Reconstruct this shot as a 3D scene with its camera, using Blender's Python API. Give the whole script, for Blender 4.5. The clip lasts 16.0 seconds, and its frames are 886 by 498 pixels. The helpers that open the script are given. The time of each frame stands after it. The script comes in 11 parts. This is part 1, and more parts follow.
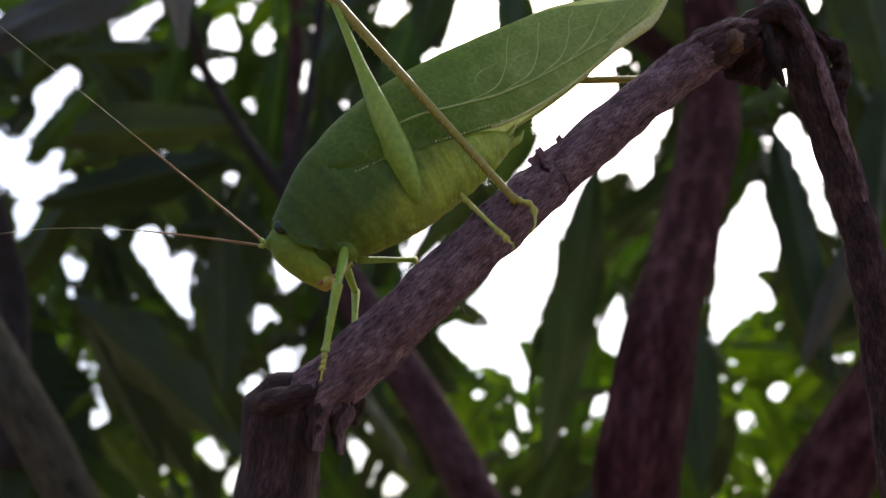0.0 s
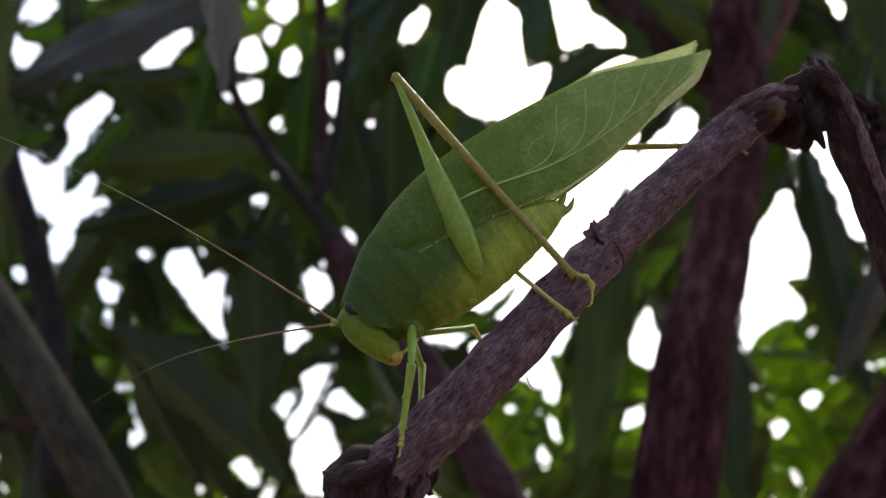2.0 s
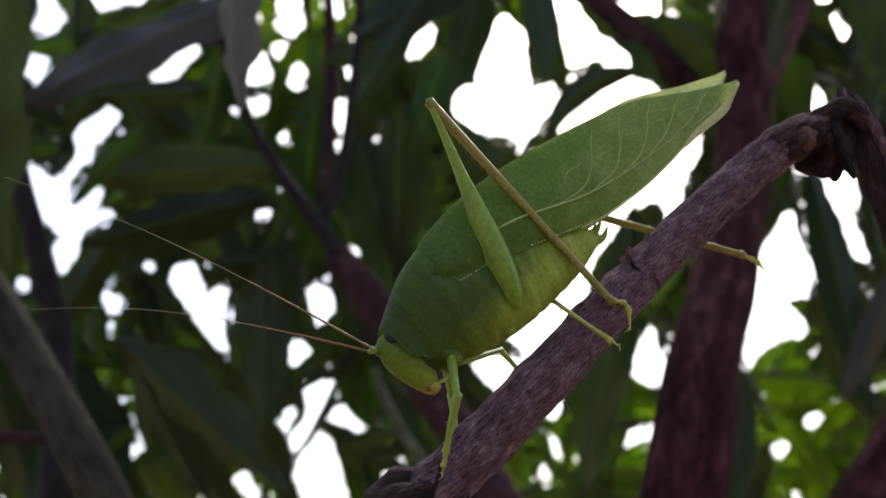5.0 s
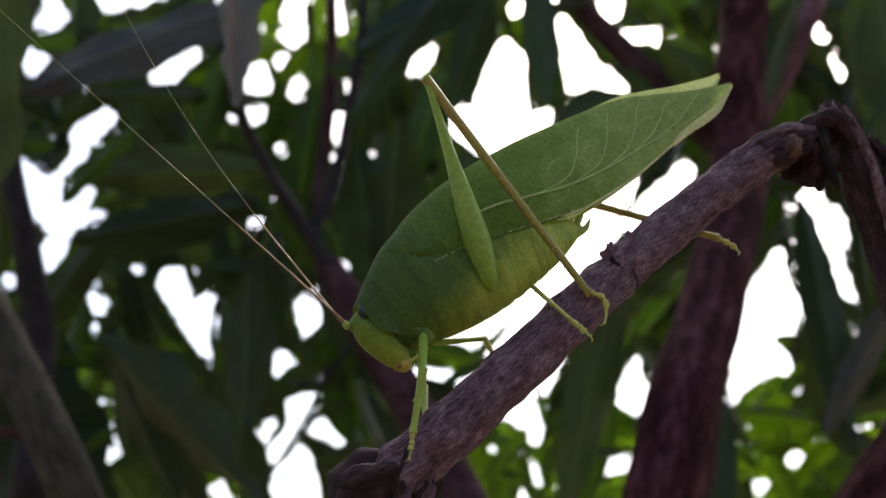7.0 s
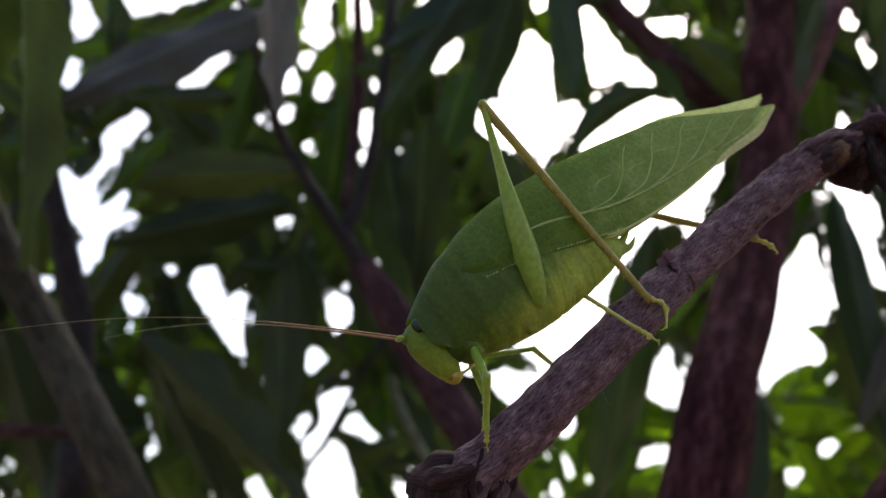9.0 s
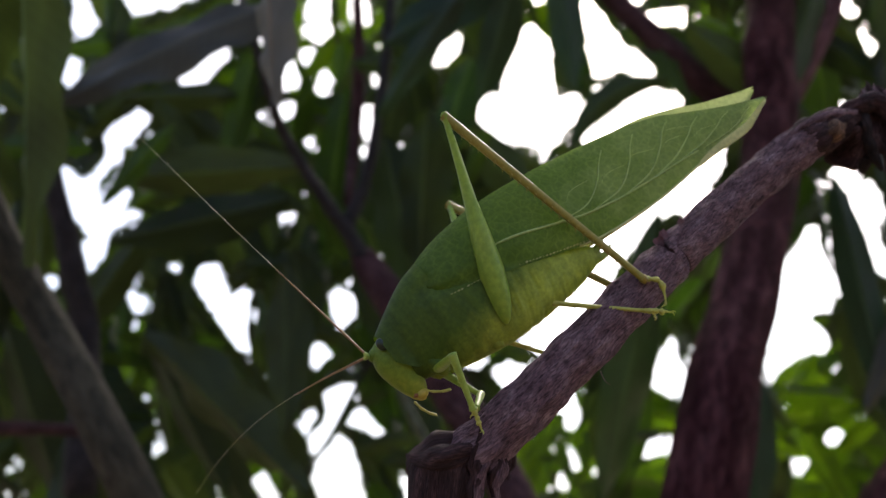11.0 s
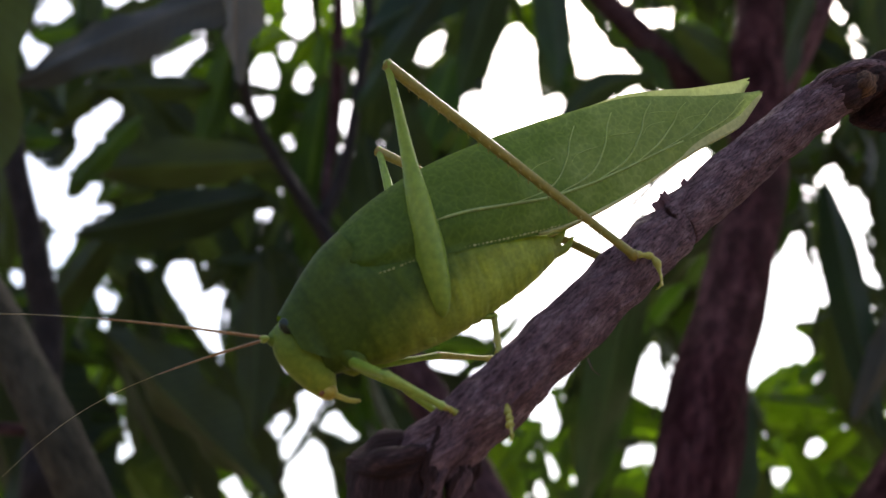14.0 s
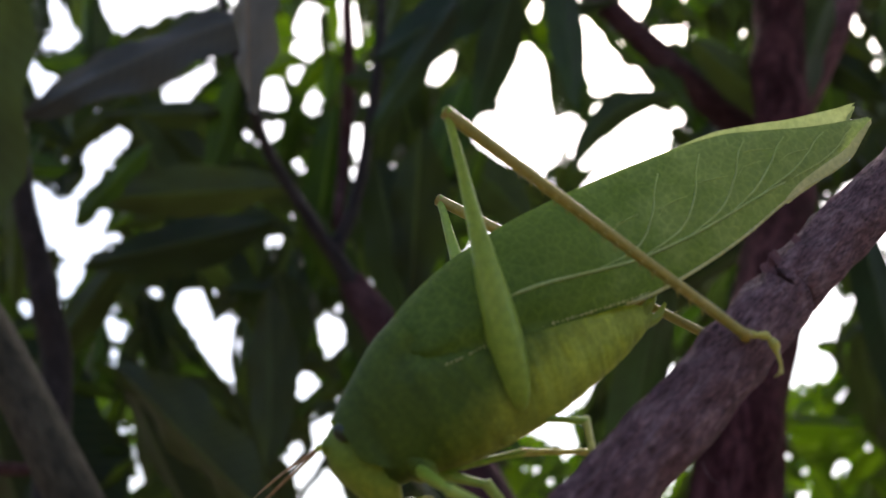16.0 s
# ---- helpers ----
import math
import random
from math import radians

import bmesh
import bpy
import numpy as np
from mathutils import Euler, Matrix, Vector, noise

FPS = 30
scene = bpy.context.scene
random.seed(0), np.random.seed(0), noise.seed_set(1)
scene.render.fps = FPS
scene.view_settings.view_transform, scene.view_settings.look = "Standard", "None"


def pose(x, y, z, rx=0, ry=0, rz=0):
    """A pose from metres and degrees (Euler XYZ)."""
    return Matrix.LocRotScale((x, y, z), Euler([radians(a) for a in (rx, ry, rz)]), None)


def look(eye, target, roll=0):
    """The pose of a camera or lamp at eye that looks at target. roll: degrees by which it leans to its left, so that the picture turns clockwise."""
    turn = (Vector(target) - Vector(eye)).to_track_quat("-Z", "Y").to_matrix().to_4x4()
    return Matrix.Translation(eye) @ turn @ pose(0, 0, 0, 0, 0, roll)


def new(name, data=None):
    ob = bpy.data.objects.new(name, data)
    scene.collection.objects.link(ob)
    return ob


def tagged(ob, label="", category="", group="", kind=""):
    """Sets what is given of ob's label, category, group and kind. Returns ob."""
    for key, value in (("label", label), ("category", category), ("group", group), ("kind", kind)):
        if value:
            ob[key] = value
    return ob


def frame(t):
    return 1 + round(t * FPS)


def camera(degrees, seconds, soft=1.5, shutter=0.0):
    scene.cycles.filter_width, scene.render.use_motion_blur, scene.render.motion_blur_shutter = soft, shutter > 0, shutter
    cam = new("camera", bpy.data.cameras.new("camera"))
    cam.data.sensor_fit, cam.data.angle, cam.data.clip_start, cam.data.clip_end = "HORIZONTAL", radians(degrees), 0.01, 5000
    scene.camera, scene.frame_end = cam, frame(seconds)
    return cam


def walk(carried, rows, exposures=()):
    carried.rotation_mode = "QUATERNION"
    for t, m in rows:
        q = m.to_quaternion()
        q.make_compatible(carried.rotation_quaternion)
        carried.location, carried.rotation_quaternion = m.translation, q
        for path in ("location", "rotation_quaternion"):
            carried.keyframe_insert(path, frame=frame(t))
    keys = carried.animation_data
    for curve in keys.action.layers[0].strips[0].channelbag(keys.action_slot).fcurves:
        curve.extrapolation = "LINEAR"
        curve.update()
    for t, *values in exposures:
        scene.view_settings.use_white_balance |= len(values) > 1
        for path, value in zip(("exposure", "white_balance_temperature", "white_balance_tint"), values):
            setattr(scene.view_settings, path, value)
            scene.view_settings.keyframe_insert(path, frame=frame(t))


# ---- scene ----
LENS = 54.0
cam = camera(LENS, 16.0, soft=1.4)
PATH = [
    (0.0, 0.0000, 0.0000, 1.5000, 112.00, -0.00, -0.00),
    (0.5, 0.0003, -0.0080, 1.5041, 112.52, 0.54, 1.01),
    (1.0, -0.0020, -0.0096, 1.5047, 112.48, 0.37, 1.30),
    (1.5, -0.0025, -0.0079, 1.5060, 112.50, 0.75, 1.99),
    (2.0, -0.0051, -0.0096, 1.5058, 112.55, 0.57, 1.92),
    (2.5, -0.0113, -0.0084, 1.5081, 112.79, 0.58, 1.55),
    (3.0, -0.0186, -0.0052, 1.5077, 112.85, 0.46, 1.53),
    (3.5, -0.0121, -0.0077, 1.5074, 112.87, 0.30, 1.40),
    (4.0, -0.0119, -0.0111, 1.5089, 113.17, 0.32, 1.45),
    (4.2, -0.0124, -0.0118, 1.5074, 112.99, 0.28, 1.53),
    (6.3, -0.0070, -0.0122, 1.5051, 115.00, -1.95, 0.27),
    (6.5, -0.0109, -0.0137, 1.5031, 115.07, -2.39, -0.04),
    (7.0, -0.0088, -0.0089, 1.5018, 115.09, -2.61, -0.13),
    (7.5, -0.0085, -0.0106, 1.4993, 114.99, -2.79, 0.32),
    (8.0, -0.0073, -0.0143, 1.4986, 114.72, -2.32, 0.79),
    (8.5, -0.0153, -0.0164, 1.4995, 114.71, -2.52, 1.43),
    (9.0, -0.0148, -0.0157, 1.5014, 114.54, -2.27, 1.73),
    (9.5, -0.0147, -0.0148, 1.4994, 114.32, -2.09, 1.76),
    (9.7, -0.0149, -0.0136, 1.4987, 114.29, -1.80, 1.88),
    (11.8, -0.0132, -0.0164, 1.4997, 114.18, -1.75, 2.80),
    (12.0, -0.0134, -0.0137, 1.4993, 113.89, -1.78, 3.09),
    (12.5, -0.0160, -0.0143, 1.4988, 113.88, -1.70, 2.90),
    (13.0, -0.0166, -0.0109, 1.5015, 114.28, -1.66, 2.33),
    (13.5, -0.0129, -0.0074, 1.5014, 114.48, -2.14, 1.39),
    (14.0, -0.0115, 0.0074, 1.5037, 114.69, -2.04, 0.81),
    (14.5, -0.0195, 0.0069, 1.5091, 115.40, -2.02, 0.71),
    (15.0, -0.0187, 0.0101, 1.5077, 115.30, -1.66, 0.21),
    (15.2, -0.0171, 0.0142, 1.5086, 115.48, -1.80, 0.47),
    (15.5, -0.0188, 0.0147, 1.5111, 115.57, -1.57, 1.18),
    (16.0, -0.0186, 0.0200, 1.5159, 115.86, -1.45, 1.68),
]
walk(cam, [(t, pose(x, y, z, rx, ry, rz)) for t, x, y, z, rx, ry, rz in PATH])
cam.data.dof.use_dof = True
cam.data.dof.focus_distance = 0.116
cam.data.dof.aperture_fstop = 25.0

# ---- light: a bright white sky behind a tree's crown ----
scene.view_settings.exposure = 1.48
world = bpy.data.worlds.new("sky")
scene.world = world
world.use_nodes = True
wn = world.node_tree
sky = wn.nodes.new("ShaderNodeTexSky")
sky.sky_type = "NISHITA"
sky.sun_disc = False
sky.sun_elevation = radians(55)
sky.sun_rotation = radians(20)
sky.air_density = 1.0
sky.dust_density = 6.0
wn.links.new(sky.outputs[0], wn.nodes["Background"].inputs[0])
wn.nodes["Background"].inputs[1].default_value = 0.15
sun = new("sun", bpy.data.lights.new("sun", "SUN"))
sun.data.energy = 1.2
sun.data.angle = radians(14)
sun.data.color = (1.0, 0.95, 0.88)
sun.matrix_world = look((0, 0, 0), (-math.sin(radians(20)) * math.cos(radians(55)), -math.cos(radians(20)) * math.cos(radians(55)), -math.sin(radians(55))))


# ---- materials ----
def nodes_of(name):
    m = bpy.data.materials.new(name)
    m.use_nodes = True
    return m, m.node_tree, m.node_tree.nodes["Principled BSDF"]


def ramp_of(nt, source, stops):
    r = nt.nodes.new("ShaderNodeValToRGB")
    while len(r.color_ramp.elements) < len(stops):
        r.color_ramp.elements.new(0.5)
    for e, (p, c) in zip(r.color_ramp.elements, stops):
        e.position, e.color = p, (*c, 1)
    nt.links.new(source, r.inputs[0])
    return r.outputs[0]


def noise_of(nt, scale, detail=4.0, stretch=None, rough=0.55, space="Object"):
    co = nt.nodes.new("ShaderNodeTexCoord")
    n = nt.nodes.new("ShaderNodeTexNoise")
    n.inputs["Scale"].default_value, n.inputs["Detail"].default_value, n.inputs["Roughness"].default_value = scale, detail, rough
    if stretch:
        mp = nt.nodes.new("ShaderNodeMapping")
        mp.inputs["Scale"].default_value = stretch
        nt.links.new(co.outputs[space], mp.inputs[0])
        nt.links.new(mp.outputs[0], n.inputs["Vector"])
    else:
        nt.links.new(co.outputs[space], n.inputs["Vector"])
    return n.outputs[0]


def mix_of(nt, kind, fac, a, b):
    m = nt.nodes.new("ShaderNodeMix")
    m.data_type, m.blend_type = "RGBA", kind
    for slot, v in ((0, fac), (6, a), (7, b)):
        if isinstance(v, (int, float)):
            m.inputs[slot].default_value = v
        elif isinstance(v, tuple):
            m.inputs[slot].default_value = (*v, 1)
        else:
            nt.links.new(v, m.inputs[slot])
    return m.outputs[2]


def bump_of(nt, bsdf, height, strength, distance):
    b = nt.nodes.new("ShaderNodeBump")
    b.inputs["Strength"].default_value, b.inputs["Distance"].default_value = strength, distance
    nt.links.new(height, b.inputs["Height"])
    nt.links.new(b.outputs[0], bsdf.inputs["Normal"])
    return b


def thin(nt, bsdf, colour, share):
    """Lets light through a thin sheet: a share of the surface is translucent."""
    tr = nt.nodes.new("ShaderNodeBsdfTranslucent")
    nt.links.new(colour, tr.inputs[0])
    mx = nt.nodes.new("ShaderNodeMixShader")
    mx.inputs[0].default_value = share
    nt.links.new(bsdf.outputs[0], mx.inputs[1])
    nt.links.new(tr.outputs[0], mx.inputs[2])
    nt.links.new(mx.outputs[0], nt.nodes["Material Output"].inputs[0])


def bark(name, scale, dark, mid, light, depth, stretch=(1, 0.27, 1), space="UV", shine=0.25):
    """Bark with its grain along the stem: broad patches, fibres, fine pits."""
    m, nt, p = nodes_of(name)
    big = noise_of(nt, 55 * scale, 5, (1, 0.5, 1), 0.65, space)
    fibre = noise_of(nt, 400 * scale, 7, stretch, 0.74, space)
    pits = noise_of(nt, 300 * scale, 6, (1, min(stretch[1] * 1.25, 1), 1), 0.66, space)
    c = ramp_of(nt, big, [(0.3, dark), (0.5, mid), (0.72, light)])
    f = ramp_of(nt, fibre, [(0.37, (0.34, 0.31, 0.32)), (0.5, (0.9, 0.87, 0.88)), (0.66, (1.6, 1.52, 1.5))])
    c = mix_of(nt, "MULTIPLY", 0.95, c, f)
    c = mix_of(nt, "MULTIPLY", 0.72, c, ramp_of(nt, pits, [(0.36, (0.12, 0.10, 0.11)), (0.48, (1.06, 1.05, 1.05))]))
    nt.links.new(c, p.inputs["Base Color"])
    p.inputs["Roughness"].default_value = 0.88
    p.inputs["Specular IOR Level"].default_value = shine
    bump_of(nt, p, fibre, 0.9, depth)
    return m


def leaf_material(name, blade, vein, glow, share, rough, shine=0.2):
    m, nt, p = nodes_of(name)
    co = nt.nodes.new("ShaderNodeTexCoord")
    sx = nt.nodes.new("ShaderNodeSeparateXYZ")
    nt.links.new(co.outputs["UV"], sx.inputs[0])
    away = nt.nodes.new("ShaderNodeMath")
    away.operation = "ABSOLUTE"
    nt.links.new(sx.outputs[1], away.inputs[0])
    rib = ramp_of(nt, away.outputs[0], [(0.03, (1, 1, 1)), (0.07, (0, 0, 0))])
    wave = nt.nodes.new("ShaderNodeTexWave")
    wave.wave_type, wave.bands_direction = "BANDS", "X"
    comb = nt.nodes.new("ShaderNodeCombineXYZ")
    slant = nt.nodes.new("ShaderNodeMath")
    slant.operation = "MULTIPLY_ADD"
    slant.inputs[1].default_value = -0.09
    nt.links.new(away.outputs[0], slant.inputs[0])
    nt.links.new(sx.outputs[0], slant.inputs[2])
    nt.links.new(slant.outputs[0], comb.inputs[0])
    nt.links.new(comb.outputs[0], wave.inputs["Vector"])
    wave.inputs["Scale"].default_value = 7.0
    side = ramp_of(nt, wave.outputs["Fac"], [(0.9, (0, 0, 0)), (1.0, (0.35, 0.35, 0.35))])
    veins = mix_of(nt, "ADD", 1.0, rib, side)
    patch = noise_of(nt, 3.5, 5)
    c = ramp_of(nt, patch, [(0.3, tuple(v * 0.7 for v in blade)), (0.7, tuple(v * 1.25 for v in blade))])
    info = nt.nodes.new("ShaderNodeObjectInfo")
    island = nt.nodes.new("ShaderNodeNewGeometry")
    both = nt.nodes.new("ShaderNodeMath")
    both.operation = "ADD"
    nt.links.new(info.outputs["Random"], both.inputs[0])
    nt.links.new(island.outputs["Random Per Island"], both.inputs[1])
    wrap = nt.nodes.new("ShaderNodeMath")
    wrap.operation = "FRACT"
    nt.links.new(both.outputs[0], wrap.inputs[0])
    each = ramp_of(nt, wrap.outputs[0], [(0.0, (0.5, 0.6, 0.62)), (0.35, (0.85, 0.9, 0.85)), (0.7, (1.15, 1.1, 1.0)), (1.0, (1.55, 1.45, 1.0))])
    c = mix_of(nt, "MULTIPLY", 1.0, c, each)
    c = mix_of(nt, "MIX", veins, c, vein)
    nt.links.new(c, p.inputs["Base Color"])
    p.inputs["Roughness"].default_value = rough
    p.inputs["Specular IOR Level"].default_value = shine
    bump_of(nt, p, side, 0.3, 0.0006)
    thin(nt, p, mix_of(nt, "MULTIPLY", 1.0, c, glow), share)
    return m


LEAF = {
    # d's very low tone carries the shade from the leaf layers above
    "d": leaf_material("shaded_leaf", (0.0235, 0.0310, 0.0150), (0.042, 0.056, 0.028), (1.25, 1.65, 0.5), 0.28, 0.5, 0.2),
    "n": leaf_material("blue_green_leaf", (0.0165, 0.0285, 0.0175), (0.034, 0.05, 0.032), (1.1, 1.6, 0.7), 0.22, 0.5, 0.25),
    "m": leaf_material("green_leaf", (0.028, 0.049, 0.011), (0.05, 0.078, 0.022), (1.3, 1.65, 0.42), 0.38, 0.45, 0.2),
    "y": leaf_material("young_leaf", (0.036, 0.064, 0.007), (0.065, 0.10, 0.016), (1.75, 1.95, 0.3), 0.46, 0.45, 0.2),
    "b": leaf_material("withered_leaf", (0.075, 0.072, 0.074), (0.10, 0.07, 0.05), (1.0, 1.0, 0.8), 0.25, 0.6),
    "g": leaf_material("grey_leaf", (0.034, 0.034, 0.037), (0.06, 0.055, 0.045), (1.0, 1.1, 0.7), 0.12, 0.55, 0.25),
}
TWIG_BARK = bark("weathered_twig_bark", 9.5, (0.082, 0.042, 0.052), (0.190, 0.110, 0.128), (0.34, 0.23, 0.255), 0.0014, (1, 0.2, 1))
# near-black: shade inside the twig's hollows is put into this wood tone
SHADED_ROTTEN_WOOD = bark("shaded_rotten_wood", 6.0, (0.006, 0.0035, 0.004), (0.018, 0.010, 0.011), (0.055, 0.034, 0.034), 0.0010)
# dark bark of stub and node; also holds the hanging stem's shade
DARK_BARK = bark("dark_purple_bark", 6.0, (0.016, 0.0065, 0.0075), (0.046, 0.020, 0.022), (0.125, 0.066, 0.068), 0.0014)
TRUNK_BARK = bark("brown_trunk_bark", 0.75, (0.026, 0.0078, 0.0098), (0.076, 0.0255, 0.0310), (0.21, 0.092, 0.104), 0.010, (1, 0.35, 1), shine=0.06)
LIMB_BARK = bark("purple_brown_limb_bark", 0.9, (0.026, 0.0130, 0.0165), (0.058, 0.029, 0.036), (0.115, 0.068, 0.080), 0.003, shine=0.1)
PINK_BARK = bark("pinkish_limb_bark", 0.9, (0.10, 0.050, 0.064), (0.21, 0.118, 0.145), (0.33, 0.215, 0.25), 0.003, shine=0.08)
BLACK_TWIG = bark("black_twig_bark", 2.0, (0.010, 0.009, 0.012), (0.022, 0.019, 0.023), (0.04, 0.036, 0.042), 0.001)
STALK_SKIN = bark("dull_green_stalk_skin", 0.6, (0.020, 0.019, 0.013), (0.036, 0.033, 0.023), (0.058, 0.052, 0.040), 0.002)


def skin(name, low, high, share, glow, scale=900, rough=0.42, stretch=None, bump=0.00008):
    m, nt, p = nodes_of(name)
    n = noise_of(nt, scale, 5, stretch)
    n2 = noise_of(nt, scale * 0.13, 3)
    c = ramp_of(nt, n2, [(0.3, low), (0.7, high)])
    f = ramp_of(nt, n, [(0.35, (0.82, 0.84, 0.8)), (0.7, (1.12, 1.1, 1.1))])
    c = mix_of(nt, "MULTIPLY", 1.0, c, f)
    nt.links.new(c, p.inputs["Base Color"])
    p.inputs["Roughness"].default_value = rough
    p.inputs["Specular IOR Level"].default_value = 0.35
    bump_of(nt, p, n, 0.5, bump)
    if share:
        thin(nt, p, mix_of(nt, "MULTIPLY", 1.0, c, glow), share)
    return m


def wing_skin():
    """A leaf-like wing, deep green over the shoulders; backlight painted paler and greyer to the tip; a fine net of
    cells.
    """
    m, nt, p = nodes_of("wing_green")
    co = nt.nodes.new("ShaderNodeTexCoord")
    sx = nt.nodes.new("ShaderNodeSeparateXYZ")
    nt.links.new(co.outputs["Object"], sx.inputs[0])
    h = nt.nodes.new("ShaderNodeMath")
    h.operation = "MULTIPLY_ADD"
    h.inputs[1].default_value = -15.0
    nt.links.new(sx.outputs[0], h.inputs[0])
    nt.links.new(noise_of(nt, 160, 4), h.inputs[2])
    # shaded front and sky-lit tip are put into the colour along x
    c = ramp_of(nt, h.outputs[0], [(0.3, (0.070, 0.116, 0.012)), (0.72, (0.104, 0.158, 0.028)), (1.1, (0.180, 0.235, 0.078))])
    cells = nt.nodes.new("ShaderNodeTexVoronoi")
    cells.feature = "DISTANCE_TO_EDGE"
    cells.inputs["Scale"].default_value = 850.0
    nt.links.new(co.outputs["Object"], cells.inputs["Vector"])
    net = ramp_of(nt, cells.outputs[0], [(0.0, (1.2, 1.17, 1.2)), (0.16, (0.96, 0.97, 0.96))])
    c = mix_of(nt, "MULTIPLY", 1.0, c, net)
    wide = nt.nodes.new("ShaderNodeTexVoronoi")
    wide.feature = "DISTANCE_TO_EDGE"
    wide.inputs["Scale"].default_value = 250.0
    warp = mix_of(nt, "ADD", 0.004, co.outputs["Object"], nt.nodes[noise_of(nt, 500, 3).node.name].outputs[1])
    nt.links.new(warp, wide.inputs["Vector"])
    c = mix_of(nt, "MULTIPLY", 1.0, c, ramp_of(nt, wide.outputs[0], [(0.0, (1.16, 1.13, 1.2)), (0.03, (1.04, 1.03, 1.05)), (0.08, (0.98, 0.985, 0.98))]))
    c = mix_of(nt, "MULTIPLY", 1.0, c, ramp_of(nt, noise_of(nt, 1900, 5), [(0.3, (0.85, 0.87, 0.85)), (0.7, (1.12, 1.1, 1.1))]))
    nt.links.new(c, p.inputs["Base Color"])
    p.inputs["Roughness"].default_value = 0.55
    p.inputs["Specular IOR Level"].default_value = 0.28
    bump_of(nt, p, cells.outputs[0], 0.35, 0.00025)
    thin(nt, p, mix_of(nt, "MULTIPLY", 1.0, c, (1.35, 1.4, 0.95)), 0.5)
    return m


WING_GREEN = wing_skin()
# lighter green for the right wing, with sky light put into its colour
WING_SKYLIT = skin("wing_skylit_green", (0.27, 0.33, 0.16), (0.34, 0.40, 0.21), 0.5, (1.3, 1.3, 0.9), 1500)
BELLY_YELLOW = skin("belly_yellow_green", (0.24, 0.32, 0.05), (0.35, 0.38, 0.07), 0.35, (1.4, 1.3, 0.5), 700)


def body_skin():
    """Green on the flanks and chest, yellower towards the belly, with fine pale pleats."""
    m, nt, p = nodes_of("flank_green_to_yellow")
    co = nt.nodes.new("ShaderNodeTexCoord")
    sx = nt.nodes.new("ShaderNodeSeparateXYZ")
    nt.links.new(co.outputs["Object"], sx.inputs[0])
    blot = noise_of(nt, 260, 4)
    fine = noise_of(nt, 1600, 5)
    h = nt.nodes.new("ShaderNodeMath")
    h.operation = "MULTIPLY_ADD"
    h.inputs[1].default_value = 130.0
    nt.links.new(sx.outputs[2], h.inputs[0])
    nt.links.new(blot, h.inputs[2])
    g = nt.nodes.new("ShaderNodeMath")
    g.operation = "MULTIPLY_ADD"
    g.inputs[1].default_value = 36.0
    nt.links.new(sx.outputs[0], g.inputs[0])
    nt.links.new(h.outputs[0], g.inputs[2])
    c = ramp_of(nt, g.outputs[0], [(0.0, (0.34, 0.40, 0.075)), (0.32, (0.29, 0.335, 0.046)), (0.6, (0.175, 0.222, 0.028)), (0.95, (0.074, 0.120, 0.013))])
    c = mix_of(nt, "MULTIPLY", 1.0, c, ramp_of(nt, fine, [(0.35, (0.8, 0.82, 0.8)), (0.7, (1.15, 1.12, 1.1))]))
    pleat = noise_of(nt, 420, 3, (1, 0.16, 0.16), 0.5)
    c = mix_of(nt, "MULTIPLY", 0.8, c, ramp_of(nt, pleat, [(0.36, (0.66, 0.68, 0.6)), (0.52, (1.0, 1.0, 1.0)), (0.66, (1.22, 1.2, 1.1))]))
    nt.links.new(c, p.inputs["Base Color"])
    p.inputs["Roughness"].default_value = 0.55
    p.inputs["Specular IOR Level"].default_value = 0.28
    bump_of(nt, p, pleat, 0.6, 0.0005)
    thin(nt, p, mix_of(nt, "MULTIPLY", 1.0, c, (1.5, 1.45, 0.6)), 0.42)
    return m


FLANK = body_skin()
LEG_GREEN = skin("leg_green", (0.215, 0.315, 0.040), (0.285, 0.375, 0.058), 0.3, (1.3, 1.4, 0.6), 1200)
LEG_BROWN = skin("shin_yellow_brown", (0.23, 0.20, 0.04), (0.32, 0.245, 0.06), 0.15, (1.3, 1.2, 0.5), 1500)
FOOT_YELLOW = skin("foot_yellow", (0.34, 0.33, 0.06), (0.5, 0.45, 0.12), 0.2, (1.2, 1.2, 0.5), 1500)
VEIN_PALE = skin("vein_pale_green", (0.40, 0.48, 0.18), (0.48, 0.55, 0.24), 0.45, (1.2, 1.2, 0.8), 1500)
EDGE_PALE = skin("edge_pale_yellow", (0.48, 0.47, 0.19), (0.62, 0.58, 0.30), 0.35, (1.2, 1.2, 0.7), 1500)
FEELER_RED = skin("feeler_orange_brown", (0.15, 0.07, 0.022), (0.24, 0.12, 0.04), 0.1, (1.2, 1.1, 0.6), 1500)
FEELER_PALE = skin("feeler_pale_brown", (0.2, 0.17, 0.09), (0.3, 0.25, 0.14), 0.1, (1.2, 1.1, 0.6), 1500)
EYE_DARK = skin("eye_dark_green", (0.010, 0.018, 0.008), (0.018, 0.028, 0.012), 0, (1, 1, 1), 2500, 0.35)
MOUTH_ORANGE = skin("mouth_orange", (0.30, 0.22, 0.03), (0.40, 0.33, 0.05), 0, (1, 1, 1), 2000)
SOIL = bark("ground_soil_and_litter", 0.01, (0.07, 0.05, 0.03), (0.13, 0.10, 0.06), (0.22, 0.18, 0.11), 0.01, (1, 1, 1), "Object")


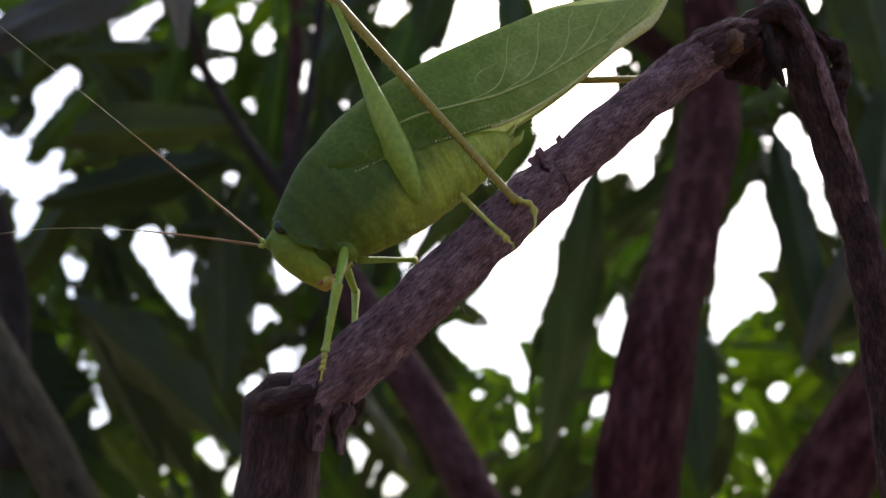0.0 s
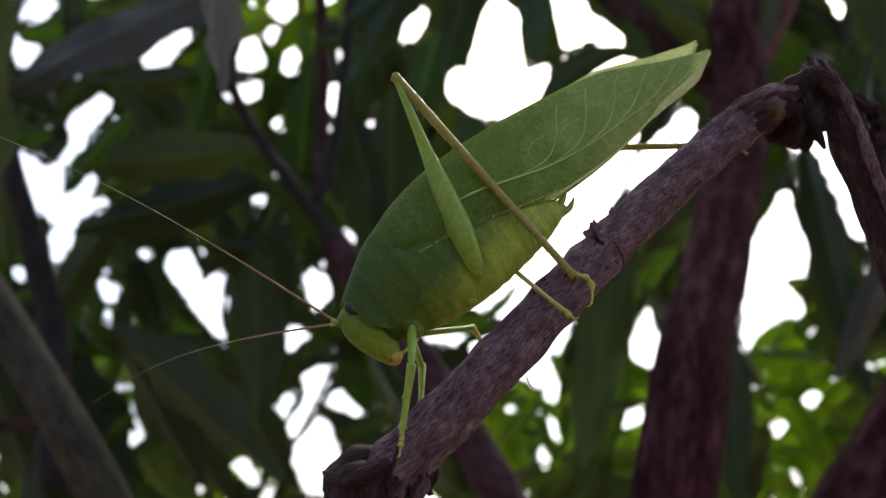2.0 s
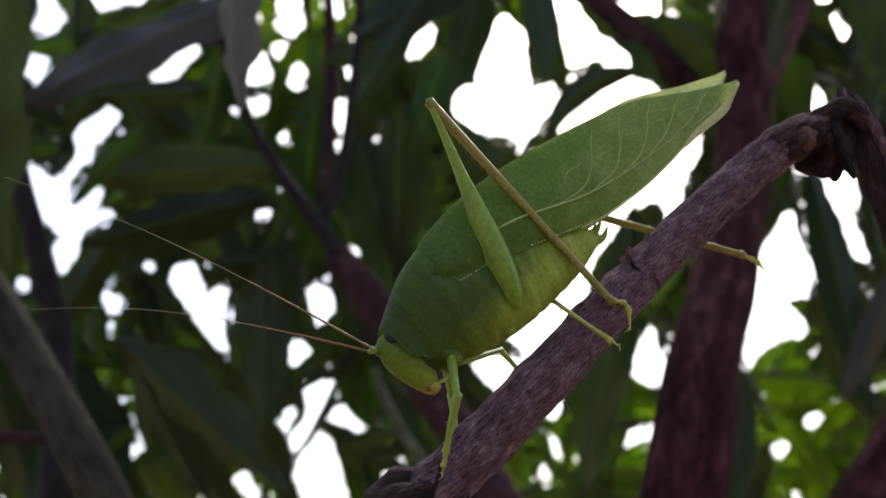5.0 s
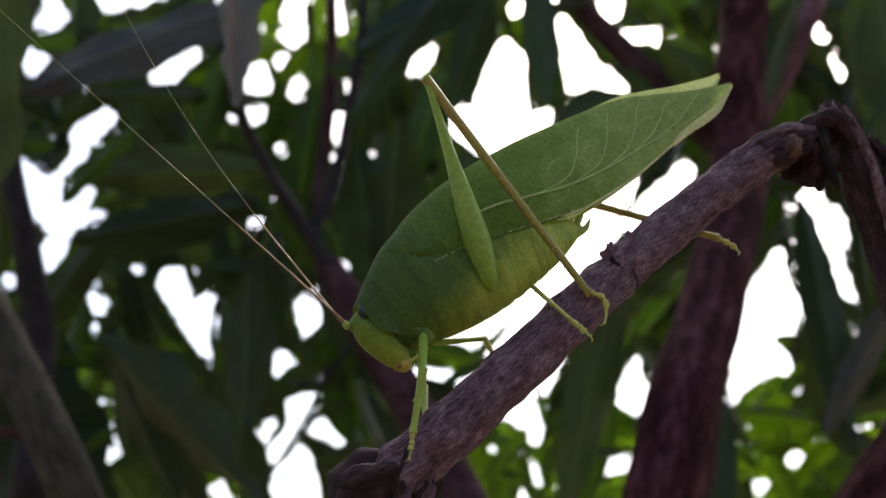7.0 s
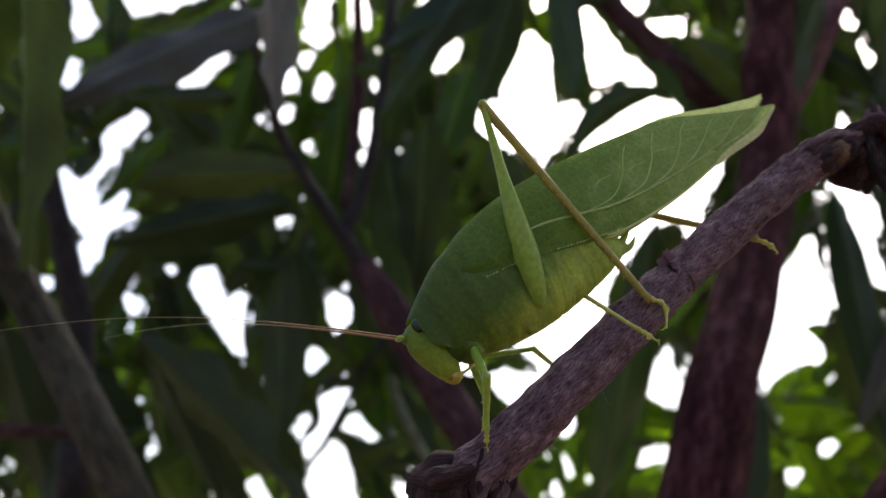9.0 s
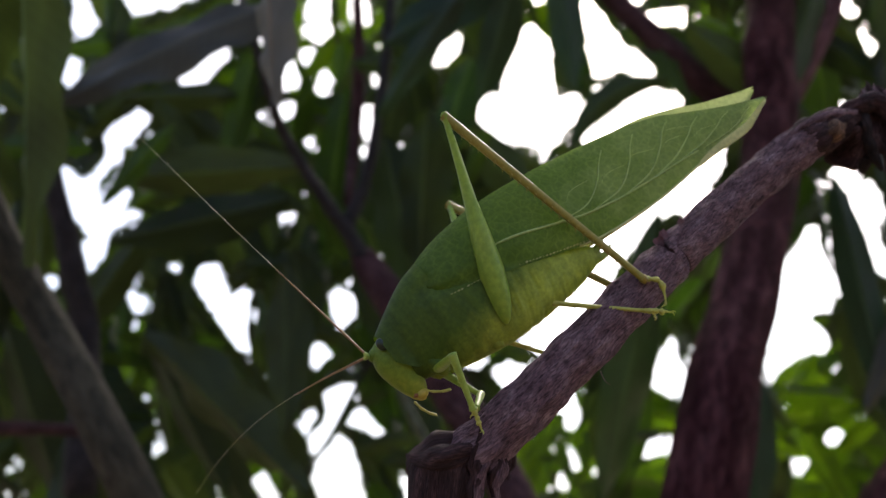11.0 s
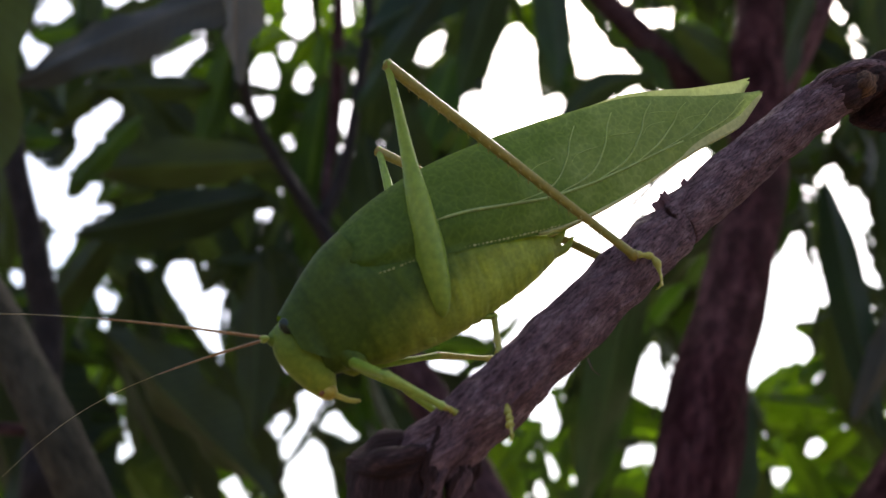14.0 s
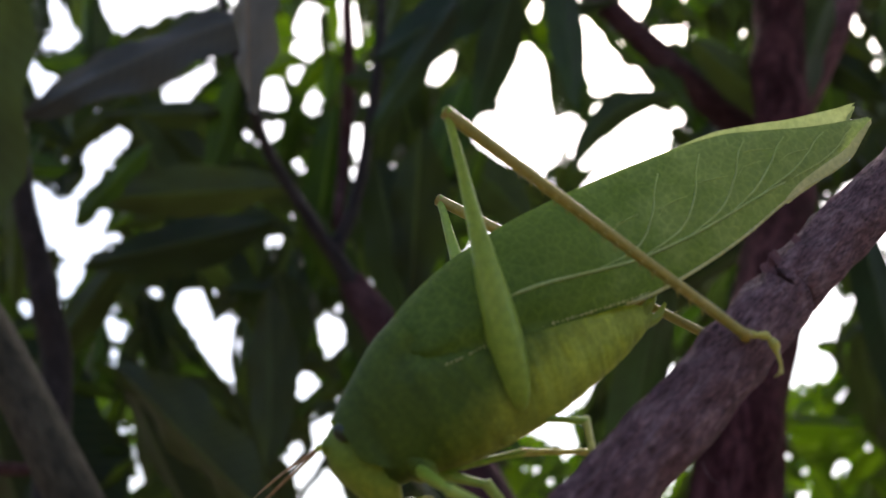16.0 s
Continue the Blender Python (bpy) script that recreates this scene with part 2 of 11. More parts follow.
# ---- mesh tools ----
def part(name, bm, material, parent=None, label="", smooth=True):
    me = bpy.data.meshes.new(name)
    if smooth:
        for face in bm.faces:
            face.smooth = True
    bm.to_mesh(me)
    bm.free()
    me.materials.append(material)
    ob = new(name, me)
    if parent:
        ob.parent = parent
    if label:
        ob["label"] = label
    return ob


def spline(points, steps):
    """A smooth line through points (any number of values each), with that many steps a span."""
    p = [np.array(q, float) for q in points]
    p = [2 * p[0] - p[1], *p, 2 * p[-1] - p[-2]]
    line = []
    for i in range(1, len(p) - 2):
        for k in range(steps):
            u = k / steps
            line.append(0.5 * (2 * p[i] + (p[i + 1] - p[i - 1]) * u + (2 * p[i - 1] - 5 * p[i] + 4 * p[i + 1] - p[i + 2]) * u * u
                               + (3 * p[i] - p[i - 1] - 3 * p[i + 1] + p[i + 2]) * u ** 3))
    line.append(p[-2])
    return line


def tube(points, sides=10, steps=4, rough=0.0, grain=300.0, ridges=0, flat=1.0, bm=None, seed=0.0):
    """A tube through points (x, y, z, radius). rough: share of the radius by which its skin is uneven; ridges: furrows along it."""
    bm = bm or bmesh.new()
    uv = bm.loops.layers.uv.verify()
    line = spline(points, steps)
    rings, side, run, ways = [], None, 0.0, []
    for i, q in enumerate(line):
        c = Vector(q[:3])
        if i:
            run += (c - Vector(line[i - 1][:3])).length
        ways.append(run)
        ahead = (Vector(line[min(i + 1, len(line) - 1)][:3]) - Vector(line[max(i - 1, 0)][:3])).normalized()
        if side is None:
            side = (Vector((0.1, 1, 0.2)) - ahead * ahead.dot(Vector((0.1, 1, 0.2)))).normalized()
        side = (side - ahead * side.dot(ahead)).normalized()
        other = ahead.cross(side)
        ring = []
        for k in range(sides):
            a = 2 * math.pi * k / sides
            out = side * math.cos(a) + other * math.sin(a) * flat
            r = max(q[3], 1e-5)
            if rough:
                ca, sa, s = math.cos(a), math.sin(a), run * grain
                lift = noise.noise(Vector((ca * 1.1 + seed, sa * 1.1, s * 0.45))) + 0.45 * noise.noise(Vector((ca * 3.5, sa * 3.5 + seed, s * 0.6)))
                if ridges:
                    lift += 0.55 * noise.noise(Vector((ca * ridges, sa * ridges, s * 0.22 + seed)))
                r *= 1 + rough * lift
            ring.append(bm.verts.new(c + out * r))
        rings.append(ring)
    girth = 2 * math.pi * max(q[3] for q in line)
    for i, (a, b) in enumerate(zip(rings, rings[1:])):
        for k in range(sides):
            f = bm.faces.new((a[k], a[(k + 1) % sides], b[(k + 1) % sides], b[k]))
            for loop, (u, v) in zip(f.loops, ((k, i), (k + 1, i), (k + 1, i + 1), (k, i + 1))):
                loop[uv].uv = (girth * u / sides, ways[v])
    bm.faces.new(rings[0][::-1])
    bm.faces.new(rings[-1])
    return bm


def lump(centre, size, turn=None, rough=0.0, grain=300.0, rings=10, sides=14, bm=None):
    """A rounded lump with half-sizes size, uneven by a share rough."""
    bm = bm or bmesh.new()
    uv = bm.loops.layers.uv.verify()
    got = bmesh.ops.create_uvsphere(bm, u_segments=sides, v_segments=rings, radius=1)["verts"]
    turn = turn or Matrix.Identity(3)
    for v in got:
        d = v.co.copy()
        k = 1 + (rough * (noise.noise(d * 1.3 + Vector(centre) * grain) + 0.6 * noise.noise(d * 4 + Vector(centre) * grain)) if rough else 0)
        v.co = Vector(centre) + turn @ Vector((d.x * size[0] * k, d.y * size[1] * k, d.z * size[2] * k))
        for loop in v.link_loops:
            loop[uv].uv = (v.co.x + v.co.y, v.co.z)
    return bm


# ---- ground, far below the view ----
bm = bmesh.new()
bmesh.ops.create_grid(bm, x_segments=60, y_segments=60, size=400)
for v in bm.verts:
    v.co.z = 0.15 * noise.noise(v.co * 0.05)
tagged(part("ground", bm, SOIL), "brown soil and leaf litter under the tree", "ground", kind="structure")

# ---- the dry broken twig on which the insect stands ----
twig = tagged(new("dry_twig"), "dry greyish brown broken twig with cracked bark", "twig")
bm = tube([
    (-0.0165, 0.1035, 1.5215, 0.0036), (-0.0114, 0.1020, 1.5255, 0.0037), (-0.0017, 0.1022, 1.5354, 0.0035), (0.0092, 0.1046, 1.5473, 0.0034), (0.0128, 0.1060, 1.5512, 0.0034),
    (0.0142, 0.1066, 1.5528, 0.0034), (0.0149, 0.1069, 1.5536, 0.0028), (0.0155, 0.1071, 1.5543, 0.0034), (0.0256, 0.1096, 1.5644, 0.0033), (0.0353, 0.1112, 1.5734, 0.0033),
    (0.0405, 0.1115, 1.5774, 0.0032), (0.0444, 0.1121, 1.5801, 0.0025), (0.0478, 0.1128, 1.5819, 0.0019), (0.0499, 0.1125, 1.5842, 0.0013), (0.0511, 0.1115, 1.5878, 0.0003)], 96, 16, 0.15, 560, 12)
CRACK = [(0.0116, 0.1053, 1.5548, 0.00050), (0.0125, 0.1055, 1.5555, 0.00060), (0.0131, 0.1030, 1.5534, 0.00040), (0.0146, 0.1027, 1.5523, 0.00030), (0.0149, 0.1029, 1.5511, 0.00030), (0.0156, 0.1036, 1.5505, 0.00040), (0.0162, 0.1043, 1.5503, 0.00020)]
groove = [Vector(q[:3]) for q in spline(CRACK, 8)]
for v in bm.verts:
    near = min((v.co - g).length for g in groove) if (v.co - groove[20]).length < 0.006 else 1
    if near < 0.00042:
        v.co += (Vector((0.0149, 0.1069, 1.5536)) - v.co).normalized() * 0.0014 * (1 - (near / 0.00042) ** 2)
part("stem", bm, TWIG_BARK, twig)
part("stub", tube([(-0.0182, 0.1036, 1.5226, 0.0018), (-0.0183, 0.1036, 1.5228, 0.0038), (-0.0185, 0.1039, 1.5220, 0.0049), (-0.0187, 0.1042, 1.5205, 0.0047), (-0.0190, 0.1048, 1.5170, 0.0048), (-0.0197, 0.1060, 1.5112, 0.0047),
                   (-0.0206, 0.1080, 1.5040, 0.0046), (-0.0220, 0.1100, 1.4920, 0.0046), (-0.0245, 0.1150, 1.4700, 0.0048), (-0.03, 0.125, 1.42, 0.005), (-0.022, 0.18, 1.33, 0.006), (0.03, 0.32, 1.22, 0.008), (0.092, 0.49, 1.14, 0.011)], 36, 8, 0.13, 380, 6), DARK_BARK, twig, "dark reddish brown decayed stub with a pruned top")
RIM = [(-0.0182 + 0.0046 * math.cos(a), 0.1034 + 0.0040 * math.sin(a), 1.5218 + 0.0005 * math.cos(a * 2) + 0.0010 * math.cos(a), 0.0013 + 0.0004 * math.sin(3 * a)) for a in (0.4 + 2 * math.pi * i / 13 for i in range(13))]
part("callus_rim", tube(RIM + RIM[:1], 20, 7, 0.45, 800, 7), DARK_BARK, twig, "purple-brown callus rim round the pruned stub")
folds = random.Random(4)
for k in range(15):
    x = -0.0152 + 0.0046 * k / 14 + folds.uniform(-0.0003, 0.0003)
    y = 0.0996 + 0.0022 * k / 14 + folds.uniform(-0.0003, 0.0004)
    top, low, r = 1.5262 - folds.uniform(0, 0.0020), 1.5168 + folds.uniform(-0.0020, 0.0040), folds.uniform(0.0003, 0.0006)
    line = []
    for q in range(7):
        u = q / 6
        line.append((x + 0.0014 * (1 - u) ** 2 + folds.uniform(-0.00035, 0.00035), y + 0.0012 * u * u + folds.uniform(-0.0003, 0.0003), top + (low - top) * u, r * (0.4 + 1.2 * math.sin(math.pi * (0.1 + 0.8 * u)) * folds.uniform(0.6, 1.2))))
    part("bark_fold", tube(line, 10, 6, 0.5, 1500, 6, seed=k * 3.1), TWIG_BARK if k % 3 == 1 else DARK_BARK, twig)
# a raised dark lump stands for the shade in the stub's top
part("hollow", lump((-0.0184, 0.1026, 1.5226), (0.0034, 0.0028, 0.0011), None, 0.4, 900, 16, 20), SHADED_ROTTEN_WOOD, twig, "dark lump painted as the shade in the pruned stub")
bm = lump((0.0493, 0.1149, 1.5787), (0.0048, 0.0036, 0.0042), Euler((0, radians(-25), 0)).to_matrix(), 0.35, 300, 40, 56)
lump((0.0521, 0.1140, 1.5835), (0.0021, 0.0020, 0.0048), Euler((0, radians(12), 0)).to_matrix(), 0.35, 300, 24, 30, bm=bm)
for v in bm.verts:  # the hollow in the broken node
    near = (v.co - Vector((0.0456, 0.1115, 1.5750))).length / 0.0036
    if near < 1:
        v.co += Vector((-0.01, 0.92, 0.38)) * 0.0042 * (1 - near * near)
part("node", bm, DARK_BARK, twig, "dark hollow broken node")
# this stem's shade is put into its darker bark colour
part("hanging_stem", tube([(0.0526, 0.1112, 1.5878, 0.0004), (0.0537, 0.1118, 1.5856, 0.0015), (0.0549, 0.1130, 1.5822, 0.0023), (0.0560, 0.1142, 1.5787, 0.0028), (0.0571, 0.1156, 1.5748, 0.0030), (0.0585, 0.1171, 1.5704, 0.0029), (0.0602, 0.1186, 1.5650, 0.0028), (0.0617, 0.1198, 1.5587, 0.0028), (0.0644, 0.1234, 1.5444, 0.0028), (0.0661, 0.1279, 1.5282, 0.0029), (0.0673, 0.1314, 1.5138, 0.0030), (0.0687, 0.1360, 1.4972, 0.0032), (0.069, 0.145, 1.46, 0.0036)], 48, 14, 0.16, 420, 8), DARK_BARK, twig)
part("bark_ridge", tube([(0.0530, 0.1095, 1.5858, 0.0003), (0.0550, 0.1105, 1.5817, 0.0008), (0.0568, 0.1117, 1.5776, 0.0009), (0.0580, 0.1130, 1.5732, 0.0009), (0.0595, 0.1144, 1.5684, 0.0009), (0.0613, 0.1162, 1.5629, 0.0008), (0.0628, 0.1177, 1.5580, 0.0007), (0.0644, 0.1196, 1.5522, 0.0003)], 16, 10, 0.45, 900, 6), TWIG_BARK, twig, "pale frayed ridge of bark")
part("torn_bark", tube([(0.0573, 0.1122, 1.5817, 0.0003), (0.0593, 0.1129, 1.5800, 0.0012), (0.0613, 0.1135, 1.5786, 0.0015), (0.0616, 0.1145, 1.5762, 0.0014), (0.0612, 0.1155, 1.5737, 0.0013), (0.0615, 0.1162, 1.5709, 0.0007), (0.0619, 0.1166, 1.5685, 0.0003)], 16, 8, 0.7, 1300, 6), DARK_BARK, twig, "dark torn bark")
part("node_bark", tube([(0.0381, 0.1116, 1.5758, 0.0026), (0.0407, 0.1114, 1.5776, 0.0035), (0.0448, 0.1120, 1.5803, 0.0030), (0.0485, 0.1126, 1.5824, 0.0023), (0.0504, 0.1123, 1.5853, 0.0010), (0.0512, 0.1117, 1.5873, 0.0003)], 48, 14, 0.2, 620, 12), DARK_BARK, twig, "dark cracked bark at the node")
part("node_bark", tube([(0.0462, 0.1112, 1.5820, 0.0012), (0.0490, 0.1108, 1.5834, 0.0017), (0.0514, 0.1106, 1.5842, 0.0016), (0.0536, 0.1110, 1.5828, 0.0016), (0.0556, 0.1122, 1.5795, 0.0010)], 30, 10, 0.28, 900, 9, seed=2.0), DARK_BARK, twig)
for k, (x, y, z, up) in enumerate(((0.0500, 0.1106, 1.5846, 0.0024), (0.0508, 0.1104, 1.5852, 0.0034), (0.0517, 0.1104, 1.5850, 0.0030), (0.0527, 0.1106, 1.5842, 0.0022))):
    part("splinter", tube([(x - 0.0006, y, z - 0.0012, 0.0007), (x, y, z, 0.0006), (x + 0.0002, y, z + up * 0.55, 0.0004), (x + 0.0003 * (k - 1), y + 0.0002, z + up, 0.00006)], 9, 5, 0.5, 1500, 5, seed=k * 1.7), DARK_BARK if k % 2 else TWIG_BARK, twig)
part("wood_patch", lump((0.0432, 0.1088, 1.5775), (0.0022, 0.0012, 0.0016), Euler((0, radians(-40), 0)).to_matrix(), 0.4, 900, 14, 18), bark("orange_brown_wood", 6.0, (0.05, 0.026, 0.018), (0.13, 0.072, 0.045), (0.24, 0.15, 0.10), 0.0008), twig, "orange-brown patch of bare wood")
part("wood_ridge", tube([(0.0350, 0.1089, 1.5758, 0.0003), (0.0383, 0.1088, 1.5782, 0.0006), (0.0414, 0.1089, 1.5799, 0.0007), (0.0451, 0.1095, 1.5811, 0.0008), (0.0480, 0.1099, 1.5817, 0.0004)], 14, 8, 0.6, 1100, 6), TWIG_BARK, twig)
part("wood_ridge", tube([(0.0491, 0.1110, 1.5843, 0.0004), (0.0494, 0.1108, 1.5809, 0.0009), (0.0497, 0.1114, 1.5781, 0.0009), (0.0507, 0.1126, 1.5752, 0.0008), (0.0523, 0.1141, 1.5730, 0.0003)], 14, 8, 0.6, 1100, 6), SHADED_ROTTEN_WOOD, twig)
part("splinter", tube([(0.0494, 0.1151, 1.5757, 0.0020), (0.0498, 0.1156, 1.5744, 0.0012), (0.0500, 0.1160, 1.5734, 0.0003)], 10, 4, 0.3, 800), SHADED_ROTTEN_WOOD, twig)


def lift_bark(base, long, high, seed):
    """A thin torn flake of bark that stands off the twig's upper side."""
    run = Vector((0.672, 0.205, 0.701))
    rise = Vector((-0.62, 0.12, 0.70)).normalized()
    out = run.cross(rise)
    bm = bmesh.new()
    grid = []
    for i in range(11):
        row = []
        for j in range(5):
            u, v = i / 10, j / 4
            tear = 0.75 + 0.5 * noise.noise(Vector((u * 2.2, seed, 0.3)))
            row.append(bm.verts.new(Vector(base) + run * long * u + rise * (high * v * tear - 0.0011 * (1 - v)) - rise * 0.0007 + out * (0.0004 * v * v + 0.00012 * noise.noise(Vector((u * 7, v * 5, seed))))))
        grid.append(row)
    for a, b in zip(grid, grid[1:]):
        for k in range(4):
            bm.faces.new((a[k], a[k + 1], b[k + 1], b[k]))
    bmesh.ops.solidify(bm, geom=bm.faces[:], thickness=0.0002)
    part("bark_flake", bm, TWIG_BARK, twig, smooth=False)


lift_bark((0.0113, 0.1046, 1.5549), 0.0022, 0.0008, 1.0)
lift_bark((0.0124, 0.1044, 1.5562), 0.0012, 0.0010, 5.0)
lift_bark((0.0150, 0.1052, 1.5588), 0.0012, 0.0005, 9.0)
part("bark_fibre", tube([(0.0022, 0.1003, 1.5335, 0.0001), (0.0026, 0.1000, 1.5322, 0.00008), (0.0034, 0.0999, 1.5315, 0.00005)], 5, 4), TWIG_BARK, twig)


# ---- the tree behind: trunk, limbs, twigs and leaves ----
tree = tagged(new("mango_tree"), "leafy tree with brown trunk and long dark green leaves", "tree")
part("trunk", tube([(0.0855, 0.5550, 0.0000, 0.0382), (0.0875, 0.5150, 0.8000, 0.0289), (0.0915, 0.4800, 1.3000, 0.0229), (0.0959, 0.4549, 1.5199, 0.0214), (0.1008, 0.4487, 1.5741, 0.0216), (0.1203, 0.4616, 1.6373, 0.0202), (0.1572, 0.5062, 1.7239, 0.0195), (0.1995, 0.5600, 1.8377, 0.0202), (0.2229, 0.5892, 1.9620, 0.0201), (0.2467, 0.6088, 2.1021, 0.0199), (0.2900, 0.6200, 2.5000, 0.0180), (0.3100, 0.6000, 3.0000, 0.0100)], 36, 12, 0.12, 45, 6), TRUNK_BARK, tree)
neighbour = tagged(new("leaning_tree"), "leaning brown trunk with bright yellow-green young leaves", "tree")
part("trunk", tube([(-0.1, 0.70, 0.0, 0.040), (0.05, 0.68, 1.2, 0.034), (0.160, 0.66, 1.44, 0.030), (0.2402, 0.6593, 1.5234, 0.030), (0.2853, 0.6572, 1.582, 0.029), (0.3379, 0.6635, 1.6464, 0.028), (0.4193, 0.6779, 1.7441, 0.026), (0.5283, 0.7046, 1.8918, 0.022), (0.7, 0.75, 2.2, 0.014)], 18, 6, 0.1, 25, 3), TRUNK_BARK, neighbour)
part("limb", tube([(0.238, 0.668, 1.915, 0.014), (0.2551, 0.6696, 1.9503, 0.013), (0.2767, 0.6522, 1.9891, 0.0115), (0.2981, 0.6325, 2.0326, 0.010), (0.3244, 0.6217, 2.1049, 0.009), (0.36, 0.61, 2.25, 0.006)], 14, 5, 0.08, 40), PINK_BARK, tree)
part("limb", tube([(0.236, 0.664, 1.925, 0.015), (0.2289, 0.6589, 1.9243, 0.014), (0.1763, 0.6394, 1.9631, 0.0125), (0.1394, 0.6242, 1.9935, 0.0115), (0.1039, 0.6169, 2.0307, 0.0105), (0.0727, 0.6093, 2.0688, 0.010), (0.0193, 0.615, 2.1717, 0.007)], 14, 5, 0.08, 40), LIMB_BARK, tree)
part("limb", tube([(0.09, 0.66, 1.44, 0.017), (0.0136, 0.6139, 1.5814, 0.0155), (-0.0162, 0.6107, 1.6338, 0.0155), (-0.0564, 0.6042, 1.6928, 0.0145), (-0.0842, 0.5958, 1.7328, 0.0140), (-0.1000, 0.5925, 1.7550, 0.0125), (-0.1085, 0.5900, 1.7680, 0.009), (-0.110, 0.589, 1.773, 0.004)], 16, 5, 0.1, 45), LIMB_BARK, tree)
part("twig", tube([(-0.101, 0.591, 1.757, 0.0075), (-0.1180, 0.5780, 1.7790, 0.0058), (-0.1440, 0.5544, 1.8110, 0.0048), (-0.1653, 0.5315, 1.8422, 0.0042), (-0.1718, 0.5009, 1.8602, 0.0036), (-0.1823, 0.4629, 1.8938, 0.003), (-0.1937, 0.4463, 1.9286, 0.002)], 10, 5, 0.12, 90), BLACK_TWIG, tree)
part("twig", tube([(-0.121, 0.583, 1.782, 0.006), (-0.1078, 0.5757, 1.822, 0.0046), (-0.1001, 0.5658, 1.8673, 0.0044), (-0.0942, 0.554, 1.9405, 0.0042), (-0.0928, 0.5385, 2.0212, 0.003)], 10, 5, 0.12, 90), BLACK_TWIG, tree)
part("twig", tube([(-0.1434, 0.6421, 2.1037, 0.005), (-0.1397, 0.6795, 2.0236, 0.006), (-0.142, 0.7121, 1.9534, 0.006), (-0.1417, 0.6982, 1.865, 0.004)], 10, 5, 0.12, 90), LIMB_BARK, tree)
part("limb", tube([(-0.40, 0.61, 1.92, 0.007), (-0.3929, 0.638, 1.8604, 0.009), (-0.3811, 0.6586, 1.8168, 0.010), (-0.3717, 0.6793, 1.773, 0.012), (-0.3624, 0.6999, 1.7292, 0.012), (-0.35, 0.72, 1.60, 0.014)], 12, 5, 0.1, 60), BLACK_TWIG, tree)
part("stalk", tube([(-0.2869, 0.37, 1.73, 0.006), (-0.2669, 0.3932, 1.6828, 0.0095), (-0.2479, 0.4082, 1.6519, 0.0105), (-0.224, 0.4135, 1.6183, 0.011), (-0.2008, 0.4193, 1.5835, 0.0115), (-0.1825, 0.4359, 1.5489, 0.0115), (-0.16, 0.46, 1.50, 0.011)], 14, 5, 0.05, 40), STALK_SKIN, tree, "blurred grey-green stalk")
part("limb", tube([(-0.40, 0.45, 1.598, 0.0055), (-0.3248, 0.4679, 1.6025, 0.0055), (-0.3048, 0.5693, 1.6239, 0.004), (-0.29, 0.62, 1.63, 0.002)], 10, 5, 0.1, 60), LIMB_BARK, tree)


part("twig", tube([(-0.1004, 0.7489, 1.7585, 0.0030), (-0.1201, 0.7598, 1.7339, 0.0022), (-0.1417, 0.7772, 1.6951, 0.0016), (-0.1690, 0.7809, 1.6382, 0.0014), (-0.1879, 0.7937, 1.6096, 0.0010)], 8, 5, 0.12, 90), BLACK_TWIG, tree)
part("leaf_stalk", tube([(-0.0883, 0.7062, 1.7088, 0.0030), (-0.0825, 0.7154, 1.6894, 0.0040), (-0.0650, 0.7197, 1.6575, 0.0045), (-0.0467, 0.7217, 1.6307, 0.0045), (-0.0289, 0.7366, 1.5997, 0.0040)], 10, 5, 0.05, 60), bark("pale_stalk_skin", 0.6, (0.07, 0.085, 0.05), (0.11, 0.125, 0.08), (0.15, 0.165, 0.11), 0.001), tree, "pale grey-green leaf stalk")


def blade_mesh(name, bend, wave, fold, seed, arch=0.0):
    """A lance-shaped leaf, 1 long along x and 1 wide at its widest, with a raised midrib and a wavy margin."""
    bm = bmesh.new()
    uv = bm.loops.layers.uv.new("UVMap")
    across = (-1, -0.66, -0.33, -0.06, 0.06, 0.33, 0.66, 1)
    rows = []
    for i in range(15):
        s = i / 14
        w = 0.5 * max(math.sin(math.pi * s ** 0.85), 0.0) ** 0.8 if 0 < i < 14 else 0.012
        row = []
        for a in across:
            lift = -fold * abs(a) * w * 0.25 + bend * (s - 0.5) ** 2 * 0.5
            lift += wave * a * a * 0.03 * math.sin(s * 19 + a * 2 + seed) + 0.012 * (abs(a) < 0.1)
            row.append((bm.verts.new((s, a * w * (1 + 0.05 * noise.noise(Vector((s * 6, a, seed)))) + arch * 4 * s * (1 - s), lift)), s, a))
        rows.append(row)
    for p, q in zip(rows, rows[1:]):
        for k in range(len(across) - 1):
            corners = (p[k], q[k], q[k + 1], p[k + 1])
            f = bm.faces.new([c[0] for c in corners])
            f.smooth = True
            for loop, c in zip(f.loops, corners):
                loop[uv].uv = (c[1], c[2])
    me = bpy.data.meshes.new(name)
    bm.to_mesh(me)
    bm.free()
    return me


BLADES = {}
for kind in "dnmygb":
    BLADES[kind] = [blade_mesh("leaf", b, w, fo, i * 2.3) for i, (b, w, fo) in enumerate(((-0.25, 0.6, 0.5), (0.15, 1.0, 0.7), (-0.4, 1.2, 0.3), (0.05, 0.8, 0.6), (-0.15, 1.5, 0.8)))]
    for me in BLADES[kind]:
        me.materials.append(LEAF[kind])
arched = blade_mesh("leaf", -0.1, 0.3, 0.4, 4.0, -0.85)
arched.materials.append(LEAF["d"])
OUTWARD = Vector((0.0, -0.86, -0.5))
made = {"leaves": 0}
rest = {kind: ([], [], []) for kind in "dnmygb"}


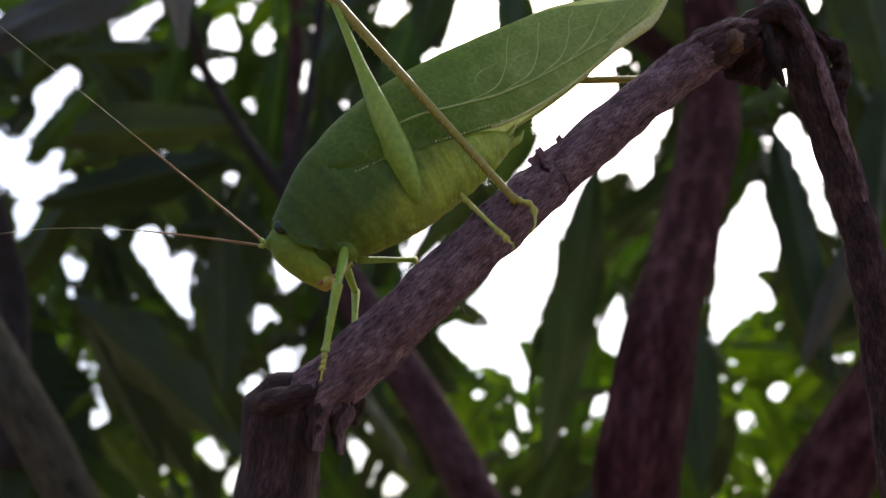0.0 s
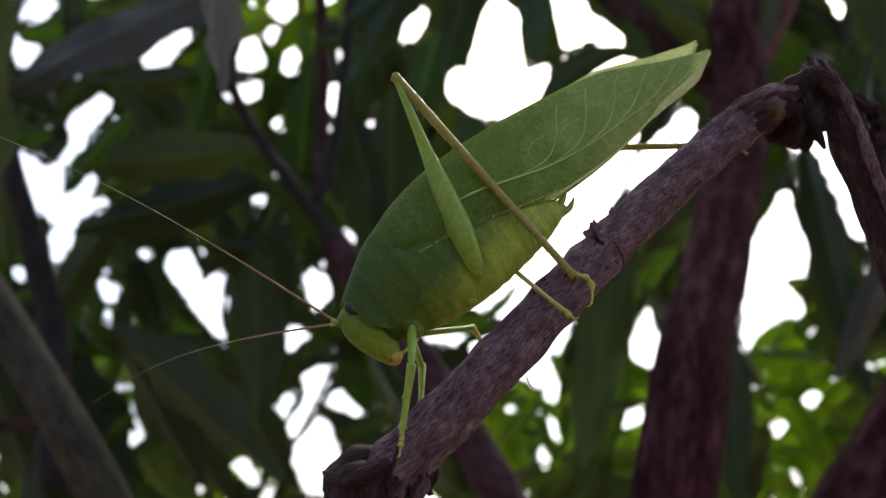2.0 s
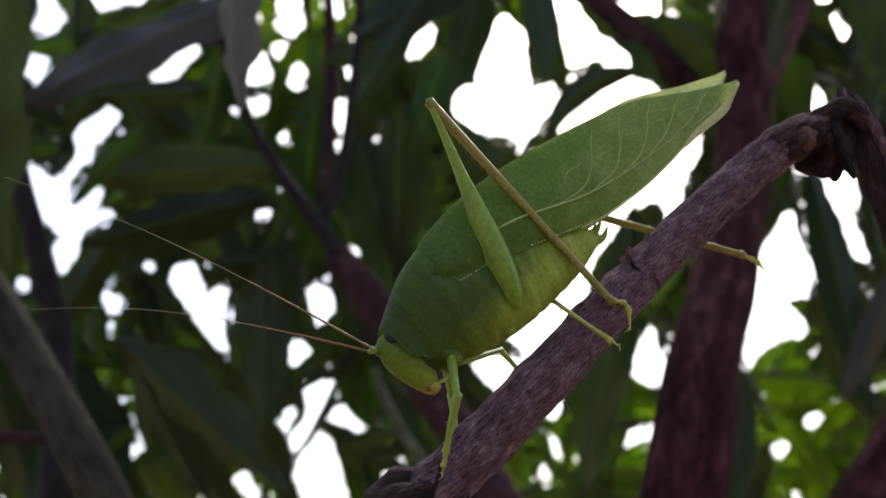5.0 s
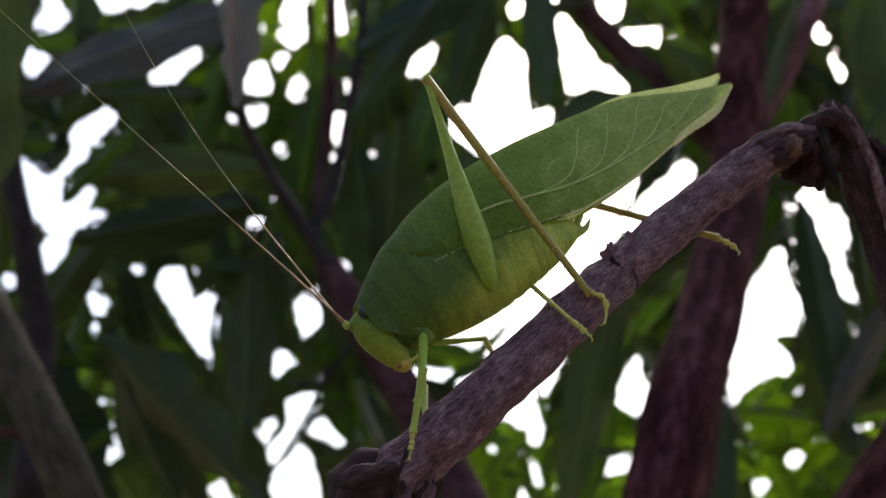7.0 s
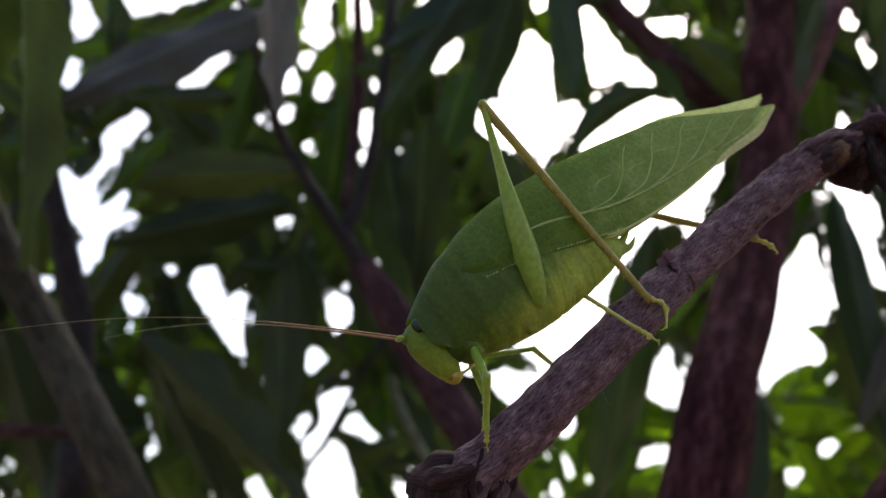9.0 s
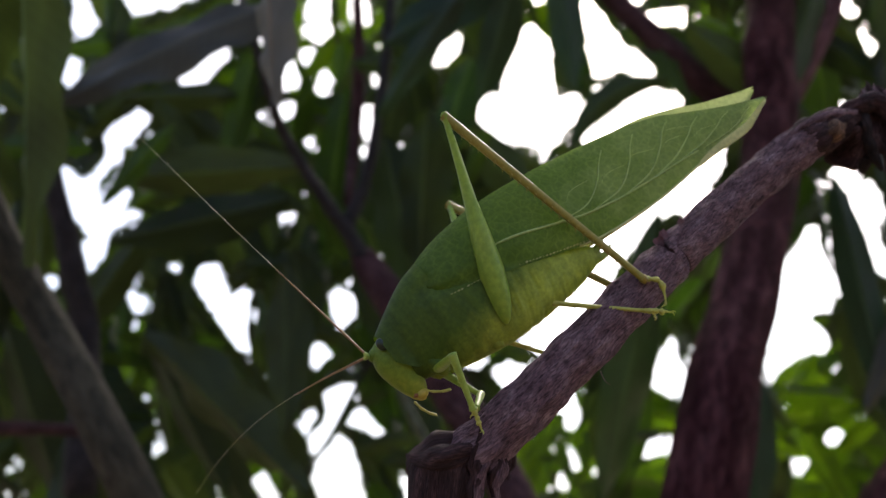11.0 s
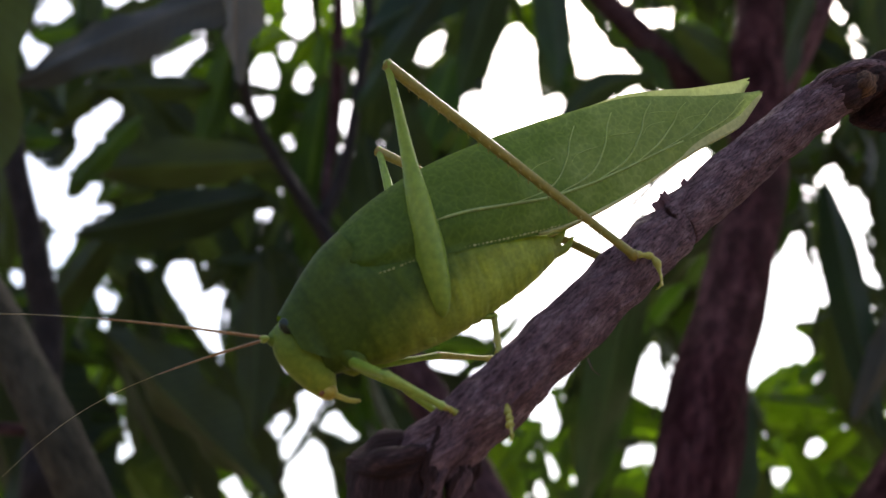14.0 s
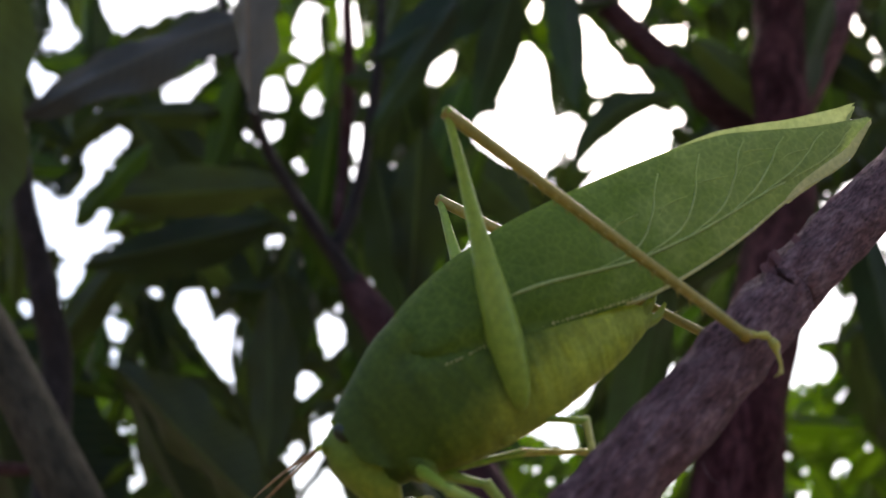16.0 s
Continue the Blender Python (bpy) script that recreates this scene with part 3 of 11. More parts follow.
def leaf(kind, bx, by, bz, tx, ty, tz, wide, roll, shape=None):
    """A leaf from its stalk end to its tip, turned about its midrib by roll degrees."""
    a, b = Vector((bx, by, bz)), Vector((tx, ty, tz))
    x = (b - a).normalized()
    z = (OUTWARD - x * OUTWARD.dot(x)).normalized()
    z = Matrix.Rotation(radians(roll), 3, x) @ z
    y = z.cross(x)
    long = (b - a).length
    n = made["leaves"]
    made["leaves"] += 1
    m = Matrix.Translation(a) @ Matrix((x, y, z)).transposed().to_4x4() @ Matrix.Diagonal((long, wide, long * 0.8, 1))
    me = shape or BLADES[kind][n % 5]
    if n < 300:
        ob = new("leaf", me)
        ob.parent = neighbour if kind == "y" else tree
        ob.matrix_local = m
    else:
        verts, faces, uvs = rest[kind]
        o = len(verts)
        verts.extend((m @ v.co)[:] for v in me.vertices)
        for f in me.polygons:
            faces.append([o + i for i in f.vertices])
            uvs.extend(me.uv_layers[0].data[i].uv[:] for i in f.loop_indices)


leaf("d", 0.122, 0.522, 1.881, 0.045, 0.529, 1.818, 0.020, 0, arched)
leaf("d", 0.256, 0.454, 1.834, 0.255, 0.507, 1.708, 0.011, 0, arched)
leaf("n", 0.094, 0.475, 1.741, 0.083, 0.743, 1.592, 0.036, 10)
leaf("n", 0.233, 0.536, 1.809, 0.270, 0.595, 1.638, 0.027, 15)
leaf("g", 0.295, 0.546, 1.744, 0.240, 0.569, 1.644, 0.021, 20)
leaf("n", 0.247, 0.812, 1.762, 0.242, 0.835, 1.593, 0.046, 0)
leaf("n", 0.047, 0.564, 2.046, 0.060, 0.592, 1.917, 0.030, 0)
leaf("n", -0.030, 0.487, 1.941, -0.098, 0.544, 1.858, 0.023, 10)
leaf("n", 0.006, 0.470, 1.930, -0.020, 0.541, 1.871, 0.031, 10)
leaf("m", 0.019, 0.849, 1.780, -0.095, 0.888, 1.807, 0.024, 0)
leaf("m", 0.167, 0.916, 1.762, 0.143, 1.023, 1.648, 0.032, 5)
leaf("n", 0.007, 0.512, 1.989, -0.093, 0.524, 1.911, 0.044, 10)
leaf("g", -0.137, 0.418, 1.874, -0.267, 0.403, 1.781, 0.036, 25)
leaf("g", -0.207, 0.466, 1.884, -0.282, 0.441, 1.815, 0.034, 10)
leaf("b", -0.106, 0.262, 1.762, -0.096, 0.264, 1.686, 0.018, 15)
leaf("d", -0.339, 0.640, 1.859, -0.154, 0.596, 1.848, 0.043, 10)
leaf("d", -0.194, 0.695, 1.869, -0.344, 0.664, 1.809, 0.046, 15)
leaf("m", -0.269, 0.579, 1.877, -0.329, 0.605, 1.816, 0.021, 10)
leaf("d", -0.322, 0.653, 1.952, -0.279, 0.694, 1.866, 0.037, 5)
leaf("d", -0.253, 0.556, 1.689, -0.128, 0.554, 1.584, 0.047, 10)
leaf("d", -0.262, 0.572, 1.704, -0.191, 0.608, 1.582, 0.037, 20)
leaf("d", -0.187, 0.674, 1.795, -0.174, 0.688, 1.648, 0.042, 0)
leaf("d", -0.192, 0.713, 1.829, -0.173, 0.751, 1.750, 0.040, 0)
leaf("d", -0.114, 0.715, 1.950, -0.069, 0.749, 1.760, 0.065, 10)
leaf("d", -0.068, 0.661, 1.949, -0.076, 0.731, 1.797, 0.053, 10)
leaf("d", -0.025, 0.719, 1.946, 0.030, 0.699, 1.872, 0.045, 10)
leaf("d", -0.258, 0.317, 1.848, -0.243, 0.380, 1.665, 0.030, 20)
leaf("d", -0.088, 0.858, 1.761, 0.014, 0.841, 1.687, 0.056, 10)
leaf("y", 0.046, 1.434, 1.954, -0.062, 1.371, 1.967, 0.044, 5)
leaf("y", -0.002, 0.929, 1.732, 0.055, 0.927, 1.621, 0.032, 15)
leaf("m", 0.321, 0.866, 2.005, 0.319, 0.918, 1.893, 0.047, 0)
leaf("d", -0.088, 0.769, 1.717, -0.040, 0.764, 1.612, 0.034, 40)
leaf("d", 0.355, 0.606, 2.092, 0.356, 0.634, 1.915, 0.046, 10)
leaf("m", 0.323, 0.708, 2.108, 0.340, 0.779, 1.958, 0.039, 10)
leaf("d", 0.317, 0.533, 2.010, 0.333, 0.555, 1.845, 0.045, 10)
leaf("d", 0.411, 0.675, 1.949, 0.347, 0.649, 1.764, 0.039, 0)
leaf("m", -0.119, 0.850, 1.779, -0.139, 0.873, 1.727, 0.032, 0)
leaf("y", -0.327, 0.812, 2.083, -0.260, 0.804, 2.104, 0.021, 10)
leaf("y", -0.201, 0.870, 2.202, -0.250, 0.900, 2.136, 0.024, 0)
leaf("d", -0.493, 0.817, 1.825, -0.329, 0.872, 1.599, 0.069, 5)
leaf("d", -0.465, 0.738, 1.760, -0.394, 0.826, 1.574, 0.063, 10)
leaf("d", -0.300, 0.717, 1.708, -0.218, 0.818, 1.589, 0.043, 10)
leaf("m", -0.154, 0.842, 1.793, -0.115, 0.870, 1.735, 0.028, 10)
leaf("d", -0.481, 0.754, 1.960, -0.478, 0.817, 1.825, 0.034, 0)
leaf("y", 0.252, 0.900, 2.166, 0.210, 0.909, 2.145, 0.031, 0)
leaf("y", 0.433, 1.132, 1.918, 0.470, 1.135, 1.911, 0.016, 0)
leaf("y", 0.739, 1.460, 1.768, 0.645, 1.435, 1.748, 0.019, -16)
leaf("m", 0.518, 0.882, 2.243, 0.669, 0.907, 2.148, 0.055, -26)
leaf("m", 0.010, 1.149, 1.622, -0.073, 1.159, 1.526, 0.042, 24)
leaf("y", 0.462, 1.106, 1.739, 0.527, 1.091, 1.678, 0.029, 18)
leaf("d", -0.597, 0.713, 2.035, -0.527, 0.851, 1.917, 0.038, -16)
leaf("d", -0.142, 0.967, 1.609, -0.274, 0.989, 1.552, 0.042, 8)
leaf("d", -0.514, 0.763, 1.768, -0.497, 0.790, 1.620, 0.047, 7)
leaf("d", 0.414, 1.001, 1.897, 0.527, 0.996, 1.824, 0.039, 3)
leaf("d", -0.255, 0.833, 1.751, -0.185, 0.879, 1.619, 0.039, 26)
leaf("d", 0.157, 0.595, 1.990, 0.266, 0.626, 1.906, 0.037, -1)
leaf("d", 0.484, 0.781, 1.799, 0.406, 0.801, 1.686, 0.033, -9)
leaf("m", 0.234, 0.882, 1.673, 0.268, 0.920, 1.529, 0.037, -1)
leaf("m", -0.555, 0.938, 1.914, -0.652, 1.006, 1.758, 0.055, -27)
leaf("d", 0.486, 0.725, 1.785, 0.426, 0.825, 1.692, 0.041, 23)
leaf("d", 0.170, 1.071, 1.613, 0.313, 1.071, 1.598, 0.045, 27)
leaf("d", 0.537, 0.866, 1.811, 0.366, 0.892, 1.740, 0.051, -4)
leaf("m", -0.476, 0.955, 1.649, -0.420, 1.035, 1.478, 0.046, -2)
leaf("d", -0.151, 0.893, 1.885, -0.309, 0.921, 1.899, 0.045, 18)
leaf("d", 0.230, 0.699, 1.840, 0.201, 0.731, 1.702, 0.051, -26)
leaf("y", 0.249, 1.566, 1.730, 0.325, 1.580, 1.805, 0.029, -2)
leaf("d", -0.537, 0.686, 1.911, -0.502, 0.731, 1.739, 0.060, -25)
leaf("d", 0.045, 0.536, 2.115, 0.003, 0.593, 1.990, 0.042, 14)
leaf("d", 0.377, 0.752, 2.156, 0.262, 0.796, 2.114, 0.038, -2)
leaf("y", 0.574, 1.263, 1.928, 0.433, 1.239, 1.854, 0.025, -1)
leaf("d", -0.352, 0.961, 1.811, -0.247, 1.003, 1.745, 0.041, -30)
leaf("m", -0.132, 0.817, 1.923, -0.038, 0.850, 1.879, 0.039, 19)
leaf("d", -0.550, 0.616, 1.958, -0.466, 0.701, 1.824, 0.052, 3)
leaf("d", -0.374, 0.736, 1.662, -0.357, 0.730, 1.508, 0.049, -1)
leaf("m", -0.172, 0.855, 2.028, -0.188, 0.892, 1.868, 0.042, -26)
leaf("d", -0.068, 1.033, 1.748, 0.041, 1.078, 1.619, 0.052, 20)
leaf("d", 0.079, 0.678, 2.254, 0.123, 0.715, 2.115, 0.051, 16)
leaf("d", -0.162, 0.884, 1.879, -0.086, 0.901, 1.754, 0.039, -28)
leaf("m", -0.332, 0.953, 1.617, -0.372, 0.981, 1.487, 0.048, -1)
leaf("m", 0.617, 0.971, 1.948, 0.526, 1.034, 1.786, 0.068, -24)
leaf("m", 0.340, 0.771, 2.063, 0.313, 0.876, 1.971, 0.042, 30)
leaf("d", -0.426, 0.541, 2.068, -0.549, 0.704, 1.929, 0.065, -18)
leaf("y", 0.611, 1.755, 1.697, 0.664, 1.787, 1.632, 0.027, 26)
leaf("m", -0.140, 1.067, 1.566, -0.276, 1.034, 1.609, 0.034, -27)
leaf("d", -0.646, 0.923, 2.011, -0.686, 1.030, 1.843, 0.045, -6)
leaf("d", 0.268, 0.967, 1.699, 0.211, 0.978, 1.558, 0.053, -21)
leaf("d", 0.286, 0.601, 2.059, 0.216, 0.605, 1.885, 0.041, -2)
leaf("m", -0.146, 1.011, 1.666, -0.073, 1.071, 1.551, 0.045, -23)
leaf("d", -0.301, 0.936, 2.029, -0.278, 1.020, 1.893, 0.041, -20)
leaf("y", -0.252, 1.428, 2.876, -0.258, 1.455, 2.763, 0.031, 22)
leaf("d", 0.307, 0.747, 2.352, 0.286, 0.839, 2.192, 0.058, 12)
leaf("y", 0.609, 1.487, 1.916, 0.648, 1.556, 1.855, 0.020, -15)
leaf("d", -0.611, 0.882, 1.986, -0.599, 0.973, 1.814, 0.049, -18)
leaf("m", 0.005, 0.639, 2.242, -0.003, 0.728, 2.070, 0.047, -3)
leaf("m", -0.602, 1.043, 1.699, -0.633, 1.033, 1.596, 0.036, -26)
leaf("m", -0.048, 0.912, 1.954, -0.078, 0.975, 1.792, 0.025, 1)
leaf("m", -0.363, 0.852, 1.637, -0.255, 0.888, 1.517, 0.041, 9)
leaf("d", -0.342, 1.095, 1.631, -0.291, 1.150, 1.469, 0.054, 30)
leaf("d", -0.007, 0.994, 1.671, 0.011, 1.044, 1.531, 0.044, 27)
leaf("d", 0.257, 0.837, 1.918, 0.166, 0.872, 1.830, 0.038, -29)
leaf("d", 0.154, 1.016, 1.684, 0.076, 1.082, 1.548, 0.057, 20)
leaf("d", 0.416, 0.801, 2.344, 0.376, 0.842, 2.149, 0.041, 14)
leaf("d", -0.295, 0.777, 1.975, -0.137, 0.771, 1.912, 0.043, 18)
leaf("y", 0.574, 1.487, 1.918, 0.475, 1.492, 1.908, 0.028, 16)
leaf("y", 0.414, 1.599, 1.941, 0.383, 1.647, 1.848, 0.030, 1)
leaf("m", 0.269, 1.085, 1.648, 0.132, 1.099, 1.671, 0.036, -22)
leaf("y", 0.675, 1.304, 1.805, 0.659, 1.330, 1.703, 0.026, 6)
leaf("d", 0.262, 1.175, 1.694, 0.145, 1.184, 1.617, 0.041, 9)
leaf("y", 0.534, 1.117, 1.731, 0.536, 1.144, 1.650, 0.023, -27)
leaf("y", 0.521, 1.136, 1.833, 0.415, 1.140, 1.772, 0.039, 29)
leaf("y", 0.166, 1.504, 1.807, 0.161, 1.520, 1.703, 0.024, -3)
leaf("m", -0.251, 0.712, 2.066, -0.280, 0.749, 1.922, 0.034, -14)
leaf("d", 0.008, 0.732, 2.257, -0.106, 0.773, 2.179, 0.043, -14)
leaf("m", 0.114, 0.631, 2.182, 0.201, 0.677, 2.090, 0.031, -16)
leaf("d", -0.715, 1.062, 1.717, -0.558, 1.116, 1.696, 0.051, 21)
leaf("y", -0.275, 1.186, 1.611, -0.380, 1.201, 1.640, 0.025, 13)
leaf("y", 0.572, 1.533, 1.808, 0.551, 1.596, 1.720, 0.025, 2)
leaf("m", 0.207, 0.839, 2.141, 0.325, 0.888, 2.078, 0.032, 7)
leaf("y", 0.370, 1.178, 1.730, 0.405, 1.223, 1.638, 0.031, -8)
leaf("d", -0.397, 0.931, 1.649, -0.332, 0.988, 1.492, 0.050, -22)
leaf("y", 0.473, 1.088, 1.794, 0.345, 1.092, 1.763, 0.031, -22)
leaf("d", -0.556, 0.979, 1.703, -0.622, 0.951, 1.596, 0.044, -11)
leaf("y", -0.196, 0.917, 2.426, -0.234, 0.985, 2.358, 0.033, -17)
leaf("m", 0.334, 1.094, 1.816, 0.248, 1.068, 1.693, 0.036, 22)
leaf("d", -0.001, 0.932, 1.930, 0.061, 0.906, 1.941, 0.020, 3)
leaf("m", -0.624, 0.889, 2.040, -0.484, 0.874, 2.031, 0.041, -6)
leaf("y", 0.312, 0.973, 2.384, 0.272, 0.998, 2.313, 0.027, -23)
leaf("y", 0.503, 1.562, 1.847, 0.570, 1.565, 1.810, 0.022, -9)
leaf("y", 0.592, 1.832, 1.724, 0.576, 1.938, 1.651, 0.030, 3)
leaf("m", -0.170, 0.655, 1.871, -0.097, 0.754, 1.793, 0.034, -27)
leaf("y", -0.246, 1.153, 2.403, -0.249, 1.187, 2.306, 0.029, 20)
leaf("d", -0.045, 0.877, 1.939, -0.106, 0.909, 1.758, 0.044, -2)
leaf("y", 0.390, 1.625, 1.900, 0.260, 1.593, 1.864, 0.039, -5)
leaf("m", -0.155, 1.016, 1.603, -0.261, 1.053, 1.491, 0.043, 26)
leaf("d", 0.006, 0.929, 1.640, 0.045, 0.994, 1.501, 0.043, 28)
leaf("y", 0.655, 1.745, 1.916, 0.574, 1.718, 1.857, 0.023, 2)
leaf("d", 0.135, 1.132, 1.628, 0.215, 1.173, 1.535, 0.032, -15)
leaf("y", 0.324, 1.054, 2.436, 0.381, 1.069, 2.373, 0.030, 1)
leaf("d", -0.324, 0.707, 1.855, -0.429, 0.776, 1.728, 0.034, 3)
leaf("y", -0.318, 1.260, 2.721, -0.317, 1.316, 2.658, 0.022, -25)
leaf("y", -0.391, 1.252, 2.549, -0.407, 1.283, 2.450, 0.023, -5)
leaf("m", 0.251, 0.776, 2.263, 0.399, 0.832, 2.231, 0.041, 3)
leaf("y", 0.639, 1.232, 1.674, 0.615, 1.258, 1.593, 0.024, 20)
leaf("d", -0.367, 0.934, 1.670, -0.285, 0.989, 1.561, 0.041, 13)
leaf("d", 0.324, 0.940, 2.102, 0.296, 1.001, 1.983, 0.034, 9)
leaf("y", -0.287, 1.259, 2.647, -0.403, 1.286, 2.671, 0.027, -23)
leaf("y", 0.620, 1.278, 1.813, 0.729, 1.322, 1.792, 0.026, 22)
leaf("y", 0.434, 1.334, 1.707, 0.473, 1.322, 1.645, 0.024, -24)
leaf("y", -0.335, 0.966, 2.296, -0.255, 0.946, 2.231, 0.023, -10)
leaf("y", 0.620, 1.251, 1.709, 0.621, 1.288, 1.602, 0.030, 15)
leaf("y", 0.692, 1.734, 2.026, 0.587, 1.772, 1.985, 0.029, 7)
leaf("y", -0.253, 0.840, 2.355, -0.277, 0.867, 2.239, 0.030, 16)
leaf("y", -0.241, 1.022, 2.426, -0.227, 1.034, 2.331, 0.021, 10)
leaf("y", -0.145, 1.039, 2.458, -0.221, 1.012, 2.421, 0.023, 29)
leaf("m", 0.484, 0.807, 1.901, 0.429, 0.885, 1.762, 0.044, -1)
leaf("y", 0.460, 1.168, 1.725, 0.534, 1.173, 1.693, 0.021, 0)
leaf("d", -0.521, 0.905, 2.170, -0.603, 0.971, 2.071, 0.041, 5)
leaf("y", -0.372, 1.065, 2.412, -0.298, 1.075, 2.386, 0.029, 1)
leaf("d", -0.199, 0.897, 2.040, -0.274, 0.992, 1.889, 0.037, 6)
leaf("d", -0.446, 0.889, 1.909, -0.322, 0.901, 1.811, 0.044, 16)
leaf("y", 0.504, 1.272, 1.734, 0.528, 1.301, 1.652, 0.029, 29)
leaf("d", -0.367, 0.935, 2.002, -0.254, 1.004, 1.859, 0.054, -5)
leaf("m", -0.028, 0.775, 2.101, -0.067, 0.805, 1.960, 0.052, 27)
leaf("y", 0.516, 1.682, 1.700, 0.571, 1.702, 1.633, 0.027, 21)
leaf("y", -0.241, 1.032, 2.316, -0.142, 1.077, 2.301, 0.030, -12)
leaf("m", -0.147, 0.957, 1.883, -0.111, 1.043, 1.711, 0.061, -29)
leaf("y", 0.340, 1.111, 2.473, 0.343, 1.135, 2.382, 0.031, -29)
leaf("m", -0.498, 0.991, 1.653, -0.583, 1.039, 1.548, 0.047, -21)
leaf("m", 0.210, 0.896, 2.211, 0.300, 0.940, 2.102, 0.041, -9)
leaf("d", -0.308, 0.881, 2.106, -0.451, 0.914, 2.077, 0.053, -18)
leaf("m", 0.221, 0.877, 2.127, 0.312, 0.920, 2.033, 0.034, 25)
leaf("d", 0.236, 0.697, 2.136, 0.387, 0.732, 2.022, 0.049, 15)
leaf("y", 0.515, 1.335, 1.859, 0.561, 1.358, 1.796, 0.022, 26)
leaf("y", 0.291, 1.664, 2.011, 0.315, 1.699, 1.911, 0.032, 11)
leaf("y", -0.460, 1.377, 2.666, -0.361, 1.367, 2.741, 0.028, 11)
leaf("d", 0.174, 0.856, 1.623, 0.094, 0.839, 1.506, 0.040, 0)
leaf("d", 0.465, 0.779, 2.058, 0.354, 0.798, 1.972, 0.045, -19)
leaf("m", -0.153, 0.701, 2.001, -0.177, 0.780, 1.842, 0.044, 0)
leaf("y", 0.389, 1.098, 1.761, 0.468, 1.175, 1.656, 0.034, 21)
leaf("d", -0.097, 0.929, 1.702, -0.013, 0.973, 1.611, 0.032, 16)
leaf("m", -0.237, 0.931, 2.125, -0.357, 0.996, 2.033, 0.037, -8)
leaf("y", -0.013, 1.109, 1.771, 0.051, 1.212, 1.688, 0.039, -18)
leaf("y", 0.450, 1.175, 1.699, 0.481, 1.304, 1.586, 0.032, 28)
leaf("d", -0.477, 0.804, 2.135, -0.479, 0.862, 2.007, 0.041, 19)
leaf("y", -0.232, 1.336, 2.589, -0.291, 1.387, 2.529, 0.034, -26)
leaf("y", 0.267, 0.934, 2.278, 0.342, 0.962, 2.248, 0.019, -19)
leaf("y", 0.564, 1.722, 1.814, 0.616, 1.706, 1.748, 0.028, -16)
leaf("d", 0.061, 1.192, 1.625, 0.128, 1.248, 1.520, 0.043, 22)
leaf("d", -0.152, 1.054, 1.645, -0.032, 1.098, 1.578, 0.028, 6)
leaf("y", 0.880, 1.716, 1.951, 0.785, 1.739, 1.929, 0.028, -19)
leaf("m", 0.319, 0.841, 2.357, 0.241, 0.919, 2.281, 0.041, 11)
leaf("y", 0.380, 1.303, 1.598, 0.463, 1.309, 1.642, 0.019, 1)
leaf("y", 0.401, 1.192, 1.639, 0.444, 1.281, 1.566, 0.023, -5)
leaf("d", 0.294, 0.718, 2.212, 0.394, 0.705, 2.133, 0.044, -29)
leaf("y", 0.279, 1.365, 1.857, 0.320, 1.406, 1.774, 0.027, -17)
leaf("d", -0.121, 1.037, 1.875, -0.267, 1.074, 1.773, 0.027, 2)
leaf("d", -0.419, 0.817, 2.104, -0.304, 0.886, 2.013, 0.045, -21)
leaf("y", -0.297, 1.240, 2.532, -0.282, 1.308, 2.510, 0.019, -17)
leaf("d", -0.122, 1.074, 1.631, -0.174, 1.104, 1.542, 0.033, 0)
leaf("d", 0.325, 0.947, 2.173, 0.330, 0.961, 2.058, 0.030, 25)
leaf("y", 0.584, 1.410, 1.849, 0.618, 1.400, 1.802, 0.017, 3)
leaf("d", 0.034, 0.693, 1.846, -0.035, 0.740, 1.776, 0.020, 1)
leaf("y", 0.287, 1.250, 1.747, 0.227, 1.292, 1.701, 0.027, -22)
leaf("d", 0.443, 0.853, 2.330, 0.472, 0.879, 2.229, 0.025, 6)
leaf("d", -0.376, 0.868, 1.868, -0.344, 0.919, 1.770, 0.030, -25)
leaf("d", 0.250, 0.740, 1.884, 0.138, 0.761, 1.818, 0.036, -28)
leaf("m", -0.004, 0.839, 1.610, -0.076, 0.854, 1.514, 0.029, -9)
leaf("y", -0.245, 1.088, 2.426, -0.230, 1.109, 2.349, 0.017, 0)
leaf("d", -0.681, 0.930, 2.063, -0.598, 0.987, 1.973, 0.045, 11)
leaf("y", -0.272, 1.239, 2.531, -0.248, 1.281, 2.469, 0.013, -23)
leaf("y", 0.532, 1.181, 1.799, 0.465, 1.212, 1.746, 0.026, 18)
leaf("y", 0.078, 1.237, 1.802, 0.126, 1.298, 1.763, 0.019, 10)
leaf("d", -0.103, 0.699, 2.022, -0.119, 0.762, 1.936, 0.038, -26)
leaf("d", -0.222, 0.809, 1.613, -0.227, 0.875, 1.502, 0.040, 24)
leaf("d", -0.541, 0.940, 1.955, -0.504, 0.951, 1.832, 0.027, 11)
leaf("d", -0.386, 1.002, 1.863, -0.318, 1.088, 1.808, 0.030, -5)
leaf("d", -0.164, 1.053, 1.721, -0.118, 1.072, 1.635, 0.033, -11)
leaf("y", -0.223, 1.334, 2.627, -0.234, 1.355, 2.535, 0.024, 4)
leaf("y", 0.304, 1.162, 1.735, 0.264, 1.177, 1.690, 0.018, -9)
leaf("y", 0.064, 1.703, 1.799, 0.137, 1.775, 1.752, 0.023, -15)
leaf("y", 0.550, 1.506, 1.964, 0.468, 1.481, 1.895, 0.025, 16)
leaf("y", 0.559, 1.471, 1.950, 0.496, 1.492, 1.927, 0.018, -14)
leaf("y", -0.299, 1.269, 2.450, -0.245, 1.295, 2.405, 0.024, 0)
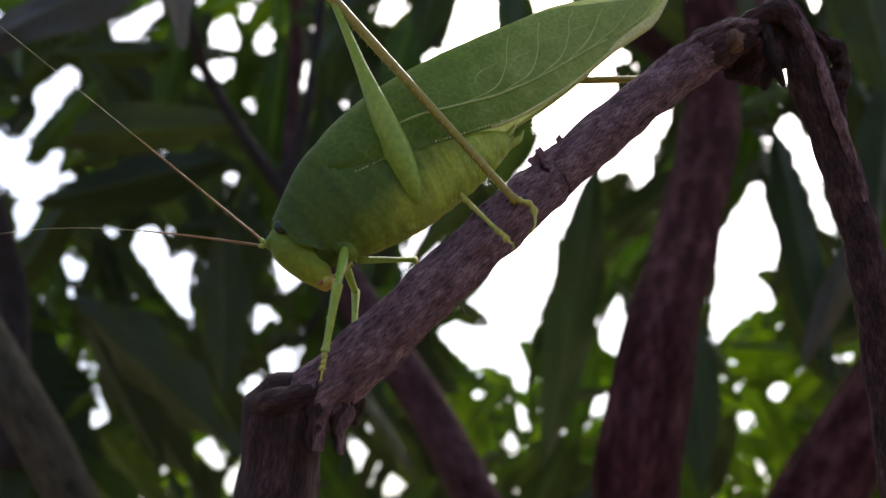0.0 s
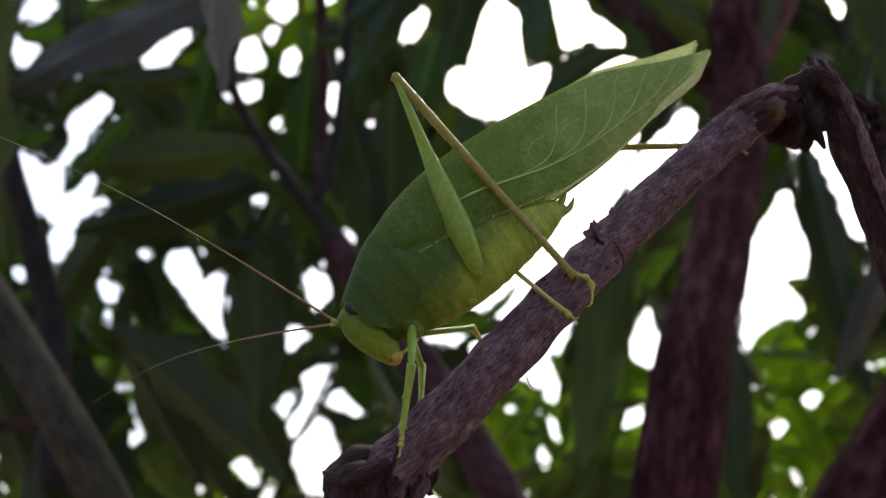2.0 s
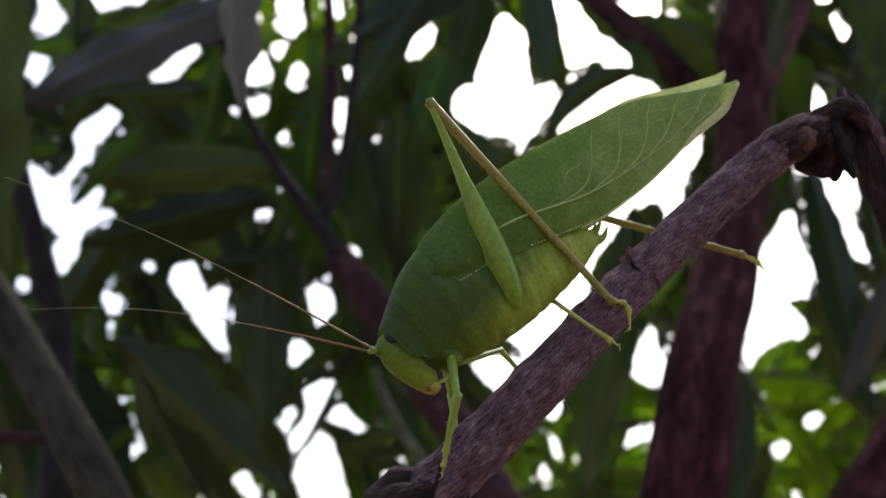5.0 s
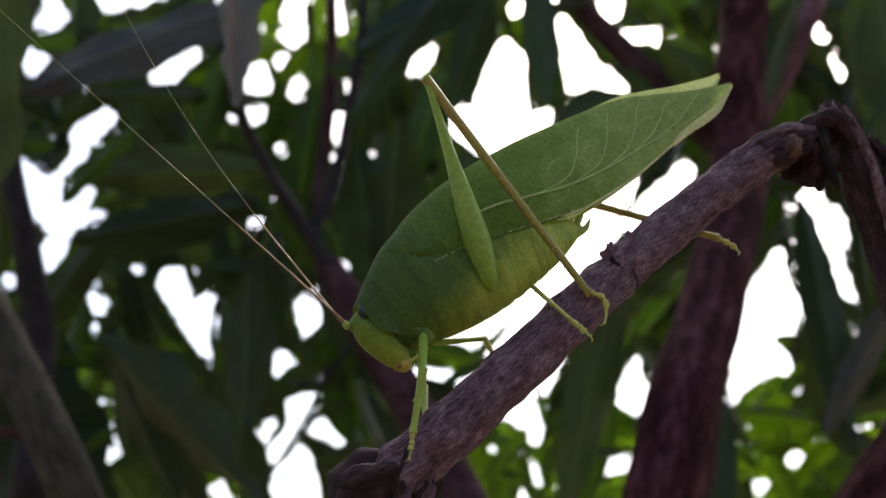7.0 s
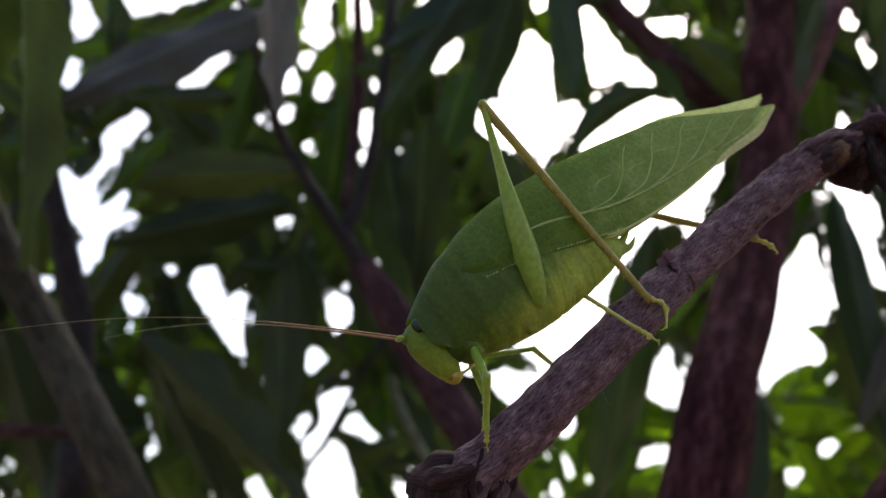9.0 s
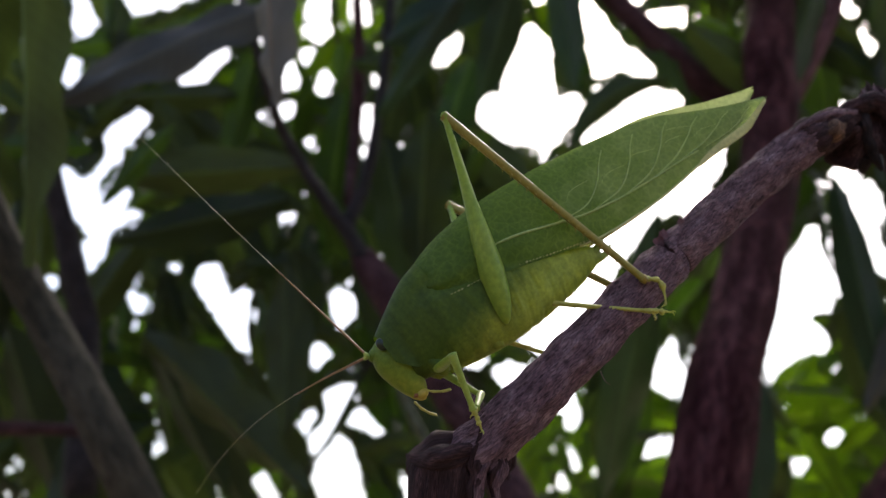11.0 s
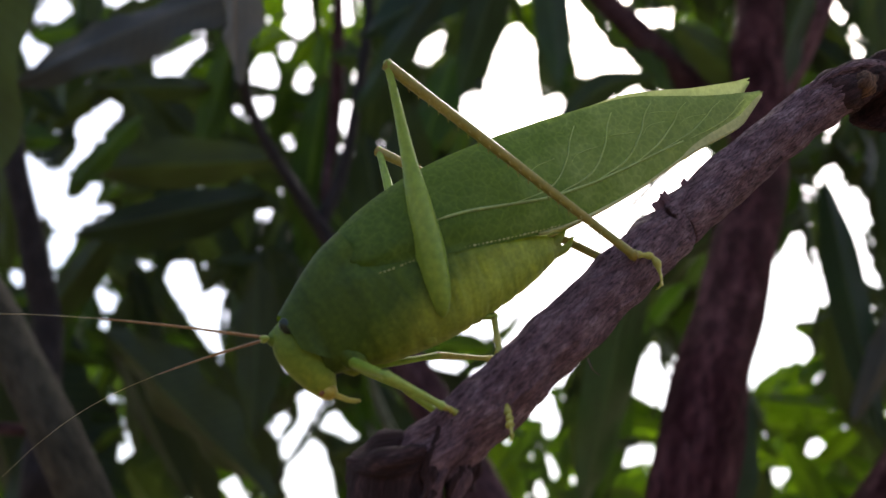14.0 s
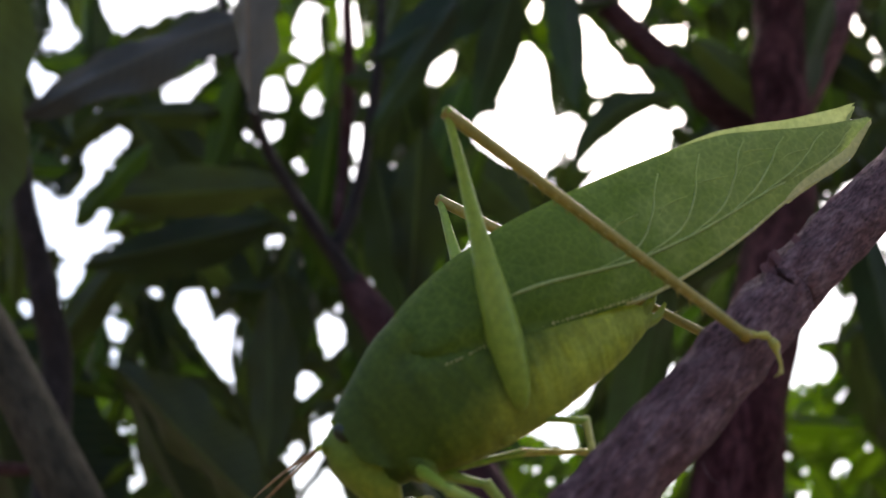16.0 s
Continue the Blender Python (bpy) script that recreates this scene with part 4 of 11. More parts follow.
leaf("y", 0.301, 1.678, 1.828, 0.255, 1.714, 1.760, 0.024, 30)
leaf("y", -0.310, 1.420, 2.614, -0.342, 1.459, 2.562, 0.020, -15)
leaf("y", 0.714, 1.820, 1.890, 0.660, 1.801, 1.850, 0.012, 23)
leaf("m", 0.399, 0.933, 2.132, 0.385, 1.019, 2.022, 0.031, 10)
leaf("d", -0.055, 1.013, 1.698, 0.013, 1.026, 1.623, 0.034, -24)
leaf("d", 0.096, 0.817, 2.338, 0.089, 0.878, 2.250, 0.034, -23)
leaf("y", -0.337, 1.002, 2.294, -0.286, 1.033, 2.284, 0.015, -1)
leaf("d", 0.129, 1.019, 1.657, 0.048, 1.066, 1.603, 0.023, -6)
leaf("m", -0.436, 0.994, 2.009, -0.392, 1.018, 1.911, 0.028, 13)
leaf("m", -0.422, 0.651, 2.008, -0.330, 0.656, 2.029, 0.029, -19)
leaf("m", 0.275, 1.043, 1.943, 0.206, 1.063, 1.865, 0.033, -27)
leaf("y", -0.324, 1.098, 2.448, -0.330, 1.138, 2.390, 0.026, 12)
leaf("y", 0.600, 1.768, 1.701, 0.658, 1.755, 1.683, 0.016, -7)
leaf("y", -0.222, 1.139, 2.596, -0.216, 1.137, 2.502, 0.023, 6)
leaf("y", 0.151, 1.338, 1.835, 0.127, 1.368, 1.780, 0.014, -10)
leaf("y", 0.611, 1.834, 1.830, 0.659, 1.825, 1.790, 0.020, 11)
leaf("d", -0.378, 0.639, 2.075, -0.364, 0.656, 1.965, 0.027, 25)
leaf("y", -0.380, 1.100, 2.463, -0.313, 1.138, 2.436, 0.030, 28)
leaf("y", 0.382, 1.827, 1.866, 0.303, 1.901, 1.839, 0.023, 14)
leaf("d", 0.255, 1.045, 1.808, 0.304, 1.031, 1.755, 0.018, -10)
leaf("m", -0.014, 0.674, 1.933, -0.038, 0.711, 1.879, 0.018, 24)
leaf("d", -0.185, 0.878, 2.169, -0.180, 0.936, 2.105, 0.025, 14)
leaf("d", -0.425, 1.057, 1.898, -0.487, 1.107, 1.864, 0.018, 18)
leaf("m", 0.131, 0.621, 2.009, 0.158, 0.618, 1.925, 0.019, -1)
leaf("d", -0.192, 0.775, 1.888, -0.182, 0.755, 1.806, 0.019, -25)
leaf("y", 0.625, 1.673, 1.871, 0.655, 1.707, 1.842, 0.013, 26)
leaf("d", 0.236, 0.849, 2.302, 0.179, 0.883, 2.236, 0.023, 0)
leaf("d", -0.387, 0.760, 2.045, -0.459, 0.783, 1.981, 0.023, -9)
leaf("d", -0.083, 0.880, 2.127, -0.116, 0.909, 2.075, 0.018, -29)
leaf("d", 0.133, 0.722, 2.091, 0.219, 0.735, 2.054, 0.021, -7)
leaf("m", 0.300, 0.979, 1.990, 0.307, 1.026, 1.923, 0.023, -24)
leaf("y", 0.143, 1.247, 1.845, 0.132, 1.279, 1.805, 0.017, 8)
leaf("m", 0.084, 0.789, 2.159, 0.093, 0.816, 2.064, 0.026, 3)
leaf("d", -0.557, 0.823, 2.234, -0.542, 0.823, 2.162, 0.022, -25)
leaf("d", -0.198, 0.942, 2.131, -0.252, 0.914, 2.072, 0.019, -1)
leaf("m", -0.533, 0.977, 1.922, -0.537, 1.040, 1.869, 0.019, -10)
leaf("d", -0.039, 0.800, 1.665, -0.106, 0.785, 1.643, 0.017, -15)
leaf("d", 0.027, 1.182, 1.657, 0.072, 1.218, 1.600, 0.018, 5)
leaf("m", -0.332, 0.876, 2.273, -0.413, 0.899, 2.242, 0.019, -17)
leaf("y", -0.290, 1.220, 2.558, -0.272, 1.199, 2.477, 0.015, 1)
leaf("d", -0.313, 0.872, 2.114, -0.379, 0.862, 2.099, 0.019, -21)
leaf("d", -0.524, 0.851, 1.725, -0.538, 0.893, 1.657, 0.024, -29)
leaf("m", -0.480, 0.999, 1.861, -0.444, 0.931, 1.769, 0.018, -24)
leaf("d", 0.269, 0.892, 2.099, 0.215, 0.931, 2.077, 0.025, -28)
leaf("d", -0.362, 0.768, 1.847, -0.277, 0.755, 1.850, 0.025, -9)
leaf("y", 0.150, 1.501, 1.747, 0.140, 1.559, 1.708, 0.013, -21)
leaf("d", 0.010, 0.853, 2.181, -0.023, 0.901, 2.118, 0.023, -12)
leaf("d", 0.239, 1.002, 2.005, 0.208, 1.060, 1.964, 0.018, -28)
leaf("y", 0.747, 1.387, 1.755, 0.699, 1.400, 1.718, 0.017, 8)
leaf("y", 0.282, 1.206, 1.801, 0.271, 1.186, 1.750, 0.012, 7)
leaf("d", -0.032, 0.831, 1.751, 0.018, 0.866, 1.712, 0.021, 25)
leaf("y", -0.401, 1.840, 1.777, -0.440, 1.828, 1.758, 0.014, 27)
leaf("y", -0.409, 1.875, 1.786, -0.443, 1.938, 1.754, 0.013, 17)
leaf("d", -0.066, 1.153, 1.680, -0.102, 1.191, 1.613, 0.019, 14)
leaf("y", 0.452, 1.207, 1.631, 0.483, 1.161, 1.611, 0.015, 14)
leaf("d", -0.069, 0.954, 2.005, -0.031, 1.001, 1.985, 0.016, 4)
leaf("d", -0.189, 0.956, 2.050, -0.164, 0.979, 1.973, 0.021, 3)
leaf("d", 0.476, 0.882, 1.942, 0.457, 0.898, 1.875, 0.022, 10)
leaf("d", 0.247, 0.813, 2.070, 0.200, 0.795, 1.966, 0.022, -9)
leaf("d", -0.233, 0.837, 1.815, -0.146, 0.830, 1.767, 0.023, -10)
leaf("y", 0.507, 1.579, 1.708, 0.544, 1.565, 1.675, 0.013, 17)
leaf("y", 0.153, 1.612, 1.765, 0.138, 1.653, 1.709, 0.016, 2)
leaf("y", 0.688, 1.617, 1.915, 0.706, 1.649, 1.879, 0.016, -28)
leaf("y", 0.344, 1.140, 2.452, 0.377, 1.098, 2.395, 0.016, -26)
leaf("m", 0.373, 0.890, 2.037, 0.363, 0.974, 1.967, 0.026, 21)
leaf("y", 0.697, 1.930, 1.868, 0.678, 1.978, 1.822, 0.012, 2)
leaf("d", -0.665, 1.024, 1.893, -0.741, 1.109, 1.852, 0.020, 1)
leaf("y", 0.176, 1.823, 1.895, 0.180, 1.795, 1.846, 0.012, 30)
leaf("d", -0.101, 0.914, 2.211, -0.173, 0.931, 2.200, 0.021, 4)
leaf("y", 0.127, 1.779, 1.943, 0.089, 1.807, 1.921, 0.015, 1)
leaf("y", -0.421, 1.411, 2.640, -0.383, 1.429, 2.615, 0.014, -28)
leaf("d", -0.111, 0.858, 2.305, -0.134, 0.885, 2.217, 0.027, 20)
leaf("d", -0.288, 0.974, 1.841, -0.283, 1.010, 1.761, 0.024, -13)
leaf("d", 0.475, 0.967, 1.900, 0.390, 0.961, 1.860, 0.020, 17)
leaf("m", -0.425, 0.899, 1.850, -0.419, 0.901, 1.774, 0.019, -1)
leaf("y", 0.659, 1.930, 1.849, 0.634, 1.925, 1.888, 0.015, -16)
leaf("m", -0.089, 1.120, 1.787, -0.061, 1.173, 1.734, 0.016, 14)
leaf("m", 0.092, 0.664, 2.096, 0.146, 0.685, 2.057, 0.016, 12)
leaf("y", 0.475, 1.850, 1.994, 0.429, 1.866, 1.963, 0.014, 11)
leaf("y", -0.292, 0.928, 2.338, -0.257, 0.907, 2.282, 0.010, -6)
leaf("y", -0.408, 1.485, 2.639, -0.465, 1.474, 2.613, 0.019, 20)
leaf("d", -0.577, 0.950, 2.112, -0.509, 0.929, 2.024, 0.022, -14)
leaf("m", 0.130, 0.766, 2.148, 0.180, 0.788, 2.103, 0.017, -13)
leaf("m", -0.150, 0.914, 1.762, -0.116, 0.947, 1.706, 0.025, -15)
leaf("d", -0.131, 0.944, 1.878, -0.100, 1.006, 1.832, 0.022, 15)
leaf("y", 0.574, 1.746, 1.718, 0.523, 1.732, 1.696, 0.015, 8)
leaf("y", 0.694, 1.891, 1.961, 0.639, 1.882, 1.917, 0.015, 13)
leaf("m", -0.388, 0.780, 1.863, -0.421, 0.817, 1.810, 0.017, -19)
leaf("y", 0.081, 1.659, 1.926, 0.119, 1.687, 1.878, 0.021, 29)
leaf("d", -0.158, 0.956, 1.714, -0.141, 1.032, 1.674, 0.020, -1)
leaf("m", -0.309, 0.903, 2.087, -0.251, 0.909, 2.043, 0.025, -22)
leaf("y", 0.709, 1.764, 1.892, 0.680, 1.778, 1.849, 0.011, 19)
leaf("y", 0.672, 1.803, 1.907, 0.688, 1.778, 1.871, 0.013, -27)
leaf("d", 0.099, 0.598, 2.033, 0.042, 0.586, 2.014, 0.013, 17)
leaf("d", -0.316, 0.735, 1.792, -0.340, 0.770, 1.730, 0.015, -5)
leaf("d", -0.302, 1.027, 1.706, -0.328, 1.051, 1.645, 0.017, -3)
leaf("y", 0.543, 1.584, 1.932, 0.569, 1.593, 1.905, 0.013, -19)
leaf("d", 0.247, 0.722, 1.996, 0.231, 0.767, 1.956, 0.018, 23)
leaf("d", -0.071, 0.883, 1.945, -0.027, 0.916, 1.938, 0.012, -13)
leaf("y", 0.246, 0.907, 2.249, 0.285, 0.936, 2.260, 0.008, 0)
leaf("d", 0.077, 0.953, 1.575, 0.064, 0.936, 1.621, 0.016, -1)
leaf("d", -0.137, 0.630, 1.974, -0.085, 0.651, 1.989, 0.017, -2)
leaf("d", 0.239, 1.051, 1.885, 0.194, 1.056, 1.842, 0.016, 6)
leaf("d", 0.258, 0.858, 1.767, 0.255, 0.952, 1.734, 0.019, -13)
leaf("d", -0.440, 0.663, 2.149, -0.455, 0.645, 2.072, 0.016, 15)
leaf("m", -0.334, 1.005, 1.823, -0.395, 1.003, 1.832, 0.020, -14)
leaf("d", -0.071, 0.821, 2.106, -0.076, 0.893, 2.082, 0.016, -11)
leaf("d", -0.200, 0.871, 1.593, -0.262, 0.965, 1.565, 0.017, -22)
leaf("d", -0.314, 0.779, 1.824, -0.287, 0.773, 1.885, 0.020, 4)
leaf("m", 0.200, 0.714, 2.166, 0.159, 0.734, 2.118, 0.016, 11)
leaf("d", 0.232, 0.623, 2.053, 0.236, 0.665, 2.010, 0.014, -25)
leaf("y", 0.564, 1.583, 1.996, 0.592, 1.605, 2.000, 0.007, 25)
leaf("y", 0.117, 1.169, 1.773, 0.122, 1.195, 1.741, 0.014, -14)
leaf("m", -0.399, 0.774, 1.800, -0.458, 0.778, 1.788, 0.015, 1)
leaf("d", 0.586, 1.114, 1.822, 0.578, 1.149, 1.767, 0.016, -12)
leaf("m", -0.193, 0.992, 1.790, -0.246, 0.949, 1.767, 0.014, 19)
leaf("m", -0.168, 1.017, 1.881, -0.170, 1.017, 1.820, 0.020, 27)
leaf("m", -0.225, 1.064, 1.853, -0.191, 1.110, 1.837, 0.015, -10)
leaf("y", -0.237, 0.902, 2.205, -0.271, 0.919, 2.211, 0.009, -17)
leaf("m", -0.379, 0.798, 1.769, -0.346, 0.833, 1.760, 0.014, -10)
leaf("d", 0.260, 1.084, 1.744, 0.312, 1.078, 1.719, 0.017, -1)
leaf("d", 0.464, 0.927, 1.891, 0.402, 0.930, 1.872, 0.016, -22)
leaf("d", -0.035, 0.827, 2.036, 0.011, 0.804, 1.991, 0.010, 20)
leaf("d", -0.611, 0.987, 1.979, -0.677, 1.060, 1.958, 0.016, 11)
leaf("y", 0.319, 1.540, 1.811, 0.326, 1.570, 1.787, 0.008, 5)
leaf("d", 0.054, 0.907, 1.938, 0.017, 0.927, 1.885, 0.016, -6)
leaf("m", -0.193, 1.132, 1.599, -0.143, 1.155, 1.638, 0.022, 28)
leaf("d", 0.030, 0.844, 2.002, 0.074, 0.872, 1.990, 0.011, -1)
leaf("d", 0.392, 0.704, 2.063, 0.362, 0.701, 1.992, 0.016, -29)
leaf("m", -0.521, 0.919, 1.824, -0.579, 0.953, 1.803, 0.014, -19)
leaf("d", -0.177, 0.871, 2.119, -0.119, 0.882, 2.101, 0.017, -1)
leaf("d", 0.051, 0.967, 1.598, 0.037, 1.043, 1.542, 0.018, -3)
leaf("d", -0.036, 0.828, 1.582, -0.076, 0.866, 1.549, 0.014, 13)
leaf("d", 0.280, 0.627, 2.043, 0.325, 0.635, 1.995, 0.018, 29)
leaf("d", -0.237, 0.720, 2.050, -0.257, 0.738, 2.000, 0.020, 9)
leaf("y", -0.276, 0.929, 2.329, -0.265, 0.927, 2.290, 0.009, -1)
leaf("d", 0.266, 1.037, 1.697, 0.221, 1.039, 1.645, 0.016, -11)
leaf("d", -0.112, 1.093, 1.721, -0.126, 1.100, 1.678, 0.012, -30)
leaf("d", -0.156, 0.800, 1.982, -0.133, 0.797, 1.917, 0.017, -5)
leaf("d", -0.058, 1.030, 1.902, -0.055, 1.019, 1.831, 0.018, 6)
leaf("d", -0.370, 0.865, 2.119, -0.313, 0.865, 2.080, 0.017, -16)
leaf("d", -0.517, 0.983, 2.058, -0.450, 0.998, 2.021, 0.012, -26)
leaf("d", -0.496, 0.599, 2.033, -0.475, 0.613, 1.989, 0.013, 1)
leaf("m", -0.246, 0.810, 1.822, -0.227, 0.754, 1.746, 0.015, 21)
leaf("y", 0.181, 1.854, 1.890, 0.193, 1.839, 1.860, 0.008, 10)
leaf("m", 0.344, 0.754, 1.982, 0.286, 0.724, 1.939, 0.016, 28)
leaf("m", -0.457, 0.758, 1.824, -0.462, 0.789, 1.785, 0.013, -30)
leaf("d", -0.209, 0.933, 2.133, -0.248, 0.932, 2.103, 0.013, -3)
leaf("d", -0.137, 1.055, 1.708, -0.113, 1.083, 1.640, 0.021, 8)
leaf("y", -0.385, 1.658, 1.738, -0.343, 1.653, 1.734, 0.012, 8)
leaf("d", -0.240, 0.869, 1.726, -0.169, 0.824, 1.708, 0.022, 29)
leaf("d", 0.300, 0.877, 2.191, 0.355, 0.872, 2.154, 0.020, -23)
leaf("d", -0.217, 1.026, 1.781, -0.217, 1.058, 1.743, 0.014, 21)
leaf("d", 0.245, 1.178, 1.677, 0.255, 1.165, 1.616, 0.015, 11)
leaf("m", 0.410, 0.861, 2.057, 0.443, 0.877, 2.008, 0.020, 7)
leaf("d", -0.283, 0.914, 1.621, -0.247, 0.882, 1.569, 0.015, 4)
leaf("d", 0.327, 0.663, 1.940, 0.350, 0.674, 1.895, 0.014, -6)
leaf("y", -0.302, 1.252, 2.445, -0.285, 1.258, 2.400, 0.014, 15)
leaf("y", 0.343, 1.475, 1.810, 0.307, 1.453, 1.790, 0.009, 19)
leaf("d", -0.410, 0.873, 1.917, -0.433, 0.849, 1.884, 0.016, 4)
leaf("y", 0.261, 1.083, 1.796, 0.262, 1.128, 1.774, 0.009, 18)
leaf("d", 0.278, 1.054, 1.758, 0.297, 1.032, 1.709, 0.017, -11)
leaf("d", -0.494, 0.756, 1.900, -0.486, 0.755, 1.848, 0.015, 15)
leaf("m", -0.388, 0.638, 2.089, -0.374, 0.646, 2.012, 0.016, 5)
leaf("m", 0.314, 0.984, 2.053, 0.274, 0.970, 1.999, 0.017, -18)
leaf("d", 0.238, 0.940, 1.755, 0.266, 1.012, 1.722, 0.015, -28)
leaf("m", -0.093, 1.083, 1.855, -0.110, 1.132, 1.812, 0.016, 15)
leaf("d", -0.296, 0.953, 2.114, -0.344, 0.981, 2.088, 0.019, 20)
leaf("y", 0.187, 1.924, 1.800, 0.151, 1.929, 1.794, 0.012, -3)
leaf("m", -0.452, 0.754, 1.890, -0.424, 0.771, 1.852, 0.012, -2)
leaf("y", 0.310, 1.484, 1.803, 0.320, 1.510, 1.772, 0.013, 28)
leaf("y", 0.186, 1.887, 1.882, 0.205, 1.878, 1.856, 0.011, -23)
leaf("d", 0.348, 0.760, 1.832, 0.411, 0.803, 1.809, 0.012, 17)
leaf("y", 0.631, 1.914, 1.863, 0.660, 1.925, 1.842, 0.010, -16)
leaf("m", -0.150, 0.872, 2.029, -0.168, 0.923, 2.005, 0.013, 12)
leaf("m", 0.264, 0.801, 2.170, 0.295, 0.837, 2.143, 0.016, -16)
leaf("y", 0.289, 1.628, 1.881, 0.308, 1.568, 1.846, 0.013, 23)
leaf("d", -0.231, 0.710, 2.033, -0.266, 0.753, 1.975, 0.012, 2)
leaf("y", 0.145, 1.454, 1.819, 0.114, 1.417, 1.822, 0.009, -24)
leaf("d", -0.189, 0.856, 1.875, -0.183, 0.844, 1.818, 0.012, -24)
leaf("d", 0.401, 0.724, 1.982, 0.412, 0.719, 1.930, 0.014, -27)
leaf("d", 0.178, 0.818, 2.215, 0.221, 0.769, 2.159, 0.017, -5)
leaf("m", -0.570, 0.910, 1.763, -0.609, 1.003, 1.730, 0.016, 28)
leaf("d", 0.060, 0.826, 1.631, 0.007, 0.815, 1.599, 0.015, 29)
leaf("m", 0.281, 0.835, 1.916, 0.251, 0.900, 1.896, 0.021, 26)
leaf("y", -0.368, 1.240, 2.499, -0.344, 1.267, 2.504, 0.008, 23)
leaf("m", -0.256, 0.881, 2.114, -0.192, 0.896, 2.088, 0.020, 2)
leaf("d", -0.382, 0.981, 1.883, -0.356, 1.041, 1.851, 0.015, 14)
leaf("m", 0.340, 1.053, 1.857, 0.322, 1.099, 1.814, 0.018, -7)
leaf("m", 0.361, 0.648, 2.092, 0.343, 0.644, 2.020, 0.016, -9)
leaf("d", -0.009, 0.892, 1.905, 0.015, 0.914, 1.898, 0.010, 7)
leaf("m", 0.085, 0.830, 2.245, 0.107, 0.877, 2.208, 0.017, -26)
leaf("d", 0.029, 0.850, 2.240, 0.062, 0.875, 2.194, 0.013, -15)
leaf("y", 0.556, 1.767, 1.673, 0.544, 1.823, 1.672, 0.009, 5)
leaf("y", 0.283, 1.679, 1.795, 0.312, 1.683, 1.813, 0.011, -22)
leaf("d", 0.303, 1.064, 1.840, 0.285, 1.093, 1.789, 0.016, -4)
leaf("y", 0.344, 1.867, 1.840, 0.323, 1.884, 1.824, 0.008, 6)
leaf("y", -0.361, 1.344, 2.568, -0.370, 1.339, 2.531, 0.008, 28)
leaf("m", -0.175, 1.021, 1.916, -0.184, 1.084, 1.880, 0.016, 17)
leaf("d", 0.375, 0.932, 2.055, 0.421, 0.913, 2.072, 0.013, -13)
leaf("d", -0.236, 0.733, 1.989, -0.198, 0.702, 1.918, 0.013, 8)
leaf("d", 0.210, 0.953, 1.978, 0.203, 0.990, 1.942, 0.011, 4)
leaf("m", -0.193, 1.080, 1.746, -0.142, 1.103, 1.714, 0.016, 11)
leaf("d", -0.405, 0.874, 2.245, -0.352, 0.885, 2.280, 0.013, 6)
leaf("m", -0.191, 0.838, 1.830, -0.169, 0.846, 1.777, 0.015, 15)
leaf("d", 0.276, 0.834, 1.940, 0.265, 0.873, 1.903, 0.016, -22)
leaf("y", -0.387, 1.283, 2.556, -0.391, 1.319, 2.537, 0.011, 26)
leaf("d", -0.190, 1.028, 1.741, -0.157, 1.113, 1.706, 0.013, -9)
leaf("y", -0.260, 1.161, 2.531, -0.255, 1.142, 2.460, 0.015, -2)
leaf("y", -0.251, 1.029, 2.424, -0.287, 1.030, 2.420, 0.009, 15)
leaf("y", -0.332, 1.327, 2.496, -0.316, 1.343, 2.477, 0.007, 19)
leaf("y", 0.181, 1.522, 1.942, 0.151, 1.532, 1.923, 0.012, -15)
leaf("m", -0.420, 0.779, 2.155, -0.431, 0.790, 2.107, 0.013, -25)
leaf("y", 0.667, 1.901, 1.782, 0.637, 1.918, 1.787, 0.012, 7)
leaf("d", -0.195, 0.929, 2.148, -0.244, 0.911, 2.111, 0.016, 6)
leaf("d", 0.498, 0.906, 1.937, 0.499, 0.965, 1.908, 0.012, 10)
leaf("y", 0.430, 1.122, 1.866, 0.413, 1.143, 1.854, 0.006, 4)
leaf("d", -0.249, 0.912, 2.079, -0.249, 0.927, 2.033, 0.014, -10)
leaf("d", 0.136, 0.832, 2.305, 0.111, 0.850, 2.246, 0.019, -3)
leaf("y", -0.241, 1.340, 2.617, -0.235, 1.326, 2.564, 0.010, 14)
leaf("y", 0.165, 1.776, 1.877, 0.179, 1.820, 1.856, 0.006, 18)
leaf("y", 0.503, 1.161, 1.652, 0.484, 1.175, 1.633, 0.007, 5)
leaf("y", 0.055, 1.725, 1.929, 0.089, 1.717, 1.933, 0.012, 11)
leaf("d", 0.078, 0.865, 2.042, 0.074, 0.913, 2.009, 0.013, 15)
leaf("d", -0.361, 0.870, 1.905, -0.312, 0.912, 1.895, 0.020, -17)
leaf("m", -0.569, 0.901, 2.130, -0.564, 0.915, 2.078, 0.015, -13)
leaf("m", 0.281, 0.777, 2.011, 0.277, 0.794, 1.966, 0.012, 21)
leaf("d", -0.011, 0.729, 2.063, -0.001, 0.717, 1.997, 0.014, 26)
leaf("d", 0.444, 1.002, 2.058, 0.449, 1.063, 2.039, 0.013, 28)
leaf("y", -0.291, 1.446, 2.662, -0.267, 1.440, 2.658, 0.006, -10)
leaf("y", 0.109, 1.676, 1.788, 0.103, 1.650, 1.746, 0.010, -3)
leaf("y", 0.636, 1.690, 2.021, 0.590, 1.665, 2.004, 0.009, 17)
leaf("y", 0.647, 1.707, 1.992, 0.675, 1.757, 1.977, 0.009, 7)
leaf("y", -0.335, 1.373, 2.742, -0.330, 1.415, 2.736, 0.009, -15)
